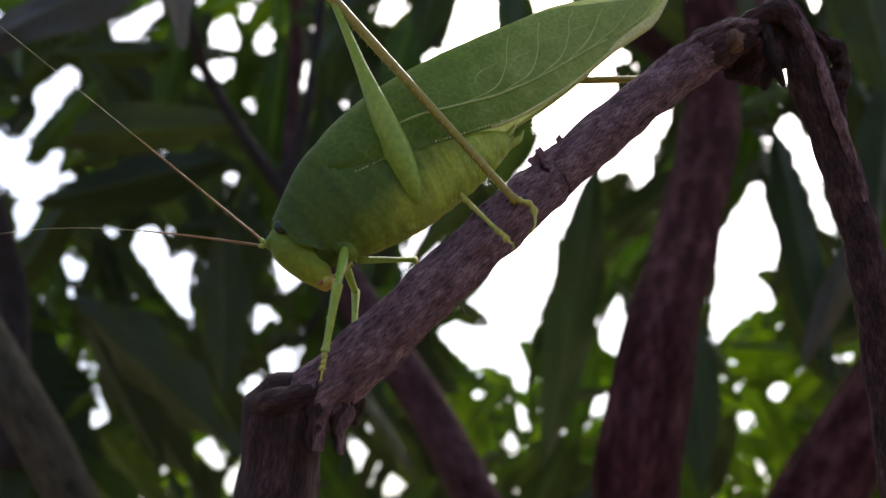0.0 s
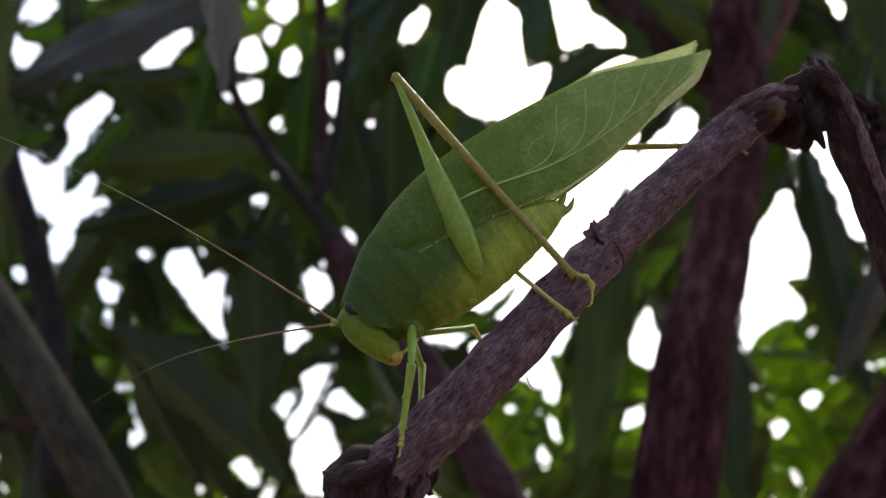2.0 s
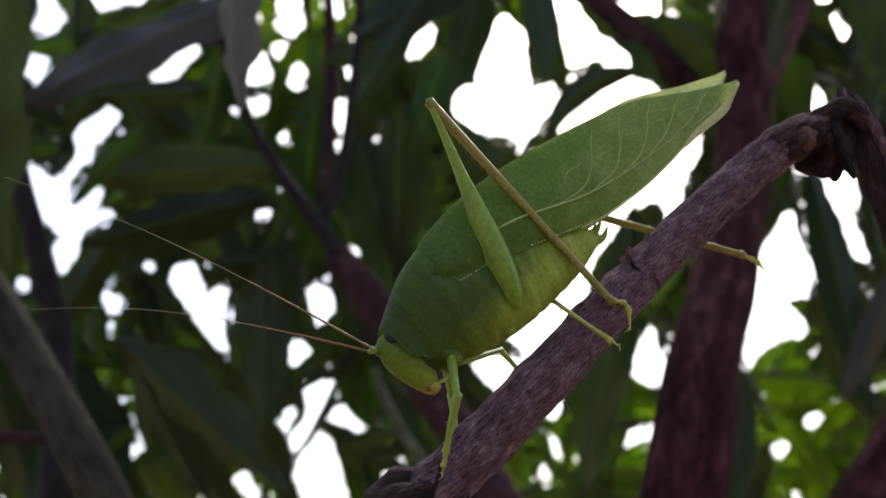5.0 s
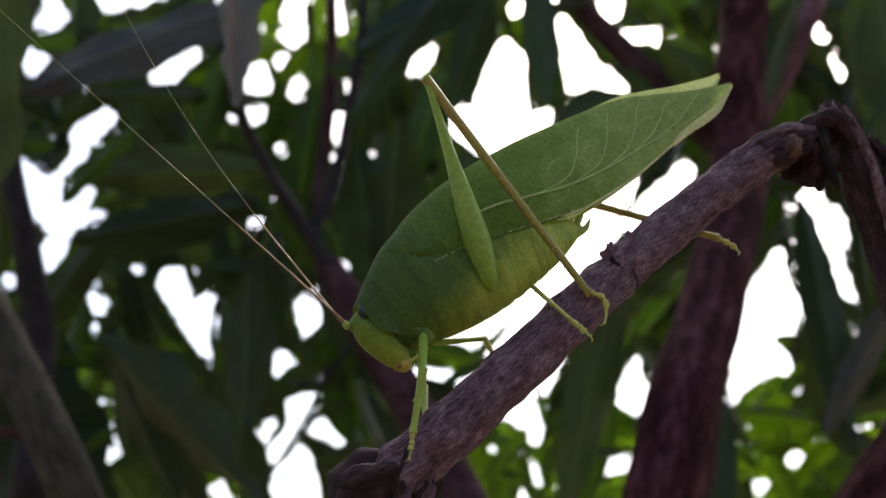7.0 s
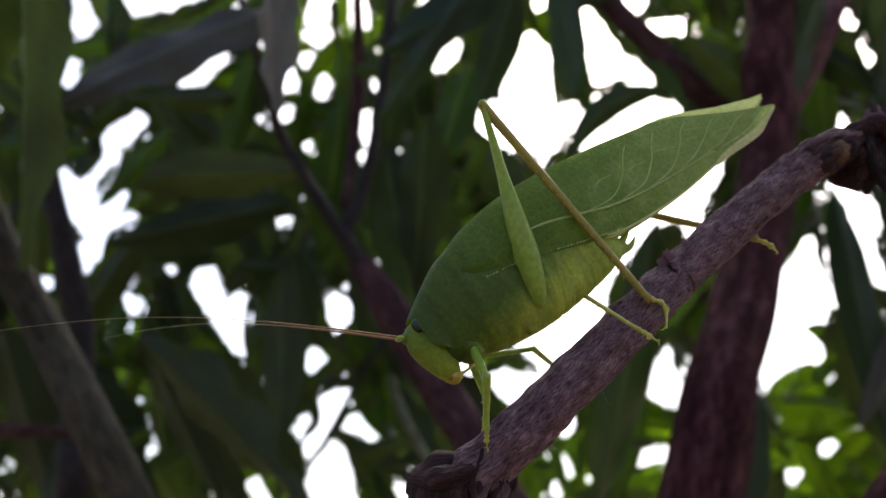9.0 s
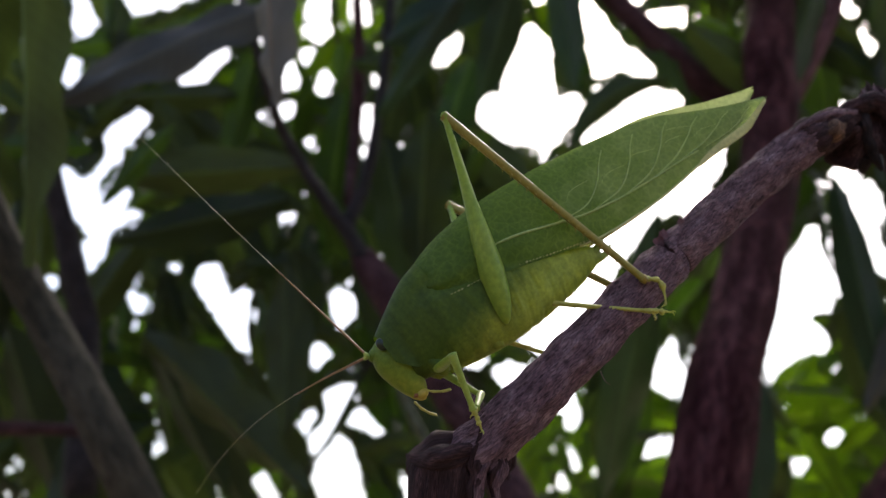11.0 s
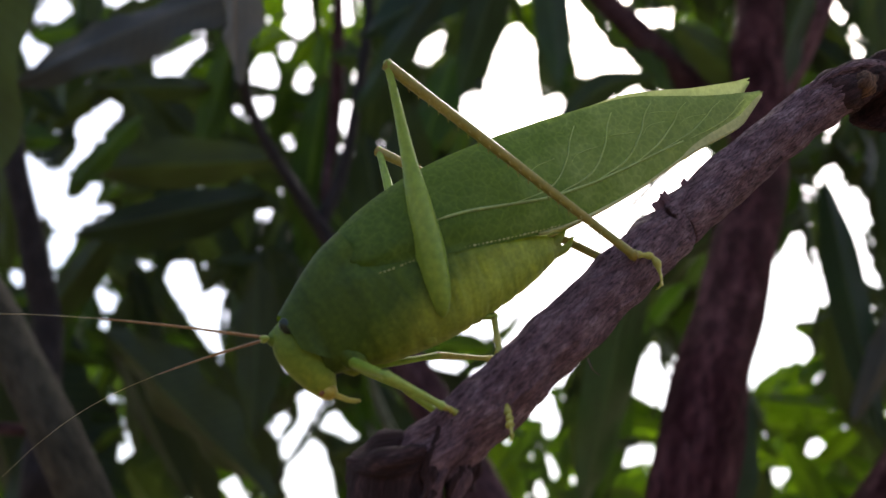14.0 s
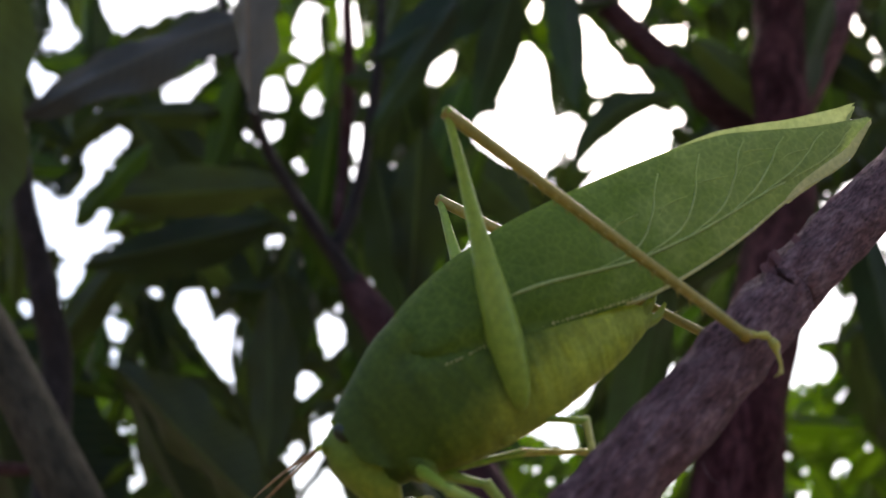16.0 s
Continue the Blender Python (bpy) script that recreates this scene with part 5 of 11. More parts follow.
leaf("d", -0.123, 1.002, 1.743, -0.104, 0.974, 1.680, 0.018, -23)
leaf("d", 0.244, 0.871, 2.223, 0.219, 0.881, 2.168, 0.015, 13)
leaf("d", -0.545, 1.000, 1.902, -0.573, 0.988, 1.867, 0.016, 5)
leaf("y", 0.386, 1.602, 1.944, 0.391, 1.589, 1.913, 0.008, 0)
leaf("d", 0.260, 0.968, 1.957, 0.206, 0.983, 1.977, 0.017, 3)
leaf("d", 0.347, 0.672, 1.931, 0.319, 0.642, 1.856, 0.014, -14)
leaf("d", -0.043, 1.153, 1.662, -0.092, 1.154, 1.649, 0.011, -1)
leaf("d", -0.554, 1.027, 1.927, -0.506, 1.030, 1.917, 0.011, 6)
leaf("m", -0.450, 1.047, 1.881, -0.410, 1.024, 1.822, 0.016, 17)
leaf("d", -0.608, 1.012, 1.944, -0.647, 1.016, 1.910, 0.015, 15)
leaf("d", -0.242, 0.950, 1.697, -0.200, 0.948, 1.669, 0.017, -24)
leaf("y", 0.464, 1.320, 1.693, 0.478, 1.371, 1.658, 0.014, 8)
leaf("y", -0.448, 1.533, 2.564, -0.408, 1.556, 2.588, 0.012, 6)
leaf("d", 0.055, 0.918, 1.967, 0.011, 0.935, 1.994, 0.015, 18)
leaf("d", -0.402, 0.608, 2.042, -0.395, 0.599, 1.975, 0.010, 17)
leaf("y", 0.654, 1.910, 1.849, 0.685, 1.929, 1.827, 0.009, -7)
leaf("d", 0.206, 0.972, 1.902, 0.206, 1.017, 1.868, 0.015, -28)
leaf("y", -0.187, 1.033, 2.387, -0.186, 1.047, 2.361, 0.008, -27)
leaf("d", -0.151, 0.807, 2.101, -0.152, 0.781, 2.022, 0.013, -12)
leaf("d", -0.160, 0.935, 2.073, -0.232, 0.965, 2.101, 0.015, -16)
leaf("d", -0.113, 0.876, 1.736, -0.161, 0.886, 1.717, 0.012, 9)
leaf("y", 0.693, 1.668, 1.930, 0.698, 1.646, 1.901, 0.009, 9)
leaf("d", -0.225, 1.041, 1.725, -0.255, 1.063, 1.690, 0.012, -24)
leaf("d", -0.245, 0.838, 2.084, -0.278, 0.789, 2.038, 0.018, -21)
leaf("m", -0.438, 0.839, 2.096, -0.402, 0.871, 2.104, 0.011, 8)
leaf("d", -0.468, 0.848, 2.049, -0.483, 0.870, 1.993, 0.013, -29)
leaf("d", 0.004, 0.830, 2.126, -0.019, 0.832, 2.072, 0.011, -4)
leaf("d", 0.195, 0.941, 1.852, 0.219, 0.954, 1.809, 0.014, 28)
leaf("d", -0.386, 0.956, 1.914, -0.378, 1.002, 1.862, 0.015, -10)
leaf("d", -0.198, 0.937, 1.778, -0.216, 0.990, 1.745, 0.016, -5)
leaf("m", 0.437, 1.008, 2.050, 0.388, 0.993, 2.012, 0.012, -14)
leaf("d", 0.385, 0.711, 1.963, 0.395, 0.697, 1.928, 0.009, 23)
leaf("m", -0.482, 0.865, 1.904, -0.494, 0.910, 1.887, 0.011, -22)
leaf("m", 0.196, 0.884, 1.892, 0.174, 0.879, 1.855, 0.008, -1)
leaf("d", -0.027, 0.796, 1.956, -0.062, 0.802, 1.971, 0.012, 11)
leaf("y", 0.611, 1.813, 1.717, 0.611, 1.844, 1.695, 0.007, -16)
leaf("m", 0.407, 0.934, 2.027, 0.435, 0.966, 2.012, 0.010, 18)
leaf("y", 0.399, 1.122, 1.847, 0.386, 1.141, 1.831, 0.005, 14)
leaf("d", -0.362, 0.936, 1.839, -0.351, 0.932, 1.803, 0.010, -26)
leaf("m", -0.147, 0.730, 1.730, -0.164, 0.723, 1.700, 0.009, -16)
leaf("d", 0.161, 1.174, 1.628, 0.187, 1.217, 1.609, 0.011, 23)
leaf("y", 0.549, 1.446, 1.806, 0.572, 1.440, 1.809, 0.008, 24)
leaf("m", 0.044, 0.909, 1.606, 0.063, 0.895, 1.585, 0.008, 2)
leaf("d", 0.470, 0.897, 2.167, 0.456, 0.886, 2.112, 0.012, 24)
leaf("y", -0.324, 1.352, 2.490, -0.362, 1.394, 2.511, 0.007, -13)
leaf("y", -0.282, 1.217, 2.517, -0.298, 1.183, 2.471, 0.007, -1)
leaf("y", 0.582, 1.717, 1.885, 0.604, 1.723, 1.886, 0.006, -19)
leaf("m", -0.373, 0.754, 1.764, -0.378, 0.768, 1.735, 0.008, -3)
leaf("m", -0.207, 0.886, 1.721, -0.219, 0.879, 1.685, 0.010, -27)
leaf("d", -0.109, 1.065, 1.799, -0.085, 1.030, 1.762, 0.008, 9)
leaf("d", -0.324, 0.655, 2.054, -0.348, 0.638, 2.021, 0.009, -18)
leaf("m", -0.182, 1.103, 1.788, -0.208, 1.147, 1.762, 0.008, -6)
leaf("d", 0.243, 0.909, 1.752, 0.237, 0.920, 1.722, 0.008, -20)
leaf("d", -0.206, 0.929, 2.173, -0.212, 0.942, 2.136, 0.012, -18)
leaf("y", 0.442, 1.217, 1.891, 0.444, 1.242, 1.877, 0.006, -7)
leaf("d", 0.096, 1.070, 1.650, 0.064, 1.081, 1.643, 0.011, 27)
leaf("d", -0.101, 0.889, 2.083, -0.117, 0.859, 2.025, 0.010, 11)
leaf("y", 0.353, 1.796, 1.914, 0.380, 1.807, 1.904, 0.010, -13)
leaf("d", -0.086, 0.920, 1.671, -0.068, 0.931, 1.644, 0.009, 6)
leaf("d", -0.178, 1.061, 1.888, -0.198, 1.051, 1.853, 0.011, -16)
leaf("d", -0.023, 0.964, 2.128, -0.033, 0.963, 2.085, 0.009, -17)
leaf("d", -0.532, 0.914, 2.100, -0.524, 0.902, 2.054, 0.009, 2)
leaf("d", 0.148, 0.647, 2.101, 0.146, 0.687, 2.092, 0.009, 27)
leaf("d", -0.095, 0.954, 1.816, -0.070, 0.954, 1.789, 0.011, 9)
leaf("d", -0.453, 1.008, 1.959, -0.435, 1.034, 1.941, 0.009, 24)
leaf("d", -0.425, 0.805, 2.046, -0.443, 0.813, 2.019, 0.008, -3)
leaf("d", -0.589, 1.035, 1.633, -0.594, 1.065, 1.604, 0.011, -27)
leaf("y", 0.660, 1.891, 1.952, 0.677, 1.874, 1.938, 0.009, 26)
leaf("y", 0.637, 1.557, 1.834, 0.627, 1.542, 1.811, 0.006, 27)
leaf("d", -0.229, 1.011, 1.920, -0.206, 1.048, 1.922, 0.008, -4)
leaf("m", -0.266, 0.854, 1.984, -0.238, 0.823, 1.935, 0.008, 5)
leaf("m", -0.338, 0.728, 1.894, -0.375, 0.749, 1.886, 0.010, 13)
leaf("m", 0.251, 0.850, 2.031, 0.218, 0.860, 2.017, 0.007, -26)
leaf("y", 0.110, 1.782, 1.954, 0.092, 1.811, 1.950, 0.008, -28)
leaf("d", 0.219, 0.808, 2.001, 0.184, 0.810, 1.958, 0.011, -6)
leaf("y", -0.321, 1.271, 2.396, -0.347, 1.278, 2.389, 0.007, -18)
leaf("d", -0.111, 0.939, 2.148, -0.117, 0.915, 2.085, 0.012, -26)
leaf("d", 0.254, 1.019, 1.752, 0.259, 1.045, 1.723, 0.009, -24)
leaf("d", -0.088, 0.796, 1.628, -0.088, 0.793, 1.596, 0.009, 23)
leaf("y", -0.251, 1.281, 2.527, -0.222, 1.253, 2.514, 0.007, -18)
leaf("d", 0.247, 0.848, 1.885, 0.240, 0.857, 1.851, 0.009, 22)
leaf("d", -0.514, 0.946, 1.950, -0.530, 0.959, 1.922, 0.011, 25)
leaf("d", 0.093, 0.911, 2.138, 0.126, 0.893, 2.141, 0.010, 7)
leaf("y", 0.523, 1.700, 1.682, 0.526, 1.725, 1.664, 0.007, -5)
leaf("m", 0.194, 0.952, 1.815, 0.154, 0.934, 1.796, 0.011, -12)
leaf("d", -0.657, 1.096, 1.745, -0.677, 1.177, 1.735, 0.010, 17)
leaf("m", 0.208, 0.821, 1.987, 0.182, 0.835, 1.965, 0.010, -11)
leaf("y", 0.630, 1.859, 1.877, 0.633, 1.852, 1.855, 0.008, -18)
leaf("d", -0.350, 1.128, 1.667, -0.342, 1.146, 1.637, 0.010, 1)
leaf("d", -0.165, 1.053, 1.687, -0.136, 1.054, 1.663, 0.008, -21)
leaf("d", -0.142, 0.819, 2.016, -0.142, 0.865, 2.007, 0.008, -1)
leaf("d", -0.068, 1.100, 1.729, -0.042, 1.130, 1.712, 0.010, -18)
leaf("m", 0.258, 0.822, 2.017, 0.271, 0.879, 2.007, 0.009, -5)
leaf("d", 0.304, 0.914, 2.119, 0.276, 0.922, 2.105, 0.008, 6)
leaf("y", 0.143, 1.661, 1.854, 0.163, 1.624, 1.825, 0.007, -8)
leaf("d", 0.210, 0.839, 2.219, 0.169, 0.841, 2.218, 0.009, -2)
leaf("m", -0.407, 1.340, 2.248, -0.390, 1.349, 2.042, 0.059, -26)
leaf("d", -0.941, 1.449, 1.768, -0.810, 1.483, 1.720, 0.041, 1)
leaf("d", -0.649, 1.552, 1.700, -0.709, 1.583, 1.594, 0.033, -12)
leaf("m", -0.001, 1.147, 2.115, -0.154, 1.182, 2.008, 0.041, 28)
leaf("d", -0.701, 1.041, 2.454, -0.783, 1.088, 2.332, 0.065, 29)
leaf("d", -0.311, 1.267, 2.163, -0.275, 1.344, 2.027, 0.052, -24)
leaf("d", 0.457, 1.158, 2.488, 0.377, 1.215, 2.339, 0.044, -26)
leaf("d", 0.023, 1.363, 2.262, 0.069, 1.415, 2.123, 0.039, 18)
leaf("d", -0.860, 1.526, 1.699, -0.759, 1.534, 1.591, 0.037, -18)
leaf("d", 0.251, 1.346, 2.041, 0.394, 1.371, 1.932, 0.056, 28)
leaf("m", -0.620, 1.129, 2.428, -0.725, 1.245, 2.318, 0.060, -24)
leaf("d", -0.745, 1.340, 1.786, -0.891, 1.355, 1.747, 0.045, 16)
leaf("d", 0.113, 1.325, 1.654, -0.030, 1.274, 1.562, 0.052, -20)
leaf("y", 0.228, 2.106, 1.991, 0.281, 2.180, 1.909, 0.026, -11)
leaf("y", 0.110, 2.268, 2.080, 0.135, 2.346, 1.971, 0.037, 9)
leaf("d", 0.443, 1.335, 2.244, 0.342, 1.389, 2.094, 0.064, -20)
leaf("m", -0.026, 1.227, 1.848, -0.070, 1.258, 1.705, 0.050, 20)
leaf("d", -0.002, 1.066, 2.582, 0.041, 1.181, 2.446, 0.048, 16)
leaf("m", 0.084, 1.199, 2.645, 0.133, 1.233, 2.523, 0.039, 21)
leaf("d", 0.074, 1.196, 2.205, 0.006, 1.290, 2.018, 0.048, -7)
leaf("y", 0.236, 2.386, 1.893, 0.338, 2.384, 1.909, 0.032, -2)
leaf("d", -0.548, 1.065, 2.368, -0.489, 1.079, 2.223, 0.041, -11)
leaf("m", -0.679, 1.243, 1.984, -0.606, 1.285, 1.814, 0.060, 17)
leaf("m", -0.697, 1.217, 1.882, -0.587, 1.276, 1.759, 0.053, -28)
leaf("y", 0.857, 1.954, 2.158, 0.753, 1.969, 2.088, 0.030, 19)
leaf("d", -0.658, 1.189, 2.470, -0.482, 1.193, 2.473, 0.042, 9)
leaf("m", 0.285, 1.149, 2.028, 0.305, 1.223, 1.910, 0.035, 27)
leaf("d", -0.039, 1.247, 1.875, 0.025, 1.362, 1.719, 0.063, -14)
leaf("d", -0.094, 1.111, 2.228, -0.226, 1.068, 2.255, 0.035, -5)
leaf("d", -0.231, 1.268, 2.448, -0.101, 1.299, 2.406, 0.048, -24)
leaf("y", 0.452, 2.386, 1.971, 0.451, 2.432, 1.894, 0.021, -2)
leaf("d", -0.106, 1.220, 2.154, -0.056, 1.283, 2.015, 0.048, 12)
leaf("d", -0.224, 1.246, 2.523, -0.083, 1.222, 2.483, 0.033, 12)
leaf("d", -0.169, 1.085, 2.196, 0.010, 1.148, 2.208, 0.062, -2)
leaf("d", 0.086, 1.315, 2.290, -0.023, 1.374, 2.195, 0.043, 7)
leaf("y", -0.404, 1.818, 3.145, -0.406, 1.852, 3.060, 0.026, -18)
leaf("d", 0.597, 1.088, 2.367, 0.622, 1.178, 2.231, 0.049, -23)
leaf("y", 0.321, 2.418, 1.968, 0.228, 2.476, 1.924, 0.025, 7)
leaf("d", -0.339, 1.239, 1.766, -0.481, 1.261, 1.677, 0.044, -12)
leaf("m", -0.211, 1.621, 1.738, -0.187, 1.695, 1.578, 0.055, 5)
leaf("y", 0.378, 2.041, 1.885, 0.441, 2.012, 1.829, 0.027, -29)
leaf("d", -0.177, 1.571, 1.761, -0.155, 1.603, 1.639, 0.030, 4)
leaf("m", -0.607, 1.313, 1.655, -0.501, 1.349, 1.535, 0.045, 30)
leaf("m", -0.413, 1.528, 1.874, -0.381, 1.603, 1.728, 0.040, -7)
leaf("d", -0.698, 0.896, 2.481, -0.594, 0.955, 2.351, 0.042, 12)
leaf("d", -0.364, 1.281, 2.014, -0.385, 1.336, 1.873, 0.039, 15)
leaf("y", -0.401, 1.881, 3.084, -0.449, 1.874, 3.014, 0.025, 10)
leaf("d", -0.760, 1.092, 2.191, -0.730, 1.190, 2.025, 0.049, 19)
leaf("d", 0.475, 1.071, 2.260, 0.396, 1.123, 2.175, 0.048, 29)
leaf("d", -0.766, 1.249, 2.325, -0.790, 1.267, 2.193, 0.039, -15)
leaf("d", 0.038, 1.150, 2.078, -0.040, 1.210, 1.986, 0.017, -18)
leaf("m", 0.676, 1.436, 2.123, 0.605, 1.481, 1.997, 0.044, 5)
leaf("d", -0.418, 1.033, 2.369, -0.339, 1.076, 2.234, 0.039, 10)
leaf("d", -0.014, 1.213, 2.493, -0.161, 1.253, 2.525, 0.037, -2)
leaf("d", -0.853, 1.404, 2.100, -0.799, 1.444, 1.964, 0.049, -26)
leaf("m", -0.828, 1.309, 2.137, -0.712, 1.377, 2.043, 0.051, -18)
leaf("y", 0.156, 2.173, 1.963, 0.154, 2.296, 1.900, 0.027, -17)
leaf("m", -0.655, 1.343, 2.007, -0.649, 1.459, 1.860, 0.042, -10)
leaf("d", 0.082, 1.005, 2.416, 0.125, 1.078, 2.240, 0.051, -4)
leaf("d", -0.405, 1.262, 2.270, -0.267, 1.267, 2.214, 0.043, -4)
leaf("y", 0.818, 2.352, 1.924, 0.812, 2.386, 1.809, 0.030, 30)
leaf("m", -0.611, 1.310, 2.056, -0.743, 1.359, 1.965, 0.054, -21)
leaf("d", -0.488, 0.986, 2.302, -0.569, 1.035, 2.168, 0.049, 26)
leaf("y", 0.273, 2.228, 2.013, 0.200, 2.268, 1.976, 0.028, 18)
leaf("y", 0.682, 1.982, 2.008, 0.574, 1.998, 1.966, 0.037, -17)
leaf("y", -0.375, 1.795, 2.933, -0.335, 1.846, 2.854, 0.034, -18)
leaf("y", -0.330, 1.507, 2.982, -0.279, 1.548, 2.848, 0.025, -24)
leaf("m", 0.310, 1.349, 1.668, 0.383, 1.371, 1.569, 0.039, -2)
leaf("m", 0.329, 1.366, 1.877, 0.458, 1.383, 1.780, 0.048, 8)
leaf("d", -0.568, 1.512, 1.643, -0.723, 1.439, 1.674, 0.059, -12)
leaf("d", 0.310, 1.207, 1.990, 0.160, 1.260, 1.874, 0.062, -27)
leaf("m", -0.276, 1.094, 2.159, -0.169, 1.095, 2.098, 0.039, -17)
leaf("m", 0.645, 1.275, 2.436, 0.680, 1.381, 2.310, 0.040, 23)
leaf("m", -0.139, 1.372, 2.120, -0.064, 1.420, 2.051, 0.037, -17)
leaf("y", -0.396, 1.554, 2.934, -0.315, 1.599, 2.948, 0.027, -6)
leaf("d", -0.439, 1.313, 2.107, -0.600, 1.331, 2.086, 0.049, 22)
leaf("d", 0.422, 1.491, 2.003, 0.403, 1.589, 1.886, 0.044, 1)
leaf("d", 0.051, 1.506, 1.722, 0.017, 1.530, 1.597, 0.036, 22)
leaf("m", 0.056, 1.287, 1.775, -0.094, 1.268, 1.696, 0.045, 20)
leaf("y", -0.554, 2.164, 1.783, -0.520, 2.218, 1.712, 0.021, -21)
leaf("d", -0.843, 1.150, 2.157, -0.678, 1.084, 2.256, 0.057, 14)
leaf("d", -0.189, 1.347, 2.003, -0.312, 1.430, 1.872, 0.045, 21)
leaf("m", -0.655, 1.563, 1.856, -0.803, 1.591, 1.739, 0.048, 3)
leaf("d", -0.164, 1.510, 1.980, -0.296, 1.566, 1.927, 0.024, 11)
leaf("y", 0.069, 2.107, 1.926, 0.057, 2.173, 1.825, 0.033, -26)
leaf("y", -0.317, 1.896, 3.014, -0.404, 1.914, 3.007, 0.028, 19)
leaf("d", -0.480, 1.062, 2.255, -0.424, 1.089, 2.122, 0.043, -10)
leaf("d", -0.362, 1.145, 2.064, -0.521, 1.200, 2.051, 0.043, 11)
leaf("d", -0.431, 1.036, 2.238, -0.286, 1.088, 2.107, 0.050, -18)
leaf("d", 0.029, 0.981, 2.336, -0.061, 1.043, 2.183, 0.046, 21)
leaf("d", 0.003, 1.133, 2.394, -0.128, 1.204, 2.298, 0.051, -13)
leaf("y", 0.197, 2.070, 1.921, 0.278, 2.104, 1.892, 0.021, 2)
leaf("m", 0.393, 1.387, 2.123, 0.245, 1.454, 2.047, 0.059, -16)
leaf("d", 0.292, 1.446, 2.001, 0.178, 1.441, 1.881, 0.047, -7)
leaf("m", -0.625, 1.237, 2.456, -0.498, 1.249, 2.474, 0.046, 25)
leaf("d", 0.423, 1.461, 2.026, 0.487, 1.541, 1.908, 0.041, 11)
leaf("y", 0.829, 2.266, 2.078, 0.751, 2.294, 2.049, 0.026, 23)
leaf("m", 0.513, 1.090, 2.517, 0.552, 1.150, 2.414, 0.043, 2)
leaf("d", -0.526, 1.025, 2.279, -0.434, 1.081, 2.186, 0.031, 16)
leaf("d", 0.231, 1.136, 2.424, 0.348, 1.182, 2.303, 0.053, 13)
leaf("d", -0.659, 1.381, 1.974, -0.575, 1.448, 1.856, 0.037, 10)
leaf("m", -0.605, 1.347, 2.119, -0.694, 1.420, 2.034, 0.044, -22)
leaf("d", -0.601, 1.405, 1.813, -0.585, 1.471, 1.676, 0.038, -24)
leaf("m", -0.577, 1.131, 2.272, -0.726, 1.161, 2.194, 0.036, -24)
leaf("m", -0.599, 1.367, 2.281, -0.657, 1.435, 2.141, 0.041, -24)
leaf("d", -0.485, 1.332, 2.205, -0.673, 1.312, 2.296, 0.054, 12)
leaf("m", -0.524, 1.114, 2.247, -0.549, 1.216, 2.100, 0.052, 13)
leaf("y", 0.217, 2.395, 1.940, 0.256, 2.400, 1.848, 0.032, 30)
leaf("y", 0.520, 2.342, 2.010, 0.516, 2.385, 1.938, 0.022, 0)
leaf("y", 0.277, 2.316, 2.126, 0.280, 2.351, 2.005, 0.038, -6)
leaf("d", -0.397, 1.237, 2.281, -0.231, 1.251, 2.315, 0.042, -19)
leaf("m", -0.567, 1.299, 1.976, -0.573, 1.402, 1.864, 0.036, -29)
leaf("d", -0.187, 1.027, 2.282, -0.260, 1.071, 2.158, 0.035, -20)
leaf("y", 0.774, 2.282, 2.071, 0.735, 2.276, 1.964, 0.027, 22)
leaf("m", 0.634, 1.120, 2.672, 0.624, 1.218, 2.544, 0.045, 28)
leaf("y", 0.755, 2.066, 1.919, 0.762, 2.099, 1.835, 0.021, 12)
leaf("d", -0.629, 1.003, 2.452, -0.591, 1.068, 2.331, 0.046, -14)
leaf("d", -0.355, 1.359, 1.806, -0.296, 1.415, 1.693, 0.041, -7)
leaf("y", 0.539, 2.152, 2.025, 0.464, 2.158, 1.957, 0.027, 0)
leaf("d", 0.006, 1.613, 1.784, 0.083, 1.697, 1.628, 0.060, -21)
leaf("d", -0.743, 1.202, 2.363, -0.802, 1.250, 2.233, 0.039, -21)
leaf("d", -0.120, 1.624, 1.694, -0.108, 1.653, 1.563, 0.040, 17)
leaf("d", -0.724, 1.075, 2.187, -0.626, 1.100, 2.036, 0.037, 11)
leaf("y", 0.819, 2.200, 2.195, 0.718, 2.224, 2.109, 0.034, 1)
leaf("y", -0.471, 1.551, 2.869, -0.460, 1.609, 2.810, 0.025, -4)
leaf("m", -0.574, 1.305, 2.266, -0.691, 1.344, 2.228, 0.038, 6)
leaf("d", 0.527, 1.108, 2.364, 0.615, 1.152, 2.253, 0.044, -5)
leaf("m", -0.099, 1.162, 1.950, -0.229, 1.165, 1.881, 0.034, 8)
leaf("m", -0.738, 1.532, 1.754, -0.649, 1.574, 1.653, 0.031, 6)
leaf("y", 0.233, 2.295, 2.000, 0.248, 2.279, 1.905, 0.024, 4)
leaf("y", 0.146, 2.143, 2.019, 0.113, 2.161, 1.965, 0.021, -2)
leaf("d", -0.772, 1.514, 1.747, -0.898, 1.519, 1.715, 0.033, -19)
leaf("m", -0.356, 1.167, 2.486, -0.485, 1.161, 2.419, 0.035, -7)
leaf("y", 0.809, 2.204, 2.206, 0.885, 2.247, 2.184, 0.022, -19)
leaf("y", 0.808, 2.275, 2.118, 0.775, 2.287, 2.046, 0.022, -17)
leaf("y", -0.462, 1.592, 2.898, -0.467, 1.665, 2.844, 0.018, -11)
leaf("m", -0.695, 1.215, 1.975, -0.638, 1.225, 1.853, 0.048, -16)
leaf("d", -0.690, 1.090, 2.097, -0.653, 1.162, 1.994, 0.045, 27)
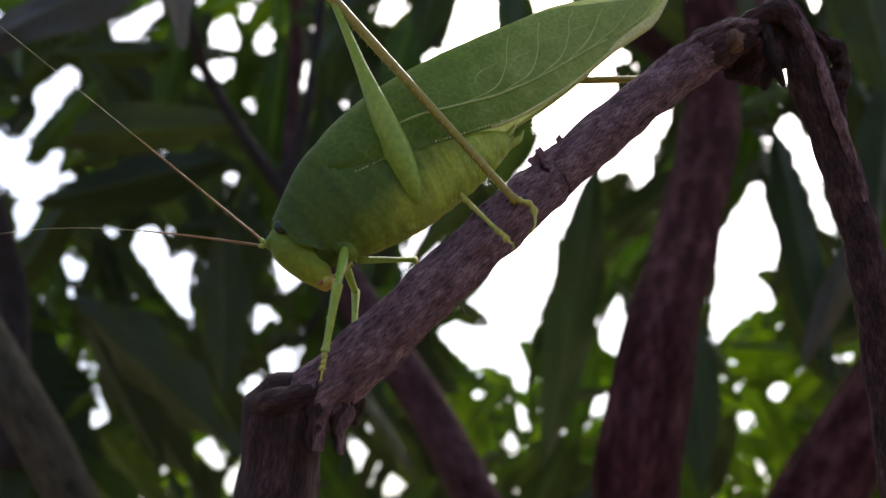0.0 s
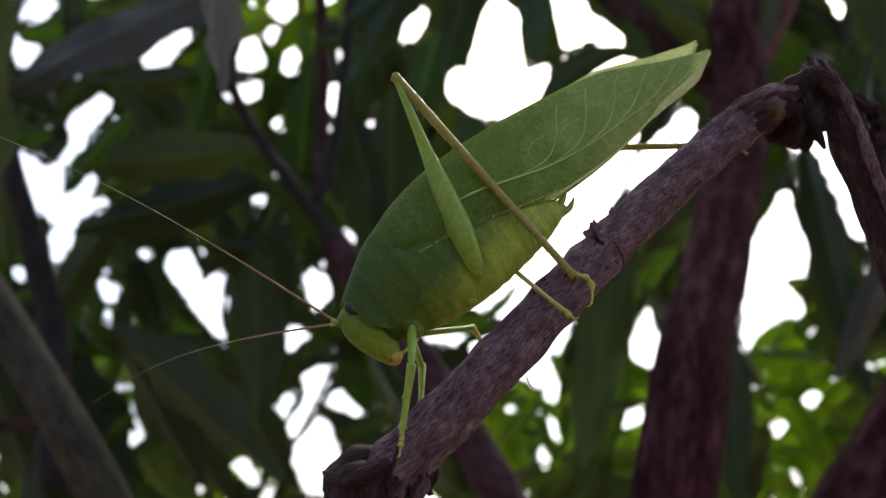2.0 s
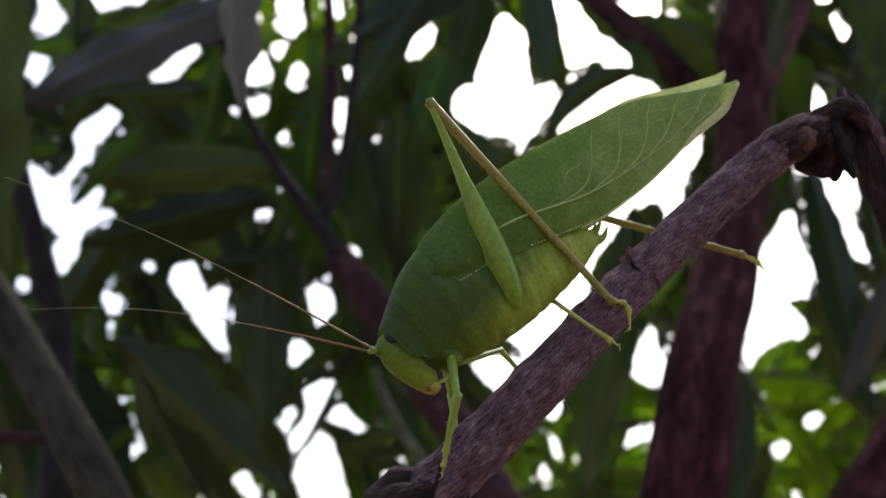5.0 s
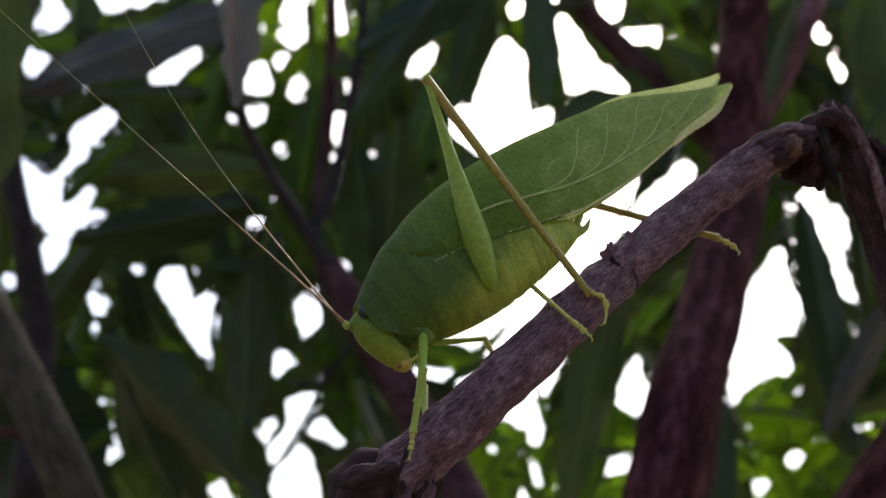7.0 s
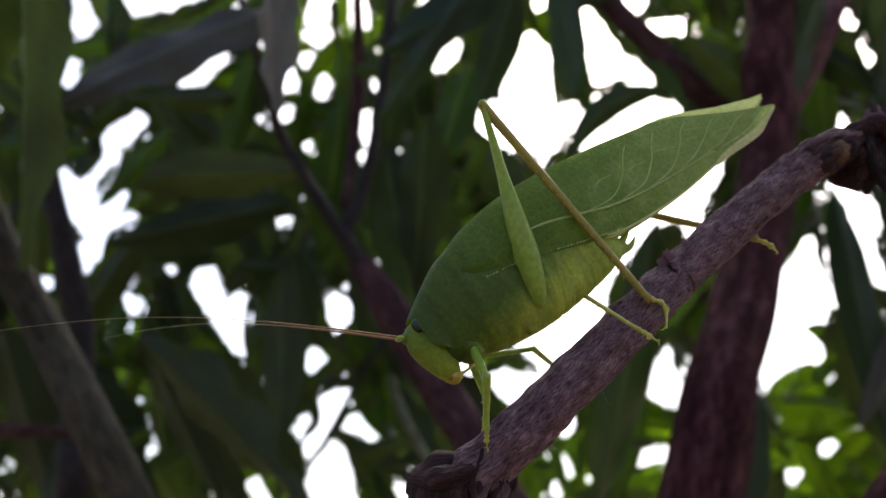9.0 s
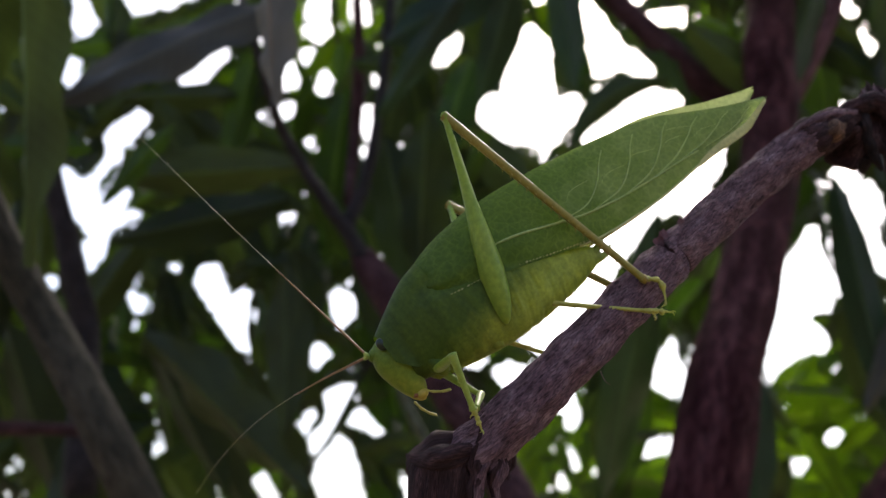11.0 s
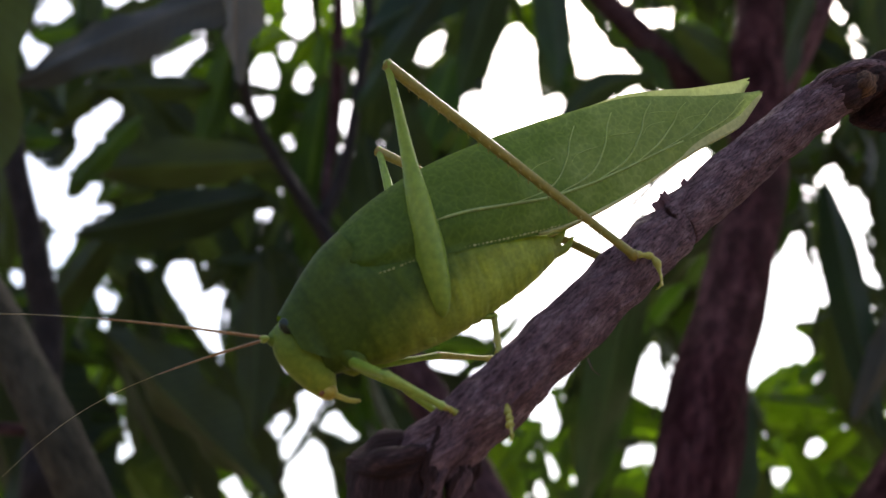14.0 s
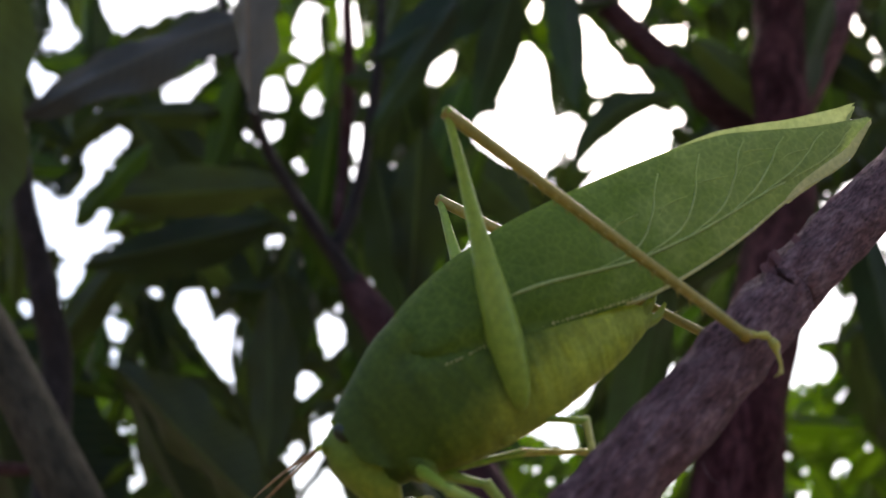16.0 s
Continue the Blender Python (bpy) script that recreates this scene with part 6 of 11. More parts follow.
leaf("d", 0.622, 1.344, 2.172, 0.511, 1.292, 2.202, 0.032, -24)
leaf("d", 0.121, 1.448, 1.709, 0.238, 1.422, 1.673, 0.044, 23)
leaf("m", -0.578, 1.402, 1.759, -0.474, 1.380, 1.699, 0.027, -6)
leaf("y", -0.512, 1.644, 2.887, -0.459, 1.649, 2.791, 0.022, 22)
leaf("y", 0.284, 2.354, 2.065, 0.219, 2.378, 2.014, 0.027, -27)
leaf("d", -0.296, 1.393, 2.118, -0.336, 1.452, 1.993, 0.049, -25)
leaf("d", -0.523, 1.434, 1.789, -0.623, 1.470, 1.687, 0.044, 29)
leaf("d", -0.154, 1.486, 1.862, -0.135, 1.522, 1.767, 0.026, -3)
leaf("y", 0.585, 2.322, 2.163, 0.555, 2.329, 2.084, 0.025, -27)
leaf("d", 0.518, 1.205, 2.303, 0.588, 1.219, 2.223, 0.029, -22)
leaf("d", -0.510, 1.325, 2.123, -0.550, 1.376, 2.044, 0.032, 22)
leaf("y", -0.574, 1.904, 2.978, -0.609, 1.939, 2.930, 0.017, 18)
leaf("d", 0.570, 1.306, 2.260, 0.476, 1.331, 2.198, 0.031, -17)
leaf("d", -0.766, 1.384, 2.151, -0.752, 1.401, 2.014, 0.032, -10)
leaf("d", 0.553, 1.269, 2.134, 0.582, 1.329, 2.052, 0.026, -28)
leaf("m", -0.523, 1.331, 1.887, -0.557, 1.351, 1.801, 0.027, 29)
leaf("d", 0.519, 0.996, 2.008, 0.511, 1.027, 1.935, 0.026, 17)
leaf("d", -0.064, 0.890, 1.646, -0.089, 0.917, 1.593, 0.017, -20)
leaf("m", 0.094, 1.096, 1.729, 0.031, 1.131, 1.650, 0.024, 24)
leaf("d", 0.120, 0.749, 2.195, 0.184, 0.818, 2.241, 0.014, 24)
leaf("d", 0.357, 0.858, 1.957, 0.317, 0.848, 1.908, 0.017, 11)
leaf("d", 0.408, 0.749, 1.997, 0.411, 0.820, 1.903, 0.037, 7)
leaf("d", 0.461, 0.774, 2.012, 0.440, 0.871, 1.891, 0.040, 15)
leaf("d", -0.152, 0.826, 1.742, -0.177, 0.840, 1.725, 0.007, 20)
leaf("m", -0.336, 0.828, 1.685, -0.376, 0.857, 1.661, 0.012, -14)
leaf("d", -0.199, 0.926, 1.614, -0.158, 0.965, 1.609, 0.014, -16)
leaf("d", -0.157, 1.032, 1.730, -0.143, 1.079, 1.706, 0.009, 13)
leaf("d", 0.013, 0.982, 1.822, -0.022, 1.036, 1.795, 0.012, 6)
leaf("d", -0.298, 0.913, 1.898, -0.332, 0.973, 1.888, 0.011, -24)
leaf("d", -0.559, 0.841, 2.216, -0.620, 0.882, 2.202, 0.017, -23)
leaf("d", 0.188, 0.807, 2.003, 0.198, 0.857, 1.992, 0.009, 14)
leaf("d", -0.315, 0.674, 2.086, -0.364, 0.711, 2.081, 0.010, 3)
leaf("d", 0.467, 0.914, 1.945, 0.480, 0.960, 1.886, 0.018, 21)
leaf("y", -0.360, 1.260, 1.716, -0.370, 1.266, 1.633, 0.028, -11)
leaf("d", -0.077, 1.029, 1.695, -0.031, 1.110, 1.619, 0.025, -25)
leaf("m", -0.382, 0.869, 1.763, -0.434, 0.947, 1.695, 0.024, 19)
leaf("m", -0.381, 0.876, 1.738, -0.392, 0.901, 1.711, 0.009, -10)
leaf("y", 0.088, 0.819, 2.205, 0.017, 0.818, 2.173, 0.021, -3)
leaf("d", 0.305, 0.883, 1.894, 0.304, 0.897, 1.862, 0.009, 19)
leaf("d", -0.150, 0.780, 2.201, -0.155, 0.824, 2.207, 0.006, -3)
leaf("d", -0.471, 0.698, 2.027, -0.440, 0.703, 1.983, 0.014, -13)
leaf("y", 0.486, 1.164, 1.794, 0.424, 1.150, 1.759, 0.018, -20)
leaf("d", 0.126, 0.824, 2.191, 0.152, 0.859, 2.181, 0.009, -14)
leaf("m", -0.418, 0.890, 1.859, -0.487, 0.963, 1.825, 0.016, 6)
leaf("d", 0.244, 0.864, 2.071, 0.201, 0.902, 2.027, 0.023, 5)
leaf("d", 0.136, 0.821, 2.169, 0.176, 0.814, 2.125, 0.017, -2)
leaf("d", -0.296, 0.908, 1.884, -0.304, 0.904, 1.860, 0.008, -2)
leaf("d", 0.335, 1.048, 1.715, 0.349, 1.132, 1.627, 0.024, 17)
leaf("d", 0.368, 0.692, 2.106, 0.372, 0.701, 2.058, 0.015, 18)
leaf("d", 0.144, 0.943, 1.814, 0.096, 0.971, 1.767, 0.023, 9)
leaf("m", -0.345, 0.845, 1.714, -0.420, 0.922, 1.716, 0.011, 14)
leaf("d", -0.432, 0.769, 1.873, -0.431, 0.796, 1.867, 0.006, 6)
leaf("d", -0.511, 0.871, 2.006, -0.490, 0.870, 1.984, 0.008, 3)
leaf("d", -0.251, 1.081, 1.639, -0.170, 1.096, 1.578, 0.035, 0)
leaf("d", -0.258, 0.948, 1.821, -0.214, 1.015, 1.751, 0.028, 22)
leaf("d", 0.058, 0.730, 2.061, 0.071, 0.730, 2.007, 0.012, 24)
leaf("d", -0.295, 0.905, 2.085, -0.245, 0.999, 1.988, 0.031, 4)
leaf("d", -0.221, 0.790, 1.894, -0.214, 0.773, 1.863, 0.007, -22)
leaf("d", -0.474, 0.974, 1.974, -0.507, 0.998, 1.973, 0.007, 9)
leaf("y", 0.555, 1.110, 1.815, 0.495, 1.107, 1.795, 0.018, -6)
leaf("m", 0.030, 1.021, 1.739, 0.107, 1.066, 1.732, 0.016, -13)
leaf("d", -0.477, 0.715, 2.086, -0.479, 0.766, 2.095, 0.008, 11)
leaf("d", 0.420, 0.918, 1.948, 0.422, 0.905, 1.906, 0.011, -1)
leaf("m", -0.254, 0.878, 2.156, -0.239, 0.911, 2.163, 0.008, -2)
leaf("y", 0.417, 1.169, 1.694, 0.433, 1.177, 1.660, 0.012, 14)
leaf("m", -0.182, 0.743, 1.961, -0.212, 0.801, 1.980, 0.005, -18)
leaf("y", 0.462, 1.207, 1.700, 0.375, 1.199, 1.690, 0.026, 24)
leaf("d", -0.444, 0.761, 1.947, -0.420, 0.749, 1.921, 0.005, 21)
leaf("m", -0.399, 0.806, 1.963, -0.402, 0.826, 1.918, 0.014, 11)
leaf("d", -0.097, 0.886, 1.659, -0.057, 0.900, 1.640, 0.012, 5)
leaf("d", 0.287, 0.794, 1.961, 0.376, 0.792, 1.980, 0.021, -23)
leaf("d", -0.412, 0.762, 2.056, -0.385, 0.815, 2.026, 0.020, 1)
leaf("d", -0.008, 0.809, 1.817, 0.026, 0.853, 1.871, 0.009, -24)
leaf("d", 0.106, 0.803, 2.207, 0.142, 0.835, 2.181, 0.013, 6)
leaf("d", -0.242, 0.744, 1.909, -0.189, 0.764, 1.886, 0.018, -1)
leaf("y", 0.522, 1.084, 1.805, 0.618, 1.168, 1.777, 0.019, 10)
leaf("d", -0.413, 1.000, 1.651, -0.321, 1.038, 1.727, 0.040, 3)
leaf("m", 0.099, 0.984, 1.650, 0.051, 0.973, 1.631, 0.015, -2)
leaf("d", -0.284, 0.901, 2.129, -0.240, 0.949, 2.137, 0.013, 17)
leaf("d", -0.020, 0.943, 1.619, -0.057, 1.004, 1.594, 0.010, 0)
leaf("m", -0.225, 0.829, 2.075, -0.242, 0.856, 2.069, 0.007, 13)
leaf("d", -0.509, 0.839, 1.991, -0.477, 0.823, 1.983, 0.007, 5)
leaf("m", -0.272, 0.765, 2.089, -0.308, 0.753, 2.053, 0.013, -10)
leaf("d", -0.484, 1.010, 1.674, -0.487, 1.078, 1.656, 0.012, -3)
leaf("m", 0.061, 0.909, 1.622, 0.047, 0.952, 1.585, 0.012, -13)
leaf("d", 0.498, 0.956, 1.936, 0.481, 0.997, 1.844, 0.024, 16)
leaf("d", -0.119, 0.655, 2.086, -0.139, 0.723, 2.106, 0.010, -9)
leaf("d", -0.108, 0.848, 1.672, -0.076, 0.886, 1.650, 0.015, -23)
leaf("d", 0.416, 0.928, 1.961, 0.453, 0.965, 1.967, 0.005, -13)
leaf("d", -0.372, 0.947, 1.879, -0.341, 0.946, 1.850, 0.008, 8)
leaf("d", -0.123, 0.792, 2.160, -0.079, 0.898, 2.032, 0.041, 0)
leaf("m", 0.042, 0.972, 1.638, 0.069, 0.963, 1.620, 0.007, -17)
leaf("d", -0.535, 0.934, 2.067, -0.531, 0.942, 2.026, 0.012, -4)
leaf("m", -0.415, 0.990, 1.737, -0.464, 1.076, 1.705, 0.011, -11)
leaf("d", 0.177, 0.818, 1.783, 0.180, 0.798, 1.757, 0.006, -5)
leaf("d", 0.152, 0.738, 2.190, 0.227, 0.764, 2.138, 0.021, 12)
leaf("d", 0.030, 0.829, 2.264, 0.089, 0.894, 2.296, 0.016, 8)
leaf("m", -0.207, 0.906, 2.164, -0.211, 0.906, 2.118, 0.010, 22)
leaf("d", 0.369, 1.093, 1.722, 0.312, 1.175, 1.564, 0.046, 5)
leaf("m", -0.420, 1.018, 1.752, -0.480, 1.087, 1.749, 0.010, -15)
leaf("m", -0.087, 0.805, 1.771, -0.027, 0.796, 1.754, 0.020, -5)
leaf("d", 0.397, 0.917, 1.745, 0.514, 0.975, 1.692, 0.040, -20)
leaf("d", -0.342, 0.956, 1.846, -0.327, 0.965, 1.829, 0.007, 13)
leaf("d", 0.342, 0.678, 2.110, 0.405, 0.755, 2.130, 0.015, -12)
leaf("m", 0.067, 0.875, 1.696, 0.049, 0.955, 1.689, 0.007, -1)
leaf("d", -0.336, 0.804, 1.932, -0.408, 0.821, 1.927, 0.021, -11)
leaf("d", -0.288, 0.779, 1.859, -0.268, 0.802, 1.825, 0.010, -23)
leaf("y", 0.465, 1.273, 1.778, 0.394, 1.328, 1.752, 0.021, 20)
leaf("d", -0.131, 0.881, 1.608, -0.156, 0.923, 1.608, 0.006, 0)
leaf("d", 0.288, 0.918, 1.771, 0.341, 0.998, 1.731, 0.016, -21)
leaf("d", -0.094, 0.843, 1.685, -0.135, 0.837, 1.669, 0.009, 0)
leaf("m", -0.474, 0.886, 1.994, -0.486, 0.907, 1.978, 0.007, 6)
leaf("d", -0.193, 0.915, 1.879, -0.180, 0.965, 1.887, 0.007, 13)
leaf("y", 0.140, 1.064, 1.779, 0.277, 1.068, 1.756, 0.033, 9)
leaf("d", 0.110, 0.785, 2.197, 0.150, 0.816, 2.146, 0.017, -23)
leaf("d", 0.072, 0.830, 2.094, 0.069, 0.844, 2.076, 0.006, 8)
leaf("d", -0.240, 1.072, 1.796, -0.263, 1.070, 1.745, 0.018, 7)
leaf("d", -0.619, 1.108, 1.683, -0.605, 1.195, 1.628, 0.019, 4)
leaf("m", -0.424, 0.908, 1.877, -0.412, 1.003, 1.847, 0.015, 15)
leaf("d", 0.394, 0.958, 2.043, 0.435, 1.034, 2.021, 0.018, -5)
leaf("d", -0.084, 0.887, 1.691, -0.142, 0.862, 1.671, 0.020, 6)
leaf("d", -0.464, 0.743, 2.080, -0.447, 0.744, 2.059, 0.005, -1)
leaf("d", -0.452, 0.652, 2.114, -0.433, 0.676, 2.059, 0.015, 16)
leaf("d", -0.276, 0.681, 2.047, -0.281, 0.741, 2.057, 0.011, 14)
leaf("d", 0.072, 0.807, 2.101, 0.064, 0.818, 2.067, 0.008, -2)
leaf("d", -0.064, 1.123, 1.699, -0.003, 1.226, 1.583, 0.032, -5)
leaf("d", -0.161, 0.987, 1.621, -0.131, 0.978, 1.601, 0.009, 25)
leaf("d", -0.613, 0.769, 2.077, -0.508, 0.801, 2.016, 0.031, 2)
leaf("d", -0.334, 0.830, 1.685, -0.370, 0.901, 1.683, 0.006, -20)
leaf("y", -0.234, 1.005, 1.726, -0.351, 1.086, 1.653, 0.028, 25)
leaf("y", 0.484, 1.308, 1.713, 0.501, 1.350, 1.676, 0.012, 13)
leaf("d", -0.533, 0.746, 2.008, -0.536, 0.754, 1.988, 0.005, 11)
leaf("d", -0.143, 0.883, 1.605, -0.118, 0.935, 1.611, 0.010, -15)
leaf("d", -0.037, 0.946, 1.970, -0.048, 0.993, 1.950, 0.009, -19)
leaf("d", 0.450, 1.012, 1.975, 0.509, 1.065, 1.954, 0.015, -22)
leaf("d", -0.089, 0.969, 1.675, -0.048, 0.994, 1.625, 0.018, -13)
leaf("d", -0.144, 0.899, 1.757, -0.207, 0.965, 1.776, 0.016, 20)
leaf("m", 0.058, 0.867, 1.669, 0.084, 0.895, 1.656, 0.007, 0)
leaf("d", -0.549, 0.907, 2.060, -0.553, 0.996, 2.057, 0.014, -23)
leaf("d", -0.525, 0.730, 2.053, -0.422, 0.749, 1.979, 0.033, -15)
leaf("d", -0.269, 0.721, 2.002, -0.393, 0.736, 2.008, 0.028, 5)
leaf("m", 0.306, 0.779, 1.885, 0.278, 0.805, 1.863, 0.010, -11)
leaf("d", -0.138, 0.827, 1.727, -0.145, 0.880, 1.719, 0.006, 17)
leaf("d", 0.177, 0.725, 2.092, 0.208, 0.765, 2.116, 0.007, 21)
leaf("d", 0.188, 0.884, 1.740, 0.190, 0.935, 1.732, 0.006, 13)
leaf("d", 0.102, 0.829, 2.122, 0.106, 0.857, 2.077, 0.018, 9)
leaf("d", 0.302, 0.948, 1.846, 0.319, 0.981, 1.821, 0.011, -8)
leaf("d", 0.136, 0.755, 2.153, 0.180, 0.824, 2.190, 0.007, -17)
leaf("d", -0.235, 0.961, 1.724, -0.221, 0.988, 1.699, 0.008, -5)
leaf("d", 0.208, 0.811, 2.157, 0.170, 0.807, 2.153, 0.008, -15)
leaf("d", -0.342, 1.027, 1.657, -0.321, 1.017, 1.638, 0.005, 14)
leaf("d", -0.290, 0.811, 2.060, -0.272, 0.865, 2.076, 0.008, 16)
leaf("m", -0.358, 0.843, 1.712, -0.380, 0.922, 1.709, 0.006, -7)
leaf("m", -0.349, 0.854, 2.134, -0.359, 0.913, 2.147, 0.008, 17)
leaf("y", -0.407, 1.349, 1.713, -0.363, 1.431, 1.691, 0.016, 11)
leaf("d", -0.300, 0.695, 2.108, -0.356, 0.734, 2.112, 0.016, -5)
leaf("d", -0.178, 0.955, 1.725, -0.172, 0.960, 1.704, 0.006, 9)
leaf("d", -0.214, 0.960, 1.674, -0.202, 0.961, 1.642, 0.012, -22)
leaf("d", 0.081, 0.867, 2.121, 0.077, 0.915, 2.125, 0.008, -8)
leaf("y", 0.466, 1.235, 1.898, 0.520, 1.308, 1.908, 0.007, 23)
leaf("m", -0.324, 0.877, 2.157, -0.375, 0.887, 2.099, 0.021, -8)
leaf("d", -0.645, 0.969, 1.799, -0.538, 1.051, 1.688, 0.052, -5)
leaf("d", -0.425, 0.958, 1.955, -0.454, 1.060, 1.912, 0.019, 25)
leaf("d", -0.599, 1.024, 1.651, -0.591, 1.080, 1.652, 0.012, -19)
leaf("m", 0.091, 1.020, 1.728, 0.073, 1.097, 1.713, 0.011, 14)
leaf("y", 0.328, 1.056, 1.792, 0.460, 1.043, 1.783, 0.030, -24)
leaf("m", -0.446, 0.919, 1.820, -0.494, 0.959, 1.816, 0.009, -9)
leaf("d", -0.274, 0.886, 1.878, -0.310, 0.923, 1.868, 0.011, 0)
leaf("d", -0.640, 1.110, 1.647, -0.573, 1.094, 1.629, 0.013, 7)
leaf("d", -0.373, 0.758, 1.897, -0.350, 0.806, 1.895, 0.011, 3)
leaf("m", -0.384, 0.941, 1.697, -0.408, 0.969, 1.687, 0.005, -12)
leaf("d", -0.234, 0.916, 1.625, -0.228, 0.927, 1.581, 0.010, 14)
leaf("m", -0.383, 0.734, 1.928, -0.392, 0.730, 1.909, 0.007, 16)
leaf("m", 0.092, 1.053, 1.799, 0.124, 1.086, 1.781, 0.009, -8)
leaf("d", -0.469, 0.720, 2.080, -0.455, 0.710, 2.046, 0.007, 23)
leaf("d", -0.089, 1.138, 1.666, -0.119, 1.199, 1.644, 0.010, -19)
leaf("y", 0.374, 0.994, 1.742, 0.353, 1.040, 1.751, 0.010, 1)
leaf("d", 0.122, 0.860, 1.686, 0.174, 0.894, 1.700, 0.014, 3)
leaf("y", 0.063, 0.930, 2.267, 0.023, 0.953, 2.274, 0.009, -12)
leaf("d", -0.322, 0.721, 2.238, -0.229, 0.750, 2.146, 0.028, 5)
leaf("d", -0.398, 0.801, 2.013, -0.432, 0.865, 2.026, 0.007, 9)
leaf("m", -0.464, 0.895, 2.023, -0.485, 0.904, 1.994, 0.011, 22)
leaf("d", 0.110, 1.008, 1.803, 0.128, 1.027, 1.735, 0.019, 11)
leaf("d", -0.256, 1.032, 1.728, -0.231, 1.059, 1.709, 0.010, -14)
leaf("d", -0.292, 0.910, 2.104, -0.295, 0.931, 2.087, 0.008, -17)
leaf("y", 0.533, 1.399, 1.665, 0.484, 1.460, 1.669, 0.020, -8)
leaf("d", 0.442, 0.774, 2.115, 0.467, 0.832, 1.965, 0.041, 17)
leaf("d", 0.374, 0.813, 1.848, 0.406, 0.853, 1.819, 0.010, 24)
leaf("d", 0.418, 0.797, 2.139, 0.467, 0.855, 2.169, 0.008, 13)
leaf("d", -0.524, 0.898, 1.643, -0.490, 0.917, 1.616, 0.015, 20)
leaf("d", -0.436, 0.901, 2.080, -0.462, 0.927, 2.057, 0.010, -24)
leaf("y", 0.334, 1.045, 1.752, 0.382, 1.087, 1.723, 0.014, -5)
leaf("d", 0.369, 0.746, 2.111, 0.424, 0.810, 2.161, 0.005, 20)
leaf("d", -0.364, 0.891, 1.877, -0.376, 0.898, 1.858, 0.007, -11)
leaf("d", -0.163, 0.902, 1.712, -0.182, 0.957, 1.705, 0.006, -5)
leaf("y", 0.436, 1.146, 1.862, 0.405, 1.134, 1.848, 0.007, 21)
leaf("m", 0.103, 0.968, 1.723, 0.103, 0.976, 1.674, 0.013, -21)
leaf("m", -0.485, 0.902, 2.000, -0.465, 0.902, 1.978, 0.007, 15)
leaf("m", -0.396, 0.948, 1.735, -0.429, 1.024, 1.729, 0.007, -24)
leaf("m", 0.065, 0.880, 1.659, 0.090, 0.941, 1.661, 0.006, -11)
leaf("d", -0.208, 0.963, 1.648, -0.238, 1.022, 1.611, 0.013, 5)
leaf("d", -0.370, 0.745, 1.970, -0.411, 0.803, 1.989, 0.007, -7)
leaf("d", 0.375, 0.707, 2.108, 0.378, 0.742, 2.098, 0.007, -12)
leaf("d", -0.429, 0.908, 1.665, -0.470, 1.042, 1.561, 0.025, 19)
leaf("d", 0.502, 0.923, 1.688, 0.502, 0.971, 1.608, 0.028, 15)
leaf("d", 0.076, 0.670, 2.117, 0.087, 0.693, 2.113, 0.005, 12)
leaf("d", -0.031, 0.951, 1.598, -0.078, 0.951, 1.594, 0.015, 20)
leaf("d", -0.505, 0.817, 1.890, -0.508, 0.830, 1.844, 0.014, -12)
leaf("d", 0.191, 0.793, 1.977, 0.172, 0.796, 1.947, 0.010, 23)
leaf("d", 0.034, 1.011, 1.860, 0.017, 1.081, 1.864, 0.006, 24)
leaf("m", 0.061, 0.910, 1.703, 0.081, 0.945, 1.666, 0.011, -5)
leaf("d", -0.249, 0.918, 1.623, -0.226, 0.909, 1.615, 0.005, -19)
leaf("d", -0.337, 0.740, 2.077, -0.365, 0.780, 2.070, 0.008, -14)
leaf("d", 0.331, 0.849, 1.811, 0.346, 0.855, 1.798, 0.007, -2)
leaf("d", -0.153, 0.914, 1.698, -0.075, 0.945, 1.660, 0.026, -13)
leaf("d", -0.533, 0.814, 2.151, -0.496, 0.877, 2.144, 0.018, -16)
leaf("d", -0.008, 0.828, 2.099, -0.009, 0.847, 2.084, 0.007, -2)
leaf("d", 0.025, 0.727, 2.114, 0.017, 0.803, 2.134, 0.010, -17)
leaf("d", -0.272, 0.951, 1.643, -0.252, 1.023, 1.616, 0.012, -8)
leaf("d", -0.034, 0.759, 2.000, -0.015, 0.759, 1.988, 0.005, -4)
leaf("d", -0.458, 0.875, 2.174, -0.454, 0.911, 2.132, 0.016, 19)
leaf("d", -0.225, 0.855, 1.924, -0.254, 0.878, 1.888, 0.016, -4)
leaf("d", 0.136, 0.719, 2.063, 0.174, 0.724, 2.035, 0.011, -21)
leaf("d", -0.193, 0.886, 1.672, -0.212, 0.969, 1.654, 0.010, -8)
leaf("d", -0.443, 0.670, 2.137, -0.437, 0.706, 2.111, 0.014, 18)
leaf("y", 0.427, 1.065, 1.757, 0.377, 1.082, 1.750, 0.013, 23)
leaf("y", 0.158, 0.984, 1.785, 0.216, 1.060, 1.776, 0.012, 23)
leaf("d", -0.212, 0.935, 1.618, -0.232, 0.999, 1.594, 0.009, -11)
leaf("d", 0.274, 0.762, 2.168, 0.282, 0.846, 2.173, 0.016, -23)
leaf("y", -0.354, 1.298, 1.676, -0.444, 1.330, 1.644, 0.019, -12)
leaf("d", -0.226, 1.063, 1.659, -0.217, 1.118, 1.634, 0.008, 4)
leaf("y", 0.082, 0.851, 2.206, 0.045, 0.865, 2.205, 0.011, -15)
leaf("y", 0.530, 1.215, 1.945, 0.512, 1.322, 1.895, 0.028, -24)
leaf("d", 0.107, 0.839, 1.778, 0.100, 0.886, 1.774, 0.005, -8)
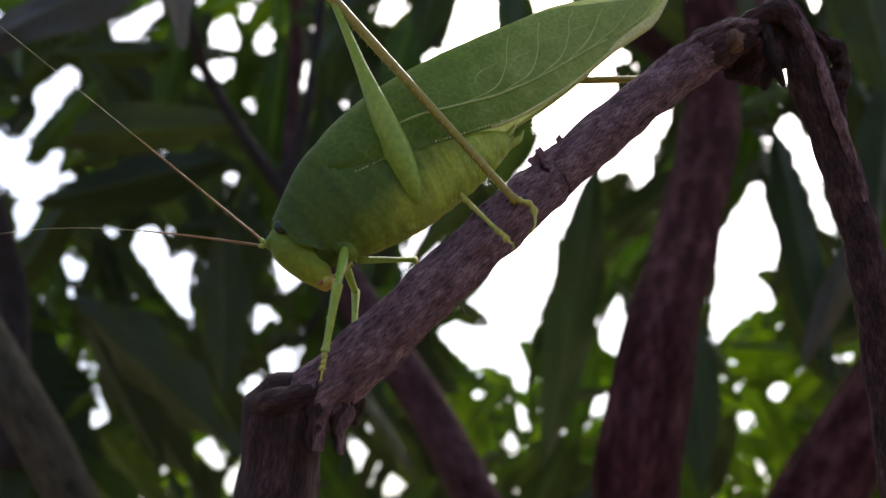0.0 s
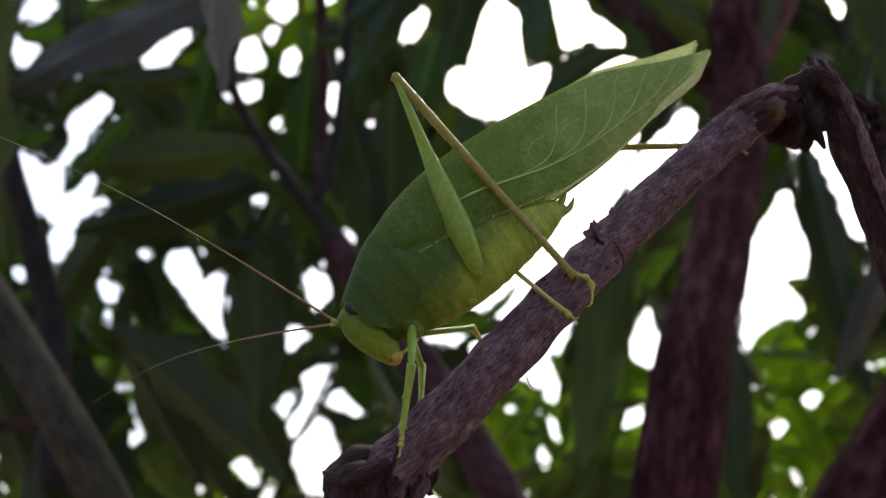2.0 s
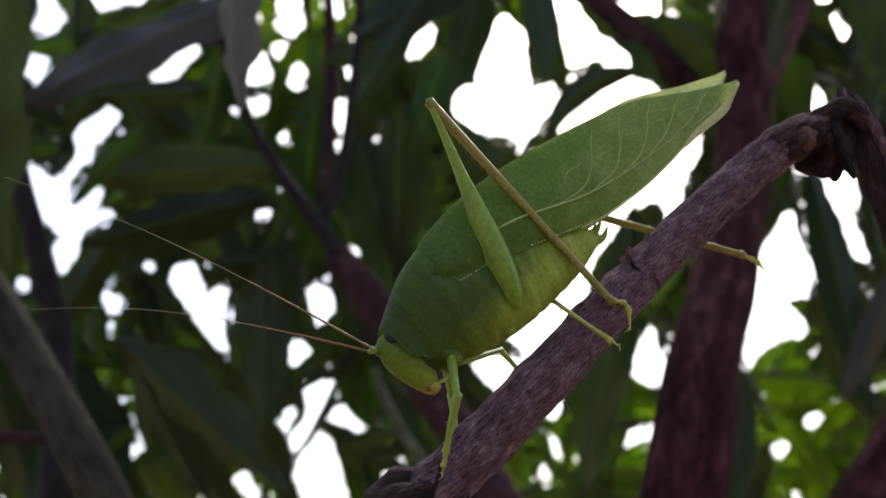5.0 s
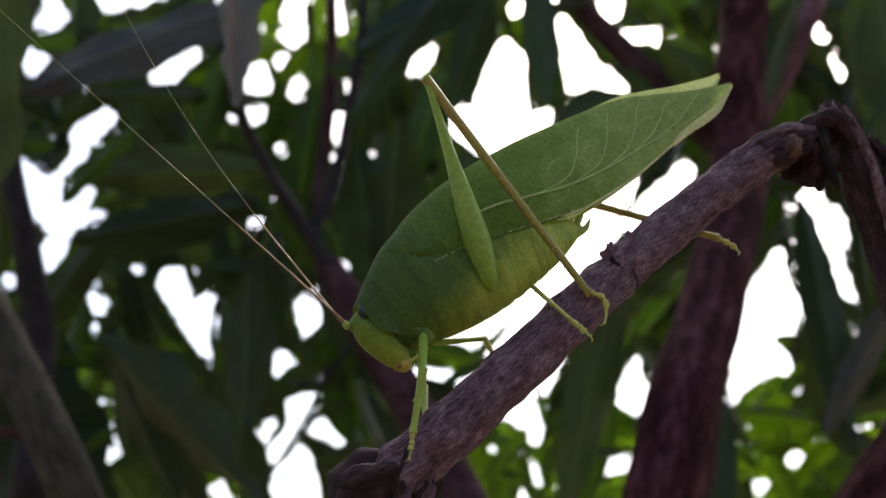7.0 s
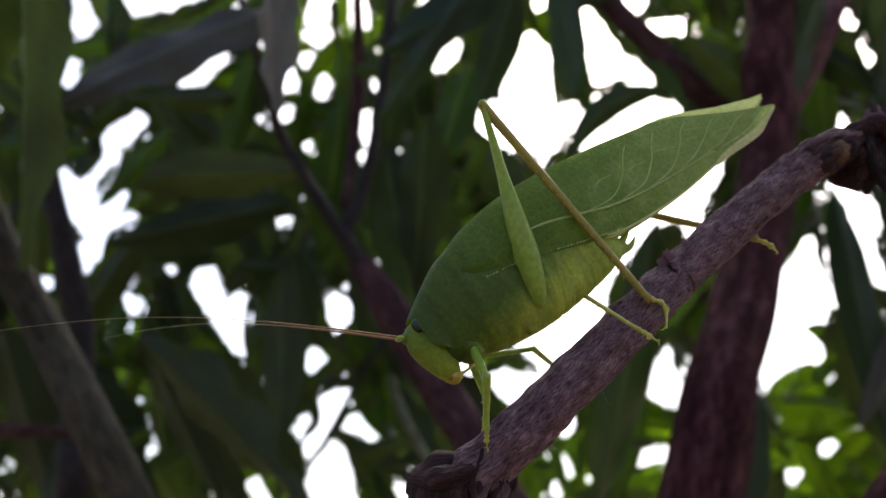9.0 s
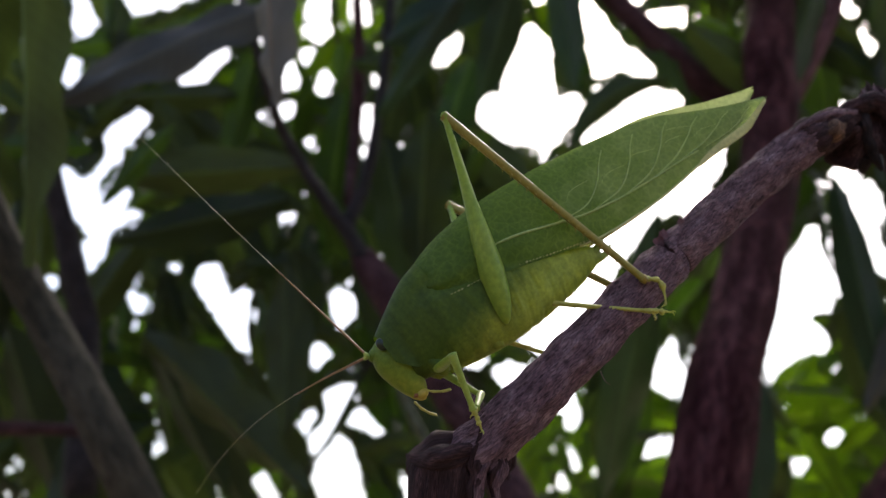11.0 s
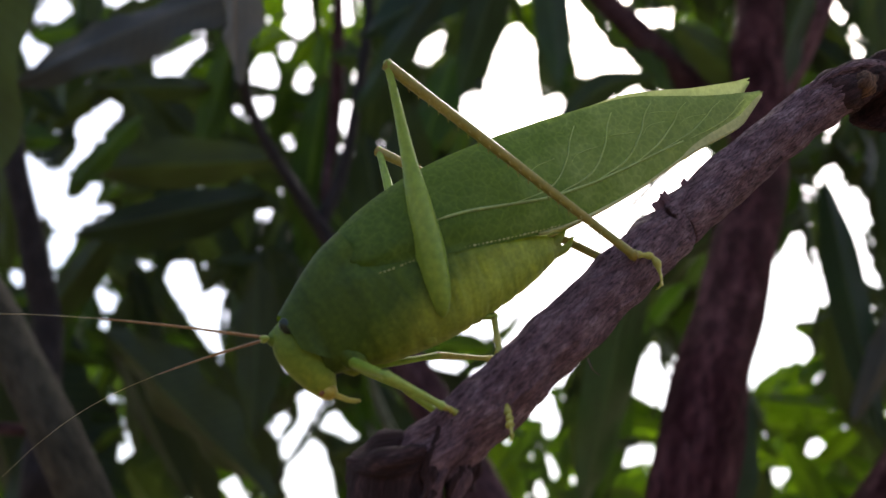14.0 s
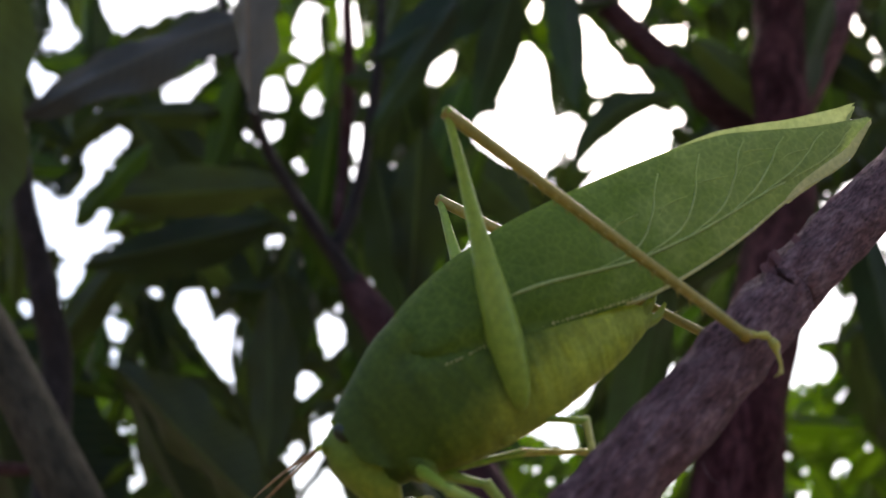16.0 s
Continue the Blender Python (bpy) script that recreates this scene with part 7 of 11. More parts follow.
leaf("d", -0.314, 1.059, 1.788, -0.309, 1.056, 1.730, 0.017, 0)
leaf("m", 0.031, 0.846, 1.714, 0.034, 0.838, 1.692, 0.005, 2)
leaf("d", 0.198, 0.748, 2.230, 0.246, 0.805, 2.202, 0.021, 21)
leaf("m", 0.060, 0.914, 1.716, 0.043, 0.971, 1.682, 0.012, 18)
leaf("d", 0.380, 0.698, 2.044, 0.387, 0.776, 2.053, 0.012, 0)
leaf("y", 0.231, 1.136, 1.719, 0.233, 1.224, 1.653, 0.018, 2)
leaf("d", 0.342, 0.759, 1.899, 0.356, 0.774, 1.859, 0.013, -17)
leaf("d", 0.193, 0.829, 2.173, 0.242, 0.830, 2.151, 0.017, 13)
leaf("d", 0.240, 0.800, 2.001, 0.221, 0.852, 2.035, 0.007, 12)
leaf("d", -0.448, 0.781, 2.153, -0.455, 0.839, 2.187, 0.008, -21)
leaf("d", -0.513, 0.895, 1.928, -0.474, 0.892, 1.918, 0.010, 21)
leaf("d", -0.351, 0.860, 1.868, -0.364, 0.890, 1.856, 0.007, 21)
leaf("m", -0.044, 0.823, 1.769, -0.014, 0.855, 1.771, 0.009, 18)
leaf("d", -0.438, 0.798, 1.977, -0.481, 0.850, 1.975, 0.008, -17)
leaf("d", 0.327, 1.001, 1.877, 0.338, 1.030, 1.861, 0.005, 8)
leaf("d", -0.475, 0.827, 1.988, -0.488, 0.817, 1.971, 0.007, 23)
leaf("d", -0.423, 0.824, 2.198, -0.409, 0.878, 2.241, 0.010, -10)
leaf("m", 0.095, 0.881, 1.664, 0.076, 0.900, 1.643, 0.010, -16)
leaf("d", -0.161, 0.956, 1.609, -0.130, 0.976, 1.611, 0.009, -10)
leaf("d", -0.198, 0.913, 1.916, -0.182, 0.944, 1.874, 0.011, 14)
leaf("d", 0.411, 0.802, 1.941, 0.430, 0.862, 1.870, 0.020, -17)
leaf("d", 0.363, 0.696, 2.077, 0.336, 0.728, 2.071, 0.014, -23)
leaf("m", -0.419, 0.817, 1.758, -0.372, 0.858, 1.752, 0.013, -19)
leaf("d", 0.433, 0.968, 2.068, 0.411, 0.978, 2.063, 0.006, 16)
leaf("d", -0.408, 0.789, 1.977, -0.444, 0.861, 1.979, 0.011, 20)
leaf("m", -0.396, 0.876, 1.697, -0.356, 0.895, 1.689, 0.016, 19)
leaf("m", -0.455, 0.964, 1.887, -0.436, 0.980, 1.887, 0.006, 10)
leaf("y", 0.426, 1.115, 1.865, 0.436, 1.168, 1.838, 0.012, 25)
leaf("d", -0.155, 0.871, 1.696, -0.179, 0.910, 1.693, 0.007, 4)
leaf("d", -0.237, 0.750, 2.351, -0.227, 0.831, 2.248, 0.038, 17)
leaf("m", -0.163, 0.702, 2.056, -0.163, 0.712, 2.007, 0.014, -1)
leaf("d", 0.321, 0.689, 2.112, 0.418, 0.707, 2.141, 0.026, 5)
leaf("d", -0.476, 0.728, 2.092, -0.485, 0.750, 2.082, 0.005, -5)
leaf("d", -0.263, 1.067, 1.645, -0.270, 1.074, 1.624, 0.007, 17)
leaf("m", 0.071, 1.040, 1.672, 0.078, 1.065, 1.605, 0.018, 17)
leaf("d", -0.429, 0.865, 1.749, -0.534, 0.966, 1.634, 0.049, -14)
leaf("d", -0.036, 0.696, 2.069, -0.018, 0.741, 2.043, 0.017, 25)
leaf("d", -0.126, 0.873, 2.209, -0.073, 0.935, 2.150, 0.026, 17)
leaf("d", -0.247, 1.055, 1.698, -0.270, 1.111, 1.648, 0.019, 4)
leaf("d", -0.019, 0.824, 2.231, -0.044, 0.888, 2.164, 0.022, 18)
leaf("d", -0.075, 0.859, 2.137, -0.062, 0.894, 2.133, 0.009, 13)
leaf("d", 0.024, 0.736, 2.157, 0.045, 0.783, 2.129, 0.013, 6)
leaf("d", -0.029, 0.696, 2.045, -0.049, 0.726, 2.052, 0.005, -6)
leaf("d", -0.245, 0.898, 2.171, -0.262, 0.940, 2.150, 0.009, -19)
leaf("d", -0.436, 0.868, 1.920, -0.462, 0.904, 1.912, 0.008, -3)
leaf("d", -0.295, 0.854, 1.860, -0.298, 0.892, 1.850, 0.007, -17)
leaf("d", -0.455, 0.882, 2.034, -0.458, 0.919, 2.026, 0.007, 20)
leaf("d", -0.315, 0.756, 2.083, -0.349, 0.783, 2.092, 0.008, -19)
leaf("d", -0.305, 0.768, 2.076, -0.329, 0.800, 2.075, 0.007, 14)
leaf("d", 0.386, 0.950, 2.019, 0.423, 1.002, 1.980, 0.021, -13)
leaf("d", 0.197, 0.813, 2.053, 0.245, 0.857, 2.032, 0.013, 2)
leaf("d", 0.443, 0.905, 1.954, 0.470, 0.949, 1.932, 0.010, -24)
leaf("d", 0.091, 0.944, 2.090, 0.062, 0.981, 2.077, 0.009, 3)
leaf("d", 0.175, 0.846, 1.928, 0.236, 0.904, 1.878, 0.024, -1)
leaf("d", -0.003, 0.964, 1.816, 0.056, 1.002, 1.810, 0.019, -1)
leaf("d", 0.267, 0.900, 1.999, 0.258, 0.942, 1.979, 0.013, 23)
leaf("m", 0.041, 1.053, 1.708, 0.084, 1.088, 1.706, 0.010, -2)
leaf("d", 0.281, 0.936, 2.045, 0.291, 0.980, 2.020, 0.009, -12)
leaf("d", 0.066, 0.920, 2.026, 0.048, 0.971, 1.986, 0.019, -19)
leaf("d", 0.090, 0.865, 2.039, 0.085, 0.907, 2.018, 0.010, 12)
leaf("d", 0.057, 0.785, 1.974, 0.051, 0.820, 1.968, 0.005, 15)
leaf("d", 0.064, 0.948, 2.065, 0.054, 1.001, 2.021, 0.014, 23)
leaf("m", -0.003, 0.875, 1.731, 0.032, 0.923, 1.701, 0.017, 12)
leaf("d", 0.199, 0.864, 1.944, 0.171, 0.911, 1.913, 0.019, -17)
leaf("d", 0.101, 0.810, 1.772, 0.102, 0.853, 1.750, 0.010, 24)
leaf("d", 0.088, 0.822, 1.998, 0.084, 0.859, 1.990, 0.008, 14)
leaf("d", -0.017, 0.808, 1.746, -0.004, 0.845, 1.738, 0.005, 13)
leaf("d", 0.222, 0.788, 1.943, 0.244, 0.822, 1.940, 0.006, 18)
leaf("d", 0.148, 0.891, 1.903, 0.148, 0.930, 1.892, 0.008, -3)
leaf("d", 0.187, 0.879, 1.816, 0.225, 0.928, 1.784, 0.011, -25)
leaf("m", 0.001, 0.862, 1.721, 0.048, 0.904, 1.705, 0.016, -22)
leaf("d", 0.183, 0.812, 2.093, 0.202, 0.847, 2.090, 0.008, 1)
leaf("y", 0.053, 0.817, 2.179, 0.060, 0.853, 2.174, 0.006, 14)
leaf("d", 0.415, 0.881, 2.026, 0.441, 0.917, 2.020, 0.007, 6)
leaf("d", 0.357, 0.772, 1.992, 0.424, 0.826, 1.949, 0.026, -24)
leaf("d", -0.371, 1.067, 1.741, -0.368, 1.158, 1.616, 0.032, -21)
leaf("d", 0.428, 1.022, 1.893, 0.436, 1.069, 1.864, 0.011, -21)
leaf("d", 0.270, 0.963, 2.037, 0.321, 0.994, 2.045, 0.011, 2)
leaf("d", 0.142, 0.856, 1.875, 0.124, 0.905, 1.839, 0.013, -1)
leaf("d", 0.075, 0.916, 2.064, 0.062, 0.958, 2.043, 0.014, -16)
leaf("d", 0.215, 0.915, 2.100, 0.239, 0.967, 2.059, 0.014, 16)
leaf("d", 0.002, 0.754, 1.955, 0.052, 0.790, 1.954, 0.012, 18)
leaf("d", 0.391, 0.852, 2.100, 0.439, 0.887, 2.100, 0.011, -11)
leaf("m", 0.053, 0.872, 1.659, 0.060, 0.912, 1.644, 0.006, 12)
leaf("d", 0.082, 0.902, 2.023, 0.072, 0.938, 2.015, 0.009, 6)
leaf("d", 0.176, 0.764, 2.015, 0.203, 0.802, 2.005, 0.010, 23)
leaf("d", 0.200, 0.891, 1.803, 0.213, 0.936, 1.779, 0.008, -13)
leaf("d", 0.208, 0.939, 1.943, 0.198, 0.982, 1.920, 0.010, -7)
leaf("d", 0.391, 0.808, 2.035, 0.387, 0.848, 2.020, 0.012, -12)
leaf("d", 0.069, 0.927, 2.051, 0.072, 0.971, 2.027, 0.011, 4)
leaf("d", 0.370, 0.859, 2.044, 0.415, 0.896, 2.040, 0.013, 12)
leaf("d", 0.200, 0.846, 2.072, 0.228, 0.878, 2.075, 0.008, 6)
leaf("d", 0.183, 0.936, 1.814, 0.184, 0.976, 1.799, 0.007, -18)
leaf("d", 0.127, 0.897, 1.827, 0.119, 0.935, 1.817, 0.006, -20)
leaf("m", 0.005, 0.981, 1.777, 0.016, 1.027, 1.749, 0.008, -1)
leaf("d", -0.426, 1.036, 1.832, -0.417, 1.145, 1.668, 0.054, 16)
leaf("d", 0.210, 0.988, 1.998, 0.255, 1.025, 1.994, 0.013, -17)
leaf("d", 0.125, 0.938, 1.829, 0.129, 0.978, 1.815, 0.007, 16)
leaf("d", 0.025, 0.751, 1.878, 0.054, 0.787, 1.873, 0.009, -3)
leaf("d", 0.355, 0.786, 2.061, 0.421, 0.821, 2.062, 0.012, -5)
leaf("d", 0.182, 0.756, 1.888, 0.179, 0.797, 1.872, 0.007, 0)
leaf("d", 0.355, 0.882, 1.825, 0.374, 0.926, 1.802, 0.010, 20)
leaf("d", 0.086, 0.890, 2.050, 0.082, 0.934, 2.028, 0.010, 12)
leaf("m", 0.042, 0.915, 1.703, 0.040, 0.956, 1.687, 0.005, 12)
leaf("d", 0.375, 0.789, 2.048, 0.402, 0.823, 2.047, 0.007, -10)
leaf("d", 0.236, 0.895, 1.789, 0.229, 0.939, 1.766, 0.012, -7)
leaf("d", 0.221, 0.962, 1.992, 0.250, 0.998, 1.990, 0.006, 12)
leaf("d", 0.082, 0.809, 1.974, 0.065, 0.842, 1.974, 0.006, 20)
leaf("m", 0.009, 0.937, 1.757, 0.024, 0.976, 1.745, 0.007, 0)
leaf("d", 0.128, 0.908, 1.826, 0.117, 0.951, 1.804, 0.012, -11)
leaf("m", 0.024, 0.991, 1.715, 0.048, 1.028, 1.709, 0.006, 20)
leaf("d", 0.124, 0.921, 2.060, 0.099, 0.949, 2.069, 0.006, -16)
leaf("d", 0.093, 0.789, 1.981, 0.076, 0.828, 1.968, 0.007, 12)
leaf("d", 0.080, 0.707, 2.014, 0.117, 0.737, 2.023, 0.008, 19)
leaf("d", 0.366, 0.880, 1.951, 0.389, 0.932, 1.911, 0.012, -11)
leaf("m", -0.354, 0.823, 1.742, -0.375, 0.866, 1.719, 0.008, -11)
leaf("d", 0.380, 0.919, 1.851, 0.386, 0.958, 1.838, 0.006, -2)
leaf("d", 0.346, 0.811, 1.815, 0.385, 0.888, 1.723, 0.032, 1)
leaf("d", -0.009, 0.949, 1.778, 0.008, 0.987, 1.769, 0.007, 9)
leaf("m", 0.069, 1.078, 1.716, 0.044, 1.122, 1.690, 0.010, 2)
leaf("d", 0.061, 0.838, 1.959, 0.056, 0.874, 1.951, 0.005, 8)
leaf("d", 0.072, 0.946, 1.967, 0.056, 0.982, 1.960, 0.008, -7)
leaf("m", -0.425, 0.937, 1.806, -0.420, 0.974, 1.797, 0.006, 14)
leaf("d", 0.187, 0.845, 1.932, 0.216, 0.878, 1.935, 0.007, -5)
leaf("d", 0.159, 0.927, 1.927, 0.165, 0.966, 1.915, 0.007, -21)
leaf("d", 0.383, 0.922, 2.031, 0.419, 0.955, 2.034, 0.008, 5)
leaf("d", 0.286, 0.852, 2.034, 0.261, 0.898, 2.004, 0.012, -21)
leaf("d", 0.173, 0.765, 2.084, 0.179, 0.806, 2.068, 0.012, -15)
leaf("y", 0.163, 0.904, 1.707, 0.204, 0.938, 1.708, 0.009, 14)
leaf("m", 0.051, 1.003, 1.748, 0.027, 1.045, 1.726, 0.010, 9)
leaf("m", 0.050, 0.851, 1.691, 0.021, 0.897, 1.660, 0.010, -4)
leaf("d", 0.053, 0.957, 2.030, 0.050, 1.011, 1.984, 0.019, -22)
leaf("d", 0.068, 0.835, 1.979, 0.059, 0.877, 1.960, 0.011, -4)
leaf("d", 0.232, 1.010, 1.853, 0.248, 1.050, 1.838, 0.009, -19)
leaf("d", 0.405, 0.841, 2.070, 0.422, 0.878, 2.063, 0.009, 8)
leaf("d", 0.339, 0.822, 1.956, 0.375, 0.852, 1.964, 0.006, 14)
leaf("d", 0.247, 0.912, 1.989, 0.268, 0.950, 1.981, 0.006, 25)
leaf("d", 0.226, 0.965, 1.995, 0.248, 1.002, 1.986, 0.008, -2)
leaf("d", 0.132, 0.884, 1.851, 0.128, 0.922, 1.840, 0.007, 0)
leaf("d", 0.208, 0.789, 2.064, 0.211, 0.830, 2.047, 0.008, -6)
leaf("d", 0.384, 0.765, 1.963, 0.383, 0.805, 1.948, 0.011, 11)
leaf("d", 0.207, 0.845, 2.070, 0.223, 0.881, 2.064, 0.006, 2)
leaf("d", 0.161, 0.993, 1.939, 0.152, 1.031, 1.927, 0.010, 11)
leaf("d", 0.275, 0.864, 2.018, 0.256, 0.912, 1.985, 0.018, 5)
leaf("d", 0.169, 0.832, 2.107, 0.208, 0.867, 2.105, 0.008, -22)
leaf("d", 0.346, 0.845, 1.927, 0.335, 0.878, 1.927, 0.005, 19)
leaf("d", 0.261, 0.941, 2.012, 0.269, 0.986, 1.987, 0.010, -20)
leaf("d", 0.004, 0.703, 2.026, -0.009, 0.741, 2.015, 0.010, 11)
leaf("m", 0.065, 0.882, 1.719, 0.069, 0.922, 1.704, 0.007, 5)
leaf("m", 0.017, 0.943, 1.750, 0.040, 0.987, 1.728, 0.009, 21)
leaf("d", 0.180, 0.920, 1.957, 0.213, 0.949, 1.968, 0.008, 8)
leaf("d", 0.420, 0.895, 2.018, 0.456, 0.928, 2.021, 0.007, -13)
leaf("m", -0.022, 0.836, 1.746, 0.026, 0.857, 1.776, 0.011, 19)
leaf("d", -0.237, 1.102, 1.681, -0.258, 1.175, 1.593, 0.033, 13)
leaf("d", -0.468, 0.836, 1.909, -0.479, 0.874, 1.899, 0.007, -22)
leaf("d", 0.351, 0.702, 2.057, 0.384, 0.739, 2.050, 0.008, 18)
leaf("d", 0.010, 0.775, 1.970, 0.055, 0.816, 1.956, 0.013, -1)
leaf("m", 0.082, 1.039, 1.686, 0.099, 1.080, 1.671, 0.009, 13)
leaf("m", -0.226, 0.803, 2.129, -0.206, 0.829, 2.146, 0.007, -2)
leaf("d", 0.120, 0.665, 2.115, 0.143, 0.695, 2.124, 0.006, -9)
leaf("d", -0.200, 0.993, 1.747, -0.217, 1.032, 1.732, 0.008, 21)
leaf("d", -0.212, 1.093, 1.733, -0.189, 1.120, 1.746, 0.009, 20)
leaf("d", 0.329, 0.967, 1.905, 0.340, 1.013, 1.878, 0.010, -6)
leaf("d", -0.212, 0.990, 1.730, -0.227, 1.030, 1.714, 0.008, 20)
leaf("d", 0.249, 0.988, 1.823, 0.250, 1.034, 1.795, 0.011, 24)
leaf("m", -0.435, 0.932, 1.834, -0.420, 0.961, 1.842, 0.006, -22)
leaf("y", 0.435, 0.952, 1.777, 0.472, 0.995, 1.757, 0.010, 20)
leaf("d", -0.141, 0.738, 2.050, -0.138, 0.773, 2.047, 0.007, -2)
leaf("d", -0.202, 0.982, 1.859, -0.199, 1.022, 1.845, 0.009, 9)
leaf("d", -0.138, 0.842, 1.763, -0.158, 0.878, 1.755, 0.006, 15)
leaf("d", 0.009, 1.018, 1.921, -0.022, 1.058, 1.904, 0.010, 25)
leaf("d", 0.320, 0.970, 1.855, 0.329, 1.016, 1.828, 0.008, -18)
leaf("d", 0.414, 0.897, 1.923, 0.442, 0.934, 1.916, 0.006, -11)
leaf("d", -0.072, 0.686, 2.017, -0.057, 0.718, 2.022, 0.007, -12)
leaf("d", 0.321, 0.973, 1.895, 0.341, 1.019, 1.869, 0.014, 7)
leaf("m", 0.015, 1.018, 1.855, 0.023, 1.059, 1.840, 0.006, -25)
leaf("d", -0.251, 0.972, 1.622, -0.236, 0.998, 1.638, 0.008, 6)
leaf("d", -0.294, 0.692, 2.104, -0.283, 0.711, 2.136, 0.008, -20)
leaf("d", -0.572, 1.013, 1.648, -0.580, 1.054, 1.629, 0.006, 14)
leaf("d", -0.302, 0.810, 2.076, -0.267, 0.853, 2.056, 0.012, 15)
leaf("d", -0.379, 0.811, 1.902, -0.416, 0.838, 1.912, 0.006, -18)
leaf("d", -0.282, 0.957, 1.896, -0.311, 0.999, 1.874, 0.009, -9)
leaf("d", -0.222, 0.952, 1.834, -0.227, 0.998, 1.807, 0.010, -21)
leaf("d", -0.160, 0.850, 2.226, -0.162, 0.886, 2.219, 0.007, -17)
leaf("d", 0.112, 0.850, 2.022, 0.098, 0.883, 2.019, 0.008, 10)
leaf("d", -0.337, 1.130, 1.655, -0.279, 1.166, 1.653, 0.018, 22)
leaf("d", 0.137, 0.740, 2.036, 0.106, 0.764, 2.054, 0.010, 4)
leaf("d", 0.081, 0.693, 2.075, 0.090, 0.727, 2.074, 0.005, 4)
leaf("d", -0.183, 1.013, 1.927, -0.210, 1.048, 1.920, 0.006, 16)
leaf("d", -0.043, 0.778, 2.141, -0.090, 0.817, 2.126, 0.013, 22)
leaf("d", -0.229, 1.015, 1.715, -0.226, 1.062, 1.685, 0.008, 15)
leaf("d", -0.499, 0.816, 1.850, -0.481, 0.849, 1.850, 0.009, 8)
leaf("d", 0.427, 0.821, 2.197, 0.434, 0.856, 2.193, 0.006, 5)
leaf("m", -0.415, 0.803, 1.842, -0.448, 0.836, 1.841, 0.005, -4)
leaf("d", 0.002, 1.053, 1.832, 0.044, 1.090, 1.828, 0.009, 22)
leaf("d", 0.186, 0.951, 1.811, 0.186, 0.991, 1.796, 0.008, 1)
leaf("d", 0.122, 0.725, 1.995, 0.104, 0.753, 2.005, 0.005, 7)
leaf("d", 0.367, 0.959, 1.856, 0.405, 0.986, 1.871, 0.008, 11)
leaf("d", -0.452, 0.774, 1.830, -0.452, 0.809, 1.826, 0.008, 11)
leaf("y", -0.308, 1.095, 1.674, -0.296, 1.142, 1.644, 0.009, -13)
leaf("d", 0.204, 0.954, 1.851, 0.202, 1.000, 1.825, 0.010, 12)
leaf("d", -0.053, 1.037, 1.611, -0.034, 1.061, 1.630, 0.006, -18)
leaf("d", 0.202, 0.721, 2.121, 0.200, 0.755, 2.120, 0.005, 15)
leaf("d", -0.406, 0.877, 2.154, -0.418, 0.913, 2.146, 0.007, 12)
leaf("d", -0.419, 0.737, 2.132, -0.426, 0.772, 2.129, 0.008, -5)
leaf("d", 0.028, 0.827, 1.866, 0.020, 0.864, 1.857, 0.005, -14)
leaf("d", -0.263, 0.867, 1.846, -0.282, 0.910, 1.824, 0.009, -1)
leaf("y", -0.254, 0.848, 2.151, -0.248, 0.883, 2.147, 0.007, 12)
leaf("d", 0.184, 0.792, 1.954, 0.168, 0.830, 1.942, 0.007, 22)
leaf("m", 0.021, 1.045, 1.722, 0.082, 1.085, 1.710, 0.021, 16)
leaf("d", 0.177, 0.770, 2.062, 0.194, 0.804, 2.059, 0.006, 6)
leaf("d", 0.057, 0.714, 2.061, 0.056, 0.748, 2.058, 0.007, 16)
leaf("d", -0.315, 0.959, 1.890, -0.299, 0.993, 1.889, 0.007, 10)
leaf("m", -0.224, 0.823, 2.079, -0.206, 0.854, 2.086, 0.006, 14)
leaf("d", -0.430, 0.812, 1.942, -0.452, 0.848, 1.935, 0.005, 17)
leaf("d", 0.107, 0.708, 1.972, 0.089, 0.737, 1.981, 0.006, 5)
leaf("d", 0.333, 1.030, 1.830, 0.337, 1.071, 1.813, 0.006, 4)
leaf("d", -0.073, 0.856, 2.140, -0.054, 0.889, 2.141, 0.006, -1)
leaf("d", -0.162, 0.893, 1.704, -0.153, 0.915, 1.729, 0.007, 9)
leaf("d", -0.232, 0.823, 2.261, -0.209, 0.860, 2.253, 0.012, 0)
leaf("d", -0.195, 1.097, 1.634, -0.172, 1.130, 1.636, 0.009, -2)
leaf("d", 0.262, 0.726, 2.117, 0.256, 0.764, 2.106, 0.007, -8)
leaf("d", 0.438, 0.968, 1.989, 0.471, 1.004, 1.984, 0.009, -23)
leaf("d", 0.404, 1.040, 1.886, 0.445, 1.068, 1.899, 0.009, -5)
leaf("d", -0.149, 0.904, 1.683, -0.147, 0.944, 1.668, 0.007, -16)
leaf("d", 0.035, 0.850, 1.777, 0.045, 0.889, 1.766, 0.006, 21)
leaf("d", -0.557, 0.974, 1.677, -0.562, 1.014, 1.661, 0.006, -6)
leaf("d", -0.577, 1.037, 1.655, -0.590, 1.079, 1.634, 0.007, -19)
leaf("d", -0.070, 0.788, 2.150, -0.083, 0.837, 2.115, 0.013, 24)
leaf("d", 0.159, 0.679, 2.098, 0.165, 0.712, 2.097, 0.005, -9)
leaf("d", -0.187, 0.844, 1.714, -0.182, 0.882, 1.702, 0.007, 22)
leaf("d", 0.046, 0.806, 2.242, 0.060, 0.840, 2.241, 0.008, 2)
leaf("d", -0.211, 0.846, 2.231, -0.205, 0.888, 2.212, 0.011, -23)
leaf("d", 0.096, 0.825, 2.112, 0.081, 0.864, 2.096, 0.008, 24)
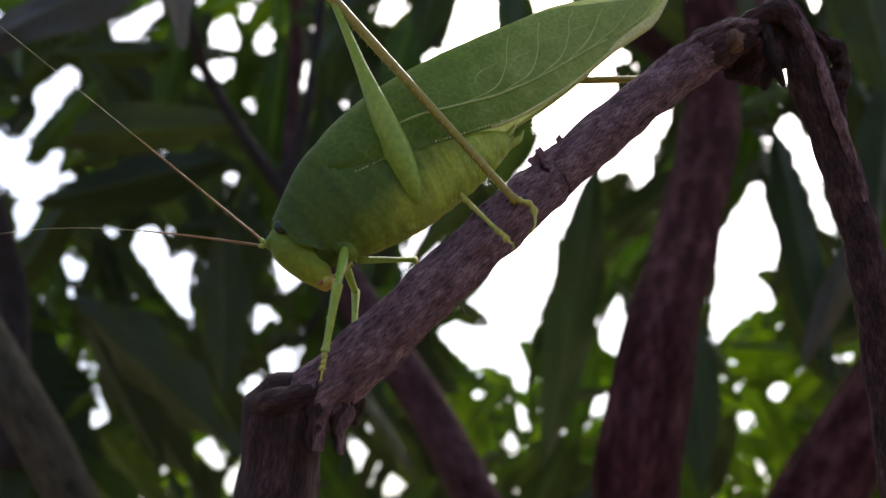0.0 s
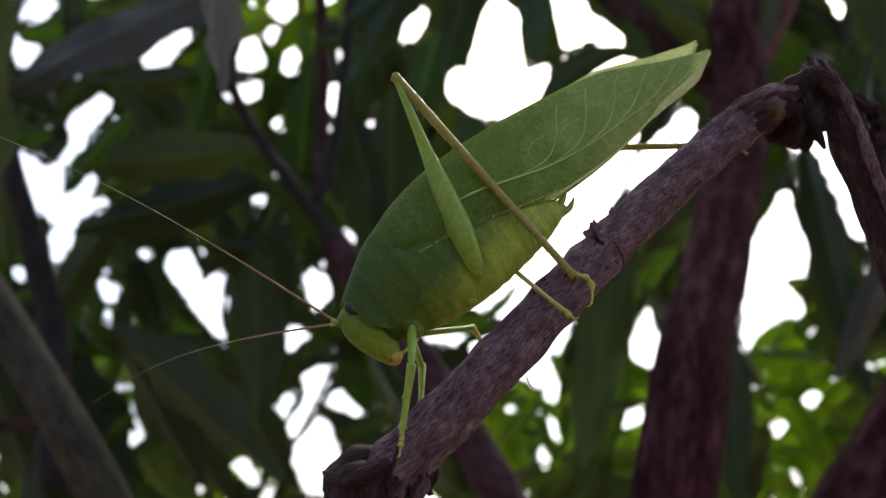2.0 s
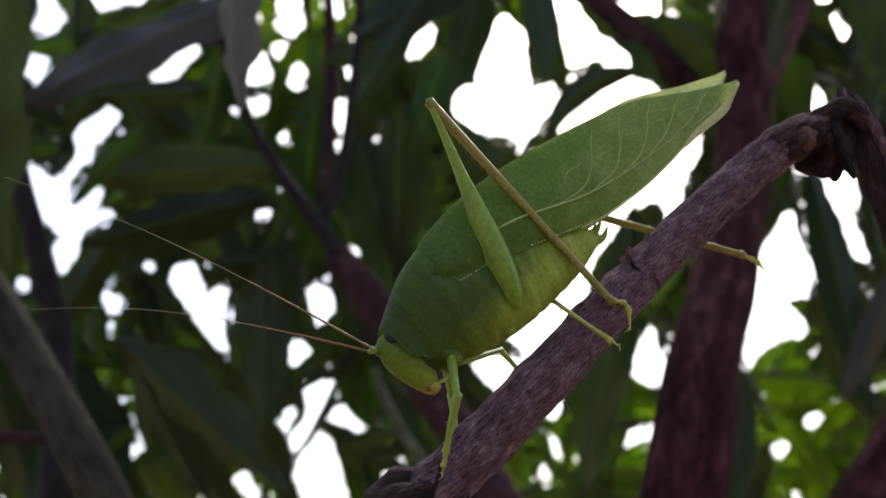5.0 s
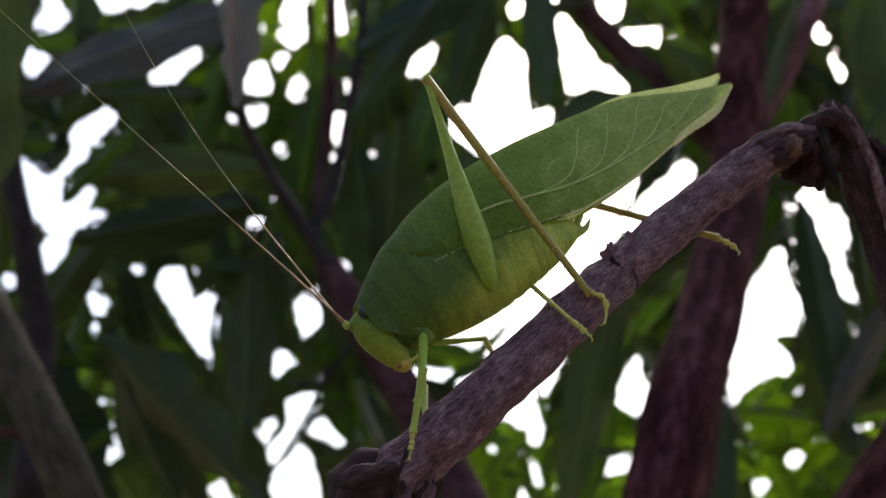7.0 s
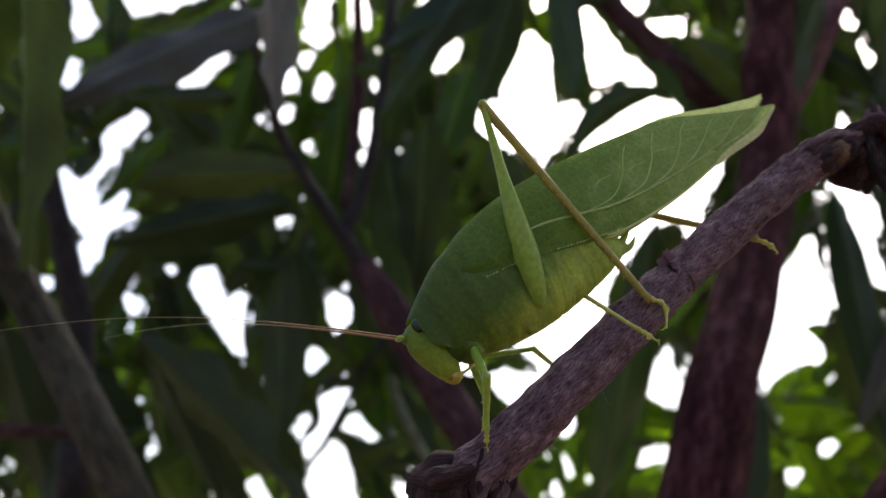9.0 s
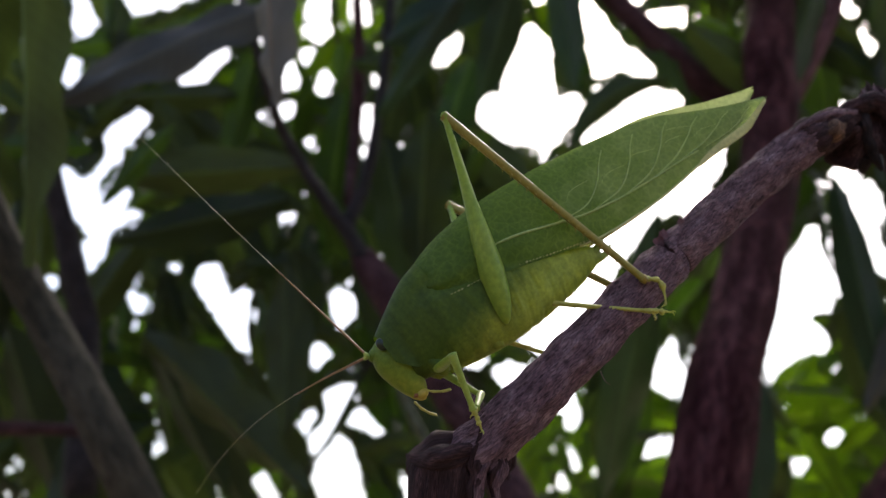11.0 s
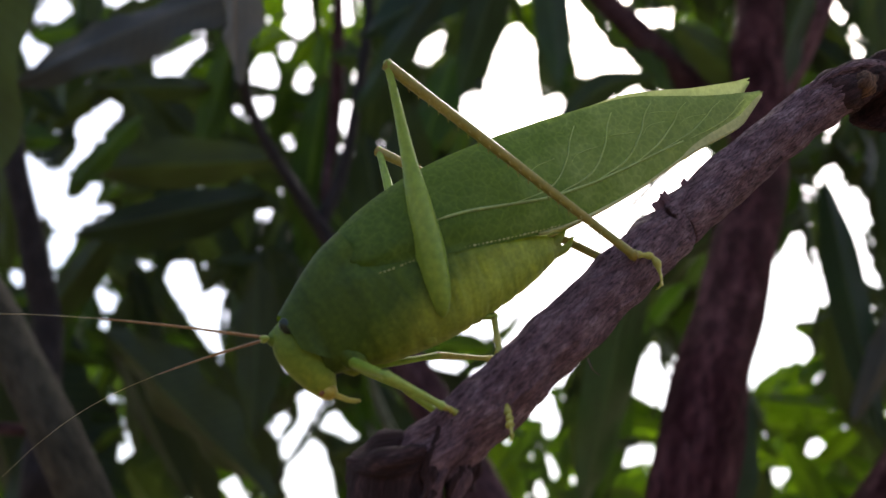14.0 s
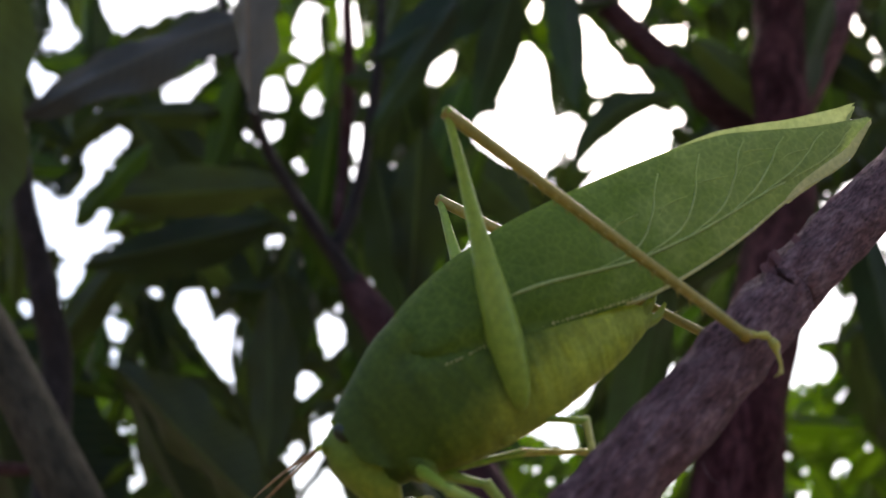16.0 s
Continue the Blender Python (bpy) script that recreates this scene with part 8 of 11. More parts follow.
leaf("d", 0.101, 0.884, 2.205, 0.122, 0.926, 2.188, 0.011, 0)
leaf("d", -0.548, 0.947, 1.879, -0.549, 0.985, 1.868, 0.007, 14)
leaf("d", -0.414, 0.700, 2.138, -0.422, 0.733, 2.137, 0.007, 14)
leaf("m", -0.450, 1.022, 1.889, -0.466, 1.062, 1.873, 0.007, 6)
leaf("d", 0.179, 0.776, 2.162, 0.211, 0.802, 2.179, 0.008, -19)
leaf("d", -0.518, 0.754, 2.113, -0.525, 0.793, 2.098, 0.011, 8)
leaf("d", 0.405, 0.816, 1.890, 0.417, 0.854, 1.880, 0.006, -11)
leaf("y", 0.326, 0.987, 1.630, 0.326, 1.034, 1.600, 0.010, -4)
leaf("d", 0.160, 0.872, 1.768, 0.168, 0.912, 1.755, 0.008, 17)
leaf("d", 0.097, 0.835, 2.239, 0.121, 0.867, 2.242, 0.009, 11)
leaf("d", 0.246, 0.893, 1.959, 0.241, 0.930, 1.951, 0.006, -2)
leaf("y", 0.339, 0.993, 1.782, 0.344, 1.040, 1.753, 0.011, -21)
leaf("d", -0.186, 0.992, 1.717, -0.206, 1.031, 1.702, 0.007, 19)
leaf("d", 0.053, 0.830, 2.260, 0.032, 0.868, 2.248, 0.013, -21)
leaf("d", -0.197, 0.826, 1.712, -0.198, 0.865, 1.699, 0.005, 5)
leaf("d", 0.279, 0.852, 1.780, 0.275, 0.889, 1.771, 0.006, 6)
leaf("d", -0.507, 0.704, 1.980, -0.527, 0.738, 1.976, 0.007, -1)
leaf("d", 0.376, 0.693, 2.054, 0.381, 0.726, 2.054, 0.006, 3)
leaf("d", -0.301, 0.956, 1.896, -0.329, 0.991, 1.889, 0.008, 1)
leaf("m", -0.260, 0.871, 2.171, -0.248, 0.905, 2.170, 0.006, -17)
leaf("d", -0.437, 0.764, 2.136, -0.424, 0.787, 2.158, 0.005, -13)
leaf("m", -0.246, 0.843, 2.130, -0.231, 0.884, 2.115, 0.008, -2)
leaf("d", -0.195, 0.779, 2.184, -0.191, 0.813, 2.181, 0.008, -24)
leaf("d", 0.456, 0.987, 1.989, 0.482, 1.025, 1.979, 0.007, -16)
leaf("d", 0.009, 0.843, 2.144, 0.007, 0.879, 2.137, 0.006, -15)
leaf("d", 0.210, 1.042, 1.846, 0.207, 1.083, 1.830, 0.009, -15)
leaf("d", 0.450, 0.897, 2.220, 0.481, 0.931, 2.218, 0.006, 10)
leaf("m", -0.399, 0.859, 1.819, -0.410, 0.897, 1.806, 0.007, 12)
leaf("d", 0.348, 1.042, 1.900, 0.356, 1.089, 1.870, 0.011, 25)
leaf("d", -0.146, 0.735, 2.172, -0.153, 0.769, 2.170, 0.007, 22)
leaf("d", -0.445, 0.677, 2.040, -0.449, 0.709, 2.040, 0.005, 12)
leaf("d", -0.210, 0.917, 1.793, -0.220, 0.956, 1.778, 0.007, 7)
leaf("d", -0.381, 1.023, 1.896, -0.378, 1.063, 1.883, 0.006, 3)
leaf("d", -0.305, 0.774, 1.840, -0.292, 0.804, 1.849, 0.006, -23)
leaf("d", -0.481, 0.890, 2.104, -0.490, 0.927, 2.094, 0.008, 3)
leaf("d", -0.221, 0.952, 1.740, -0.232, 0.992, 1.723, 0.007, 23)
leaf("d", -0.460, 0.770, 2.088, -0.491, 0.802, 2.088, 0.007, 22)
leaf("d", -0.474, 0.710, 2.088, -0.520, 0.742, 2.087, 0.007, 15)
leaf("d", -0.147, 0.738, 2.154, -0.147, 0.772, 2.151, 0.006, -1)
leaf("d", 0.201, 0.919, 1.809, 0.213, 0.959, 1.796, 0.005, -15)
leaf("d", -0.549, 0.832, 2.131, -0.550, 0.866, 2.127, 0.006, 14)
leaf("d", 0.114, 0.810, 1.803, 0.112, 0.848, 1.793, 0.005, -2)
leaf("m", -0.307, 0.753, 2.053, -0.332, 0.785, 2.053, 0.006, 0)
leaf("d", 0.092, 0.743, 2.028, 0.085, 0.777, 2.025, 0.007, -19)
leaf("d", 0.086, 0.756, 2.118, 0.101, 0.790, 2.117, 0.007, 18)
leaf("d", -0.233, 0.720, 2.051, -0.243, 0.754, 2.048, 0.007, -11)
leaf("d", -0.601, 0.867, 2.194, -0.584, 0.916, 2.161, 0.022, 23)
leaf("d", 0.388, 0.850, 2.053, 0.421, 0.883, 2.056, 0.007, -20)
leaf("d", -0.126, 0.763, 2.024, -0.166, 0.790, 2.035, 0.008, -17)
leaf("d", -0.358, 0.740, 1.998, -0.381, 0.774, 1.995, 0.005, -14)
leaf("d", -0.209, 0.681, 2.128, -0.186, 0.714, 2.131, 0.009, -2)
leaf("d", -0.179, 0.906, 1.808, -0.162, 0.930, 1.829, 0.008, 19)
leaf("d", 0.204, 0.848, 2.229, 0.238, 0.876, 2.243, 0.008, 4)
leaf("d", 0.075, 0.795, 1.956, 0.063, 0.829, 1.953, 0.006, -19)
leaf("d", 0.175, 0.845, 2.141, 0.201, 0.878, 2.143, 0.006, 13)
leaf("d", 0.417, 0.854, 1.842, 0.420, 0.897, 1.821, 0.009, -16)
leaf("d", -0.208, 0.995, 1.658, -0.212, 1.042, 1.627, 0.009, 8)
leaf("d", -0.426, 0.838, 1.898, -0.447, 0.875, 1.889, 0.007, 23)
leaf("m", -0.491, 0.975, 1.843, -0.444, 1.011, 1.839, 0.013, 0)
leaf("d", 0.037, 0.835, 2.194, 0.025, 0.869, 2.191, 0.006, -4)
leaf("d", -0.415, 0.981, 1.725, -0.402, 1.024, 1.703, 0.011, 22)
leaf("d", -0.343, 0.989, 1.911, -0.336, 1.027, 1.900, 0.009, -11)
leaf("y", 0.414, 1.043, 1.835, 0.397, 1.071, 1.846, 0.006, -1)
leaf("d", 0.458, 0.887, 2.224, 0.490, 0.922, 2.224, 0.007, -16)
leaf("m", 0.077, 0.992, 1.708, 0.090, 1.033, 1.692, 0.007, 11)
leaf("d", -0.289, 1.073, 1.693, -0.277, 1.120, 1.664, 0.010, 24)
leaf("d", 0.301, 0.951, 1.794, 0.322, 0.990, 1.781, 0.006, -11)
leaf("d", -0.173, 1.018, 1.716, -0.166, 1.059, 1.700, 0.008, 6)
leaf("d", -0.185, 0.875, 1.658, -0.202, 0.914, 1.644, 0.007, 20)
leaf("y", 0.357, 1.059, 1.766, 0.386, 1.098, 1.754, 0.009, 5)
leaf("m", 0.300, 0.809, 1.891, 0.311, 0.847, 1.883, 0.007, -8)
leaf("d", 0.081, 0.980, 1.986, 0.063, 1.016, 1.979, 0.008, -11)
leaf("d", -0.424, 0.751, 1.873, -0.429, 0.787, 1.867, 0.006, 22)
leaf("d", 0.013, 1.035, 1.836, 0.043, 1.062, 1.851, 0.007, 16)
leaf("m", 0.326, 0.823, 1.917, 0.324, 0.864, 1.899, 0.009, -2)
leaf("d", -0.269, 0.875, 1.818, -0.279, 0.919, 1.794, 0.008, -23)
leaf("d", -0.333, 0.973, 1.839, -0.331, 1.012, 1.826, 0.006, -19)
leaf("d", -0.582, 1.070, 1.686, -0.629, 1.123, 1.639, 0.016, 12)
leaf("m", -0.031, 0.913, 1.800, -0.012, 0.949, 1.795, 0.008, -19)
leaf("d", -0.473, 0.860, 2.037, -0.487, 0.897, 2.028, 0.008, 3)
leaf("d", -0.194, 0.922, 1.639, -0.190, 0.962, 1.624, 0.006, 20)
leaf("d", -0.377, 0.803, 1.918, -0.398, 0.838, 1.910, 0.006, 21)
leaf("d", 0.442, 0.857, 2.210, 0.478, 0.897, 2.198, 0.009, -24)
leaf("d", -0.209, 1.011, 1.745, -0.228, 1.050, 1.730, 0.006, 18)
leaf("y", -0.211, 0.765, 2.108, -0.268, 0.799, 2.101, 0.018, 13)
leaf("d", 0.369, 0.795, 1.983, 0.393, 0.830, 1.979, 0.006, 4)
leaf("d", 0.379, 0.791, 2.184, 0.416, 0.829, 2.176, 0.010, -18)
leaf("m", 0.086, 1.068, 1.765, 0.086, 1.109, 1.746, 0.007, 24)
leaf("d", -0.163, 0.991, 1.773, -0.179, 1.031, 1.758, 0.007, 20)
leaf("d", -0.192, 0.864, 1.850, -0.187, 0.902, 1.840, 0.008, -14)
leaf("m", 0.305, 0.826, 1.884, 0.308, 0.863, 1.875, 0.006, -13)
leaf("d", -0.138, 0.864, 1.658, -0.135, 0.904, 1.643, 0.005, 7)
leaf("d", -0.600, 1.054, 1.659, -0.637, 1.099, 1.630, 0.013, 8)
leaf("d", 0.139, 0.868, 2.136, 0.172, 0.894, 2.153, 0.007, 8)
leaf("d", -0.040, 0.940, 1.857, -0.029, 0.967, 1.871, 0.007, -20)
leaf("d", -0.093, 0.911, 1.663, -0.073, 0.954, 1.642, 0.007, -9)
leaf("m", -0.203, 0.751, 1.964, -0.200, 0.786, 1.960, 0.006, 1)
leaf("d", -0.179, 0.871, 1.802, -0.149, 0.906, 1.799, 0.008, 1)
leaf("d", 0.090, 0.791, 2.104, 0.112, 0.824, 2.106, 0.006, 8)
leaf("d", -0.522, 0.708, 1.987, -0.547, 0.742, 1.983, 0.007, -2)
leaf("d", -0.357, 0.861, 2.174, -0.337, 0.887, 2.192, 0.007, -4)
leaf("d", -0.418, 0.820, 1.957, -0.454, 0.859, 1.943, 0.011, 10)
leaf("d", 0.370, 0.729, 2.135, 0.397, 0.761, 2.138, 0.007, -24)
leaf("d", -0.157, 0.858, 1.744, -0.194, 0.894, 1.735, 0.008, -21)
leaf("d", -0.205, 0.976, 1.748, -0.247, 1.012, 1.739, 0.009, 4)
leaf("d", -0.183, 0.950, 1.798, -0.158, 0.991, 1.782, 0.008, 10)
leaf("d", 0.125, 0.730, 2.157, 0.154, 0.754, 2.180, 0.006, -15)
leaf("m", -0.220, 0.785, 2.125, -0.211, 0.819, 2.125, 0.006, 11)
leaf("d", 0.050, 0.799, 1.876, 0.035, 0.833, 1.873, 0.006, -4)
leaf("m", -0.426, 0.929, 1.836, -0.411, 0.958, 1.845, 0.006, -13)
leaf("d", -0.449, 0.759, 2.179, -0.446, 0.791, 2.180, 0.008, -18)
leaf("d", 0.414, 0.849, 2.200, 0.454, 0.874, 2.221, 0.007, 17)
leaf("d", -0.521, 0.796, 2.194, -0.527, 0.831, 2.190, 0.007, 1)
leaf("d", 0.453, 0.889, 2.178, 0.492, 0.920, 2.187, 0.008, 5)
leaf("d", 0.137, 0.799, 2.134, 0.162, 0.831, 2.137, 0.006, -3)
leaf("d", 0.197, 0.806, 1.988, 0.208, 0.843, 1.981, 0.006, -12)
leaf("d", -0.033, 0.815, 2.169, -0.050, 0.854, 2.153, 0.011, 24)
leaf("d", -0.388, 0.780, 2.045, -0.429, 0.814, 2.040, 0.012, -1)
leaf("d", -0.208, 0.722, 2.128, -0.221, 0.755, 2.126, 0.005, 19)
leaf("d", -0.266, 0.847, 1.771, -0.271, 0.886, 1.758, 0.005, -11)
leaf("d", -0.190, 0.772, 2.138, -0.187, 0.813, 2.123, 0.010, 24)
leaf("m", -0.375, 0.842, 1.698, -0.352, 0.873, 1.703, 0.010, -21)
leaf("d", -0.041, 0.911, 1.834, -0.060, 0.958, 1.804, 0.004, 5)
leaf("d", -0.213, 1.018, 1.893, -0.215, 1.059, 1.877, 0.007, -25)
leaf("d", -0.179, 0.800, 1.770, -0.198, 0.836, 1.762, 0.005, 4)
leaf("m", -0.230, 0.883, 2.070, -0.246, 0.919, 2.061, 0.007, 15)
leaf("m", 0.041, 0.900, 1.628, 0.057, 0.939, 1.616, 0.006, -16)
leaf("m", -0.015, 0.907, 1.792, -0.002, 0.945, 1.781, 0.006, 24)
leaf("d", 0.383, 0.781, 1.853, 0.413, 0.822, 1.837, 0.008, -15)
leaf("y", 0.380, 0.993, 1.769, 0.390, 1.048, 1.722, 0.020, 9)
leaf("d", 0.029, 0.856, 2.200, 0.019, 0.891, 2.195, 0.007, 4)
leaf("y", 0.387, 1.145, 1.677, 0.425, 1.182, 1.671, 0.010, 17)
leaf("d", -0.221, 0.839, 2.262, -0.249, 0.870, 2.264, 0.009, -22)
leaf("d", -0.335, 0.792, 1.851, -0.361, 0.827, 1.846, 0.006, 22)
leaf("d", 0.125, 0.718, 1.999, 0.115, 0.750, 1.999, 0.007, -3)
leaf("d", 0.125, 0.709, 2.136, 0.138, 0.743, 2.136, 0.006, -6)
leaf("d", 0.227, 0.825, 2.202, 0.231, 0.860, 2.197, 0.006, -14)
leaf("d", 0.471, 0.984, 1.923, 0.488, 1.030, 1.896, 0.013, 10)
leaf("d", 0.067, 0.936, 1.947, 0.048, 0.971, 1.943, 0.006, -2)
leaf("d", -0.044, 0.940, 1.857, -0.019, 0.966, 1.874, 0.009, -9)
leaf("y", 0.530, 1.043, 1.791, 0.505, 1.077, 1.788, 0.012, -16)
leaf("d", 0.437, 0.903, 1.953, 0.463, 0.940, 1.945, 0.007, 7)
leaf("d", 0.036, 0.860, 1.778, 0.051, 0.898, 1.770, 0.008, 18)
leaf("y", 0.136, 0.900, 1.666, 0.174, 0.925, 1.685, 0.007, 6)
leaf("d", -0.227, 0.960, 1.718, -0.221, 0.999, 1.704, 0.007, 23)
leaf("d", -0.025, 0.889, 2.116, -0.033, 0.932, 2.095, 0.010, -15)
leaf("m", 0.044, 0.833, 1.704, 0.023, 0.873, 1.688, 0.007, -6)
leaf("y", 0.341, 0.910, 1.628, 0.330, 0.952, 1.607, 0.009, -20)
leaf("d", 0.233, 0.851, 2.020, 0.223, 0.885, 2.017, 0.008, 0)
leaf("d", -0.073, 1.064, 1.636, -0.075, 1.106, 1.615, 0.006, -4)
leaf("d", -0.034, 0.787, 2.054, -0.018, 0.821, 2.055, 0.006, -24)
leaf("m", 0.095, 0.989, 1.787, 0.098, 1.030, 1.770, 0.008, 12)
leaf("m", -0.205, 0.791, 2.085, -0.216, 0.826, 2.080, 0.006, 4)
leaf("m", -0.225, 0.841, 2.114, -0.248, 0.905, 2.044, 0.025, -5)
leaf("d", -0.292, 0.741, 2.084, -0.302, 0.776, 2.079, 0.007, 11)
leaf("d", 0.129, 0.899, 2.091, 0.108, 0.930, 2.094, 0.008, 25)
leaf("d", -0.532, 0.891, 1.653, -0.513, 0.923, 1.657, 0.011, 22)
leaf("d", -0.343, 0.983, 1.855, -0.379, 1.006, 1.873, 0.009, 13)
leaf("m", -0.405, 0.865, 1.824, -0.403, 0.902, 1.815, 0.006, 16)
leaf("m", -0.483, 0.722, 2.104, -0.474, 0.748, 2.119, 0.007, -24)
leaf("m", -0.225, 0.860, 2.063, -0.214, 0.901, 2.046, 0.013, 3)
leaf("m", 0.105, 1.077, 1.795, 0.113, 1.119, 1.777, 0.008, 11)
leaf("d", 0.420, 0.905, 1.919, 0.445, 0.942, 1.910, 0.008, -9)
leaf("m", -0.495, 0.978, 1.839, -0.487, 1.022, 1.816, 0.011, -15)
leaf("d", -0.160, 1.064, 1.685, -0.163, 1.106, 1.665, 0.008, -17)
leaf("d", 0.337, 0.784, 1.958, 0.354, 0.820, 1.952, 0.006, 23)
leaf("m", 0.095, 0.968, 1.700, 0.101, 1.009, 1.683, 0.008, -7)
leaf("d", -0.367, 0.940, 1.883, -0.363, 0.978, 1.873, 0.007, -23)
leaf("d", 0.290, 0.804, 1.857, 0.284, 0.839, 1.852, 0.005, 0)
leaf("d", 0.066, 0.865, 1.966, 0.055, 0.901, 1.959, 0.007, 10)
leaf("d", -0.190, 0.815, 1.747, -0.184, 0.853, 1.738, 0.007, -3)
leaf("d", -0.190, 0.943, 1.897, -0.204, 0.982, 1.884, 0.008, 14)
leaf("m", 0.078, 1.081, 1.698, 0.079, 1.124, 1.677, 0.006, -9)
leaf("d", -0.132, 1.083, 1.684, -0.107, 1.114, 1.689, 0.007, -18)
leaf("d", -0.350, 1.049, 1.656, -0.335, 1.086, 1.649, 0.006, -20)
leaf("d", -0.178, 0.931, 1.879, -0.168, 0.969, 1.870, 0.006, 21)
leaf("d", -0.464, 0.695, 2.028, -0.460, 0.732, 2.020, 0.007, 12)
leaf("d", 0.150, 0.772, 2.157, 0.194, 0.799, 2.174, 0.008, -3)
leaf("d", -0.342, 0.799, 2.107, -0.377, 0.827, 2.115, 0.005, -16)
leaf("m", 0.017, 0.931, 1.752, 0.011, 0.976, 1.725, 0.012, 23)
leaf("d", -0.294, 1.082, 1.629, -0.262, 1.108, 1.646, 0.014, 3)
leaf("d", 0.178, 0.859, 1.968, 0.168, 0.894, 1.962, 0.005, -13)
leaf("m", -0.450, 0.959, 1.888, -0.443, 0.995, 1.882, 0.009, -5)
leaf("d", 0.040, 1.027, 1.836, 0.045, 1.068, 1.820, 0.007, 5)
leaf("d", -0.385, 0.659, 2.082, -0.387, 0.691, 2.084, 0.007, 22)
leaf("d", 0.142, 0.746, 2.182, 0.171, 0.774, 2.195, 0.006, -4)
leaf("d", -0.185, 0.674, 2.057, -0.214, 0.699, 2.071, 0.005, -6)
leaf("d", -0.010, 0.872, 1.767, -0.006, 0.917, 1.743, 0.011, 5)
leaf("d", 0.434, 1.035, 1.918, 0.440, 1.081, 1.889, 0.009, -22)
leaf("d", -0.204, 0.796, 2.218, -0.203, 0.831, 2.215, 0.006, 25)
leaf("d", 0.011, 0.771, 2.089, 0.006, 0.805, 2.085, 0.006, -13)
leaf("d", -0.252, 0.771, 2.066, -0.258, 0.806, 2.060, 0.006, 14)
leaf("m", -0.062, 1.027, 1.872, -0.038, 1.062, 1.869, 0.006, -19)
leaf("d", -0.419, 0.725, 2.099, -0.456, 0.751, 2.111, 0.006, 20)
leaf("m", -0.415, 0.966, 1.764, -0.414, 1.005, 1.750, 0.009, 23)
leaf("d", -0.184, 0.930, 1.874, -0.150, 0.964, 1.876, 0.009, 10)
leaf("m", -0.013, 0.901, 1.786, -0.038, 0.930, 1.793, 0.007, -1)
leaf("d", -0.046, 0.713, 2.079, -0.028, 0.744, 2.085, 0.007, -6)
leaf("d", -0.459, 0.682, 2.072, -0.469, 0.716, 2.070, 0.006, -6)
leaf("m", -0.348, 0.833, 1.717, -0.383, 0.859, 1.729, 0.006, 20)
leaf("d", -0.455, 0.777, 2.150, -0.494, 0.813, 2.141, 0.011, 23)
leaf("d", -0.390, 0.867, 2.182, -0.414, 0.908, 2.163, 0.011, 15)
leaf("d", -0.484, 0.896, 2.048, -0.518, 0.936, 2.029, 0.011, 7)
leaf("d", 0.056, 0.951, 2.002, 0.057, 0.990, 1.990, 0.009, 10)
leaf("y", 0.380, 1.083, 1.648, 0.410, 1.124, 1.633, 0.008, -19)
leaf("d", -0.431, 0.661, 2.104, -0.437, 0.693, 2.105, 0.005, -5)
leaf("d", -0.388, 0.923, 1.701, -0.381, 0.960, 1.692, 0.007, -7)
leaf("d", -0.421, 0.698, 2.152, -0.429, 0.732, 2.151, 0.007, 12)
leaf("d", 0.123, 0.928, 1.793, 0.096, 0.992, 1.724, 0.020, 17)
leaf("d", -0.439, 0.682, 2.028, -0.432, 0.710, 2.040, 0.007, -24)
leaf("d", 0.091, 0.862, 2.058, 0.075, 0.895, 2.055, 0.007, -15)
leaf("d", 0.340, 0.827, 1.877, 0.362, 0.864, 1.869, 0.005, 17)
leaf("d", 0.009, 0.804, 2.099, 0.001, 0.839, 2.094, 0.005, -2)
leaf("d", -0.256, 0.754, 2.023, -0.228, 0.783, 2.033, 0.008, -20)
leaf("d", -0.452, 0.728, 2.084, -0.491, 0.753, 2.100, 0.005, -21)
leaf("d", -0.221, 0.786, 2.213, -0.243, 0.825, 2.198, 0.010, 11)
leaf("y", 0.342, 1.043, 1.712, 0.379, 1.076, 1.715, 0.006, -15)
leaf("d", 0.070, 0.773, 1.992, 0.093, 0.812, 1.980, 0.007, 9)
leaf("d", -0.519, 0.943, 2.049, -0.548, 0.979, 2.040, 0.007, -9)
leaf("d", -0.051, 1.005, 1.806, -0.027, 1.040, 1.804, 0.008, 24)
leaf("d", -0.348, 0.861, 2.188, -0.369, 0.896, 2.182, 0.006, 11)
leaf("d", -0.122, 0.973, 1.733, -0.133, 1.014, 1.716, 0.007, 0)
leaf("d", -0.420, 0.774, 2.000, -0.451, 0.806, 2.000, 0.005, -18)
leaf("d", -0.530, 0.926, 1.602, -0.537, 0.942, 1.637, 0.007, 9)
leaf("m", -0.411, 0.754, 1.920, -0.402, 0.782, 1.932, 0.007, 2)
leaf("d", -0.233, 0.928, 1.639, -0.222, 0.966, 1.629, 0.007, -1)
leaf("d", -0.527, 0.808, 2.186, -0.545, 0.843, 2.180, 0.006, -22)
leaf("d", 0.063, 0.824, 2.132, 0.068, 0.860, 2.126, 0.006, -8)
leaf("d", 0.477, 0.963, 1.992, 0.492, 1.002, 1.980, 0.009, -18)
leaf("m", 0.074, 0.957, 1.695, 0.088, 0.997, 1.680, 0.008, 15)
leaf("m", 0.041, 0.984, 1.749, 0.069, 1.015, 1.754, 0.006, 7)
leaf("d", 0.280, 0.964, 2.043, 0.276, 1.001, 2.033, 0.008, -24)
leaf("d", 0.261, 0.851, 2.022, 0.269, 0.888, 2.013, 0.008, -23)
leaf("d", 0.336, 0.762, 1.929, 0.362, 0.797, 1.927, 0.006, -19)
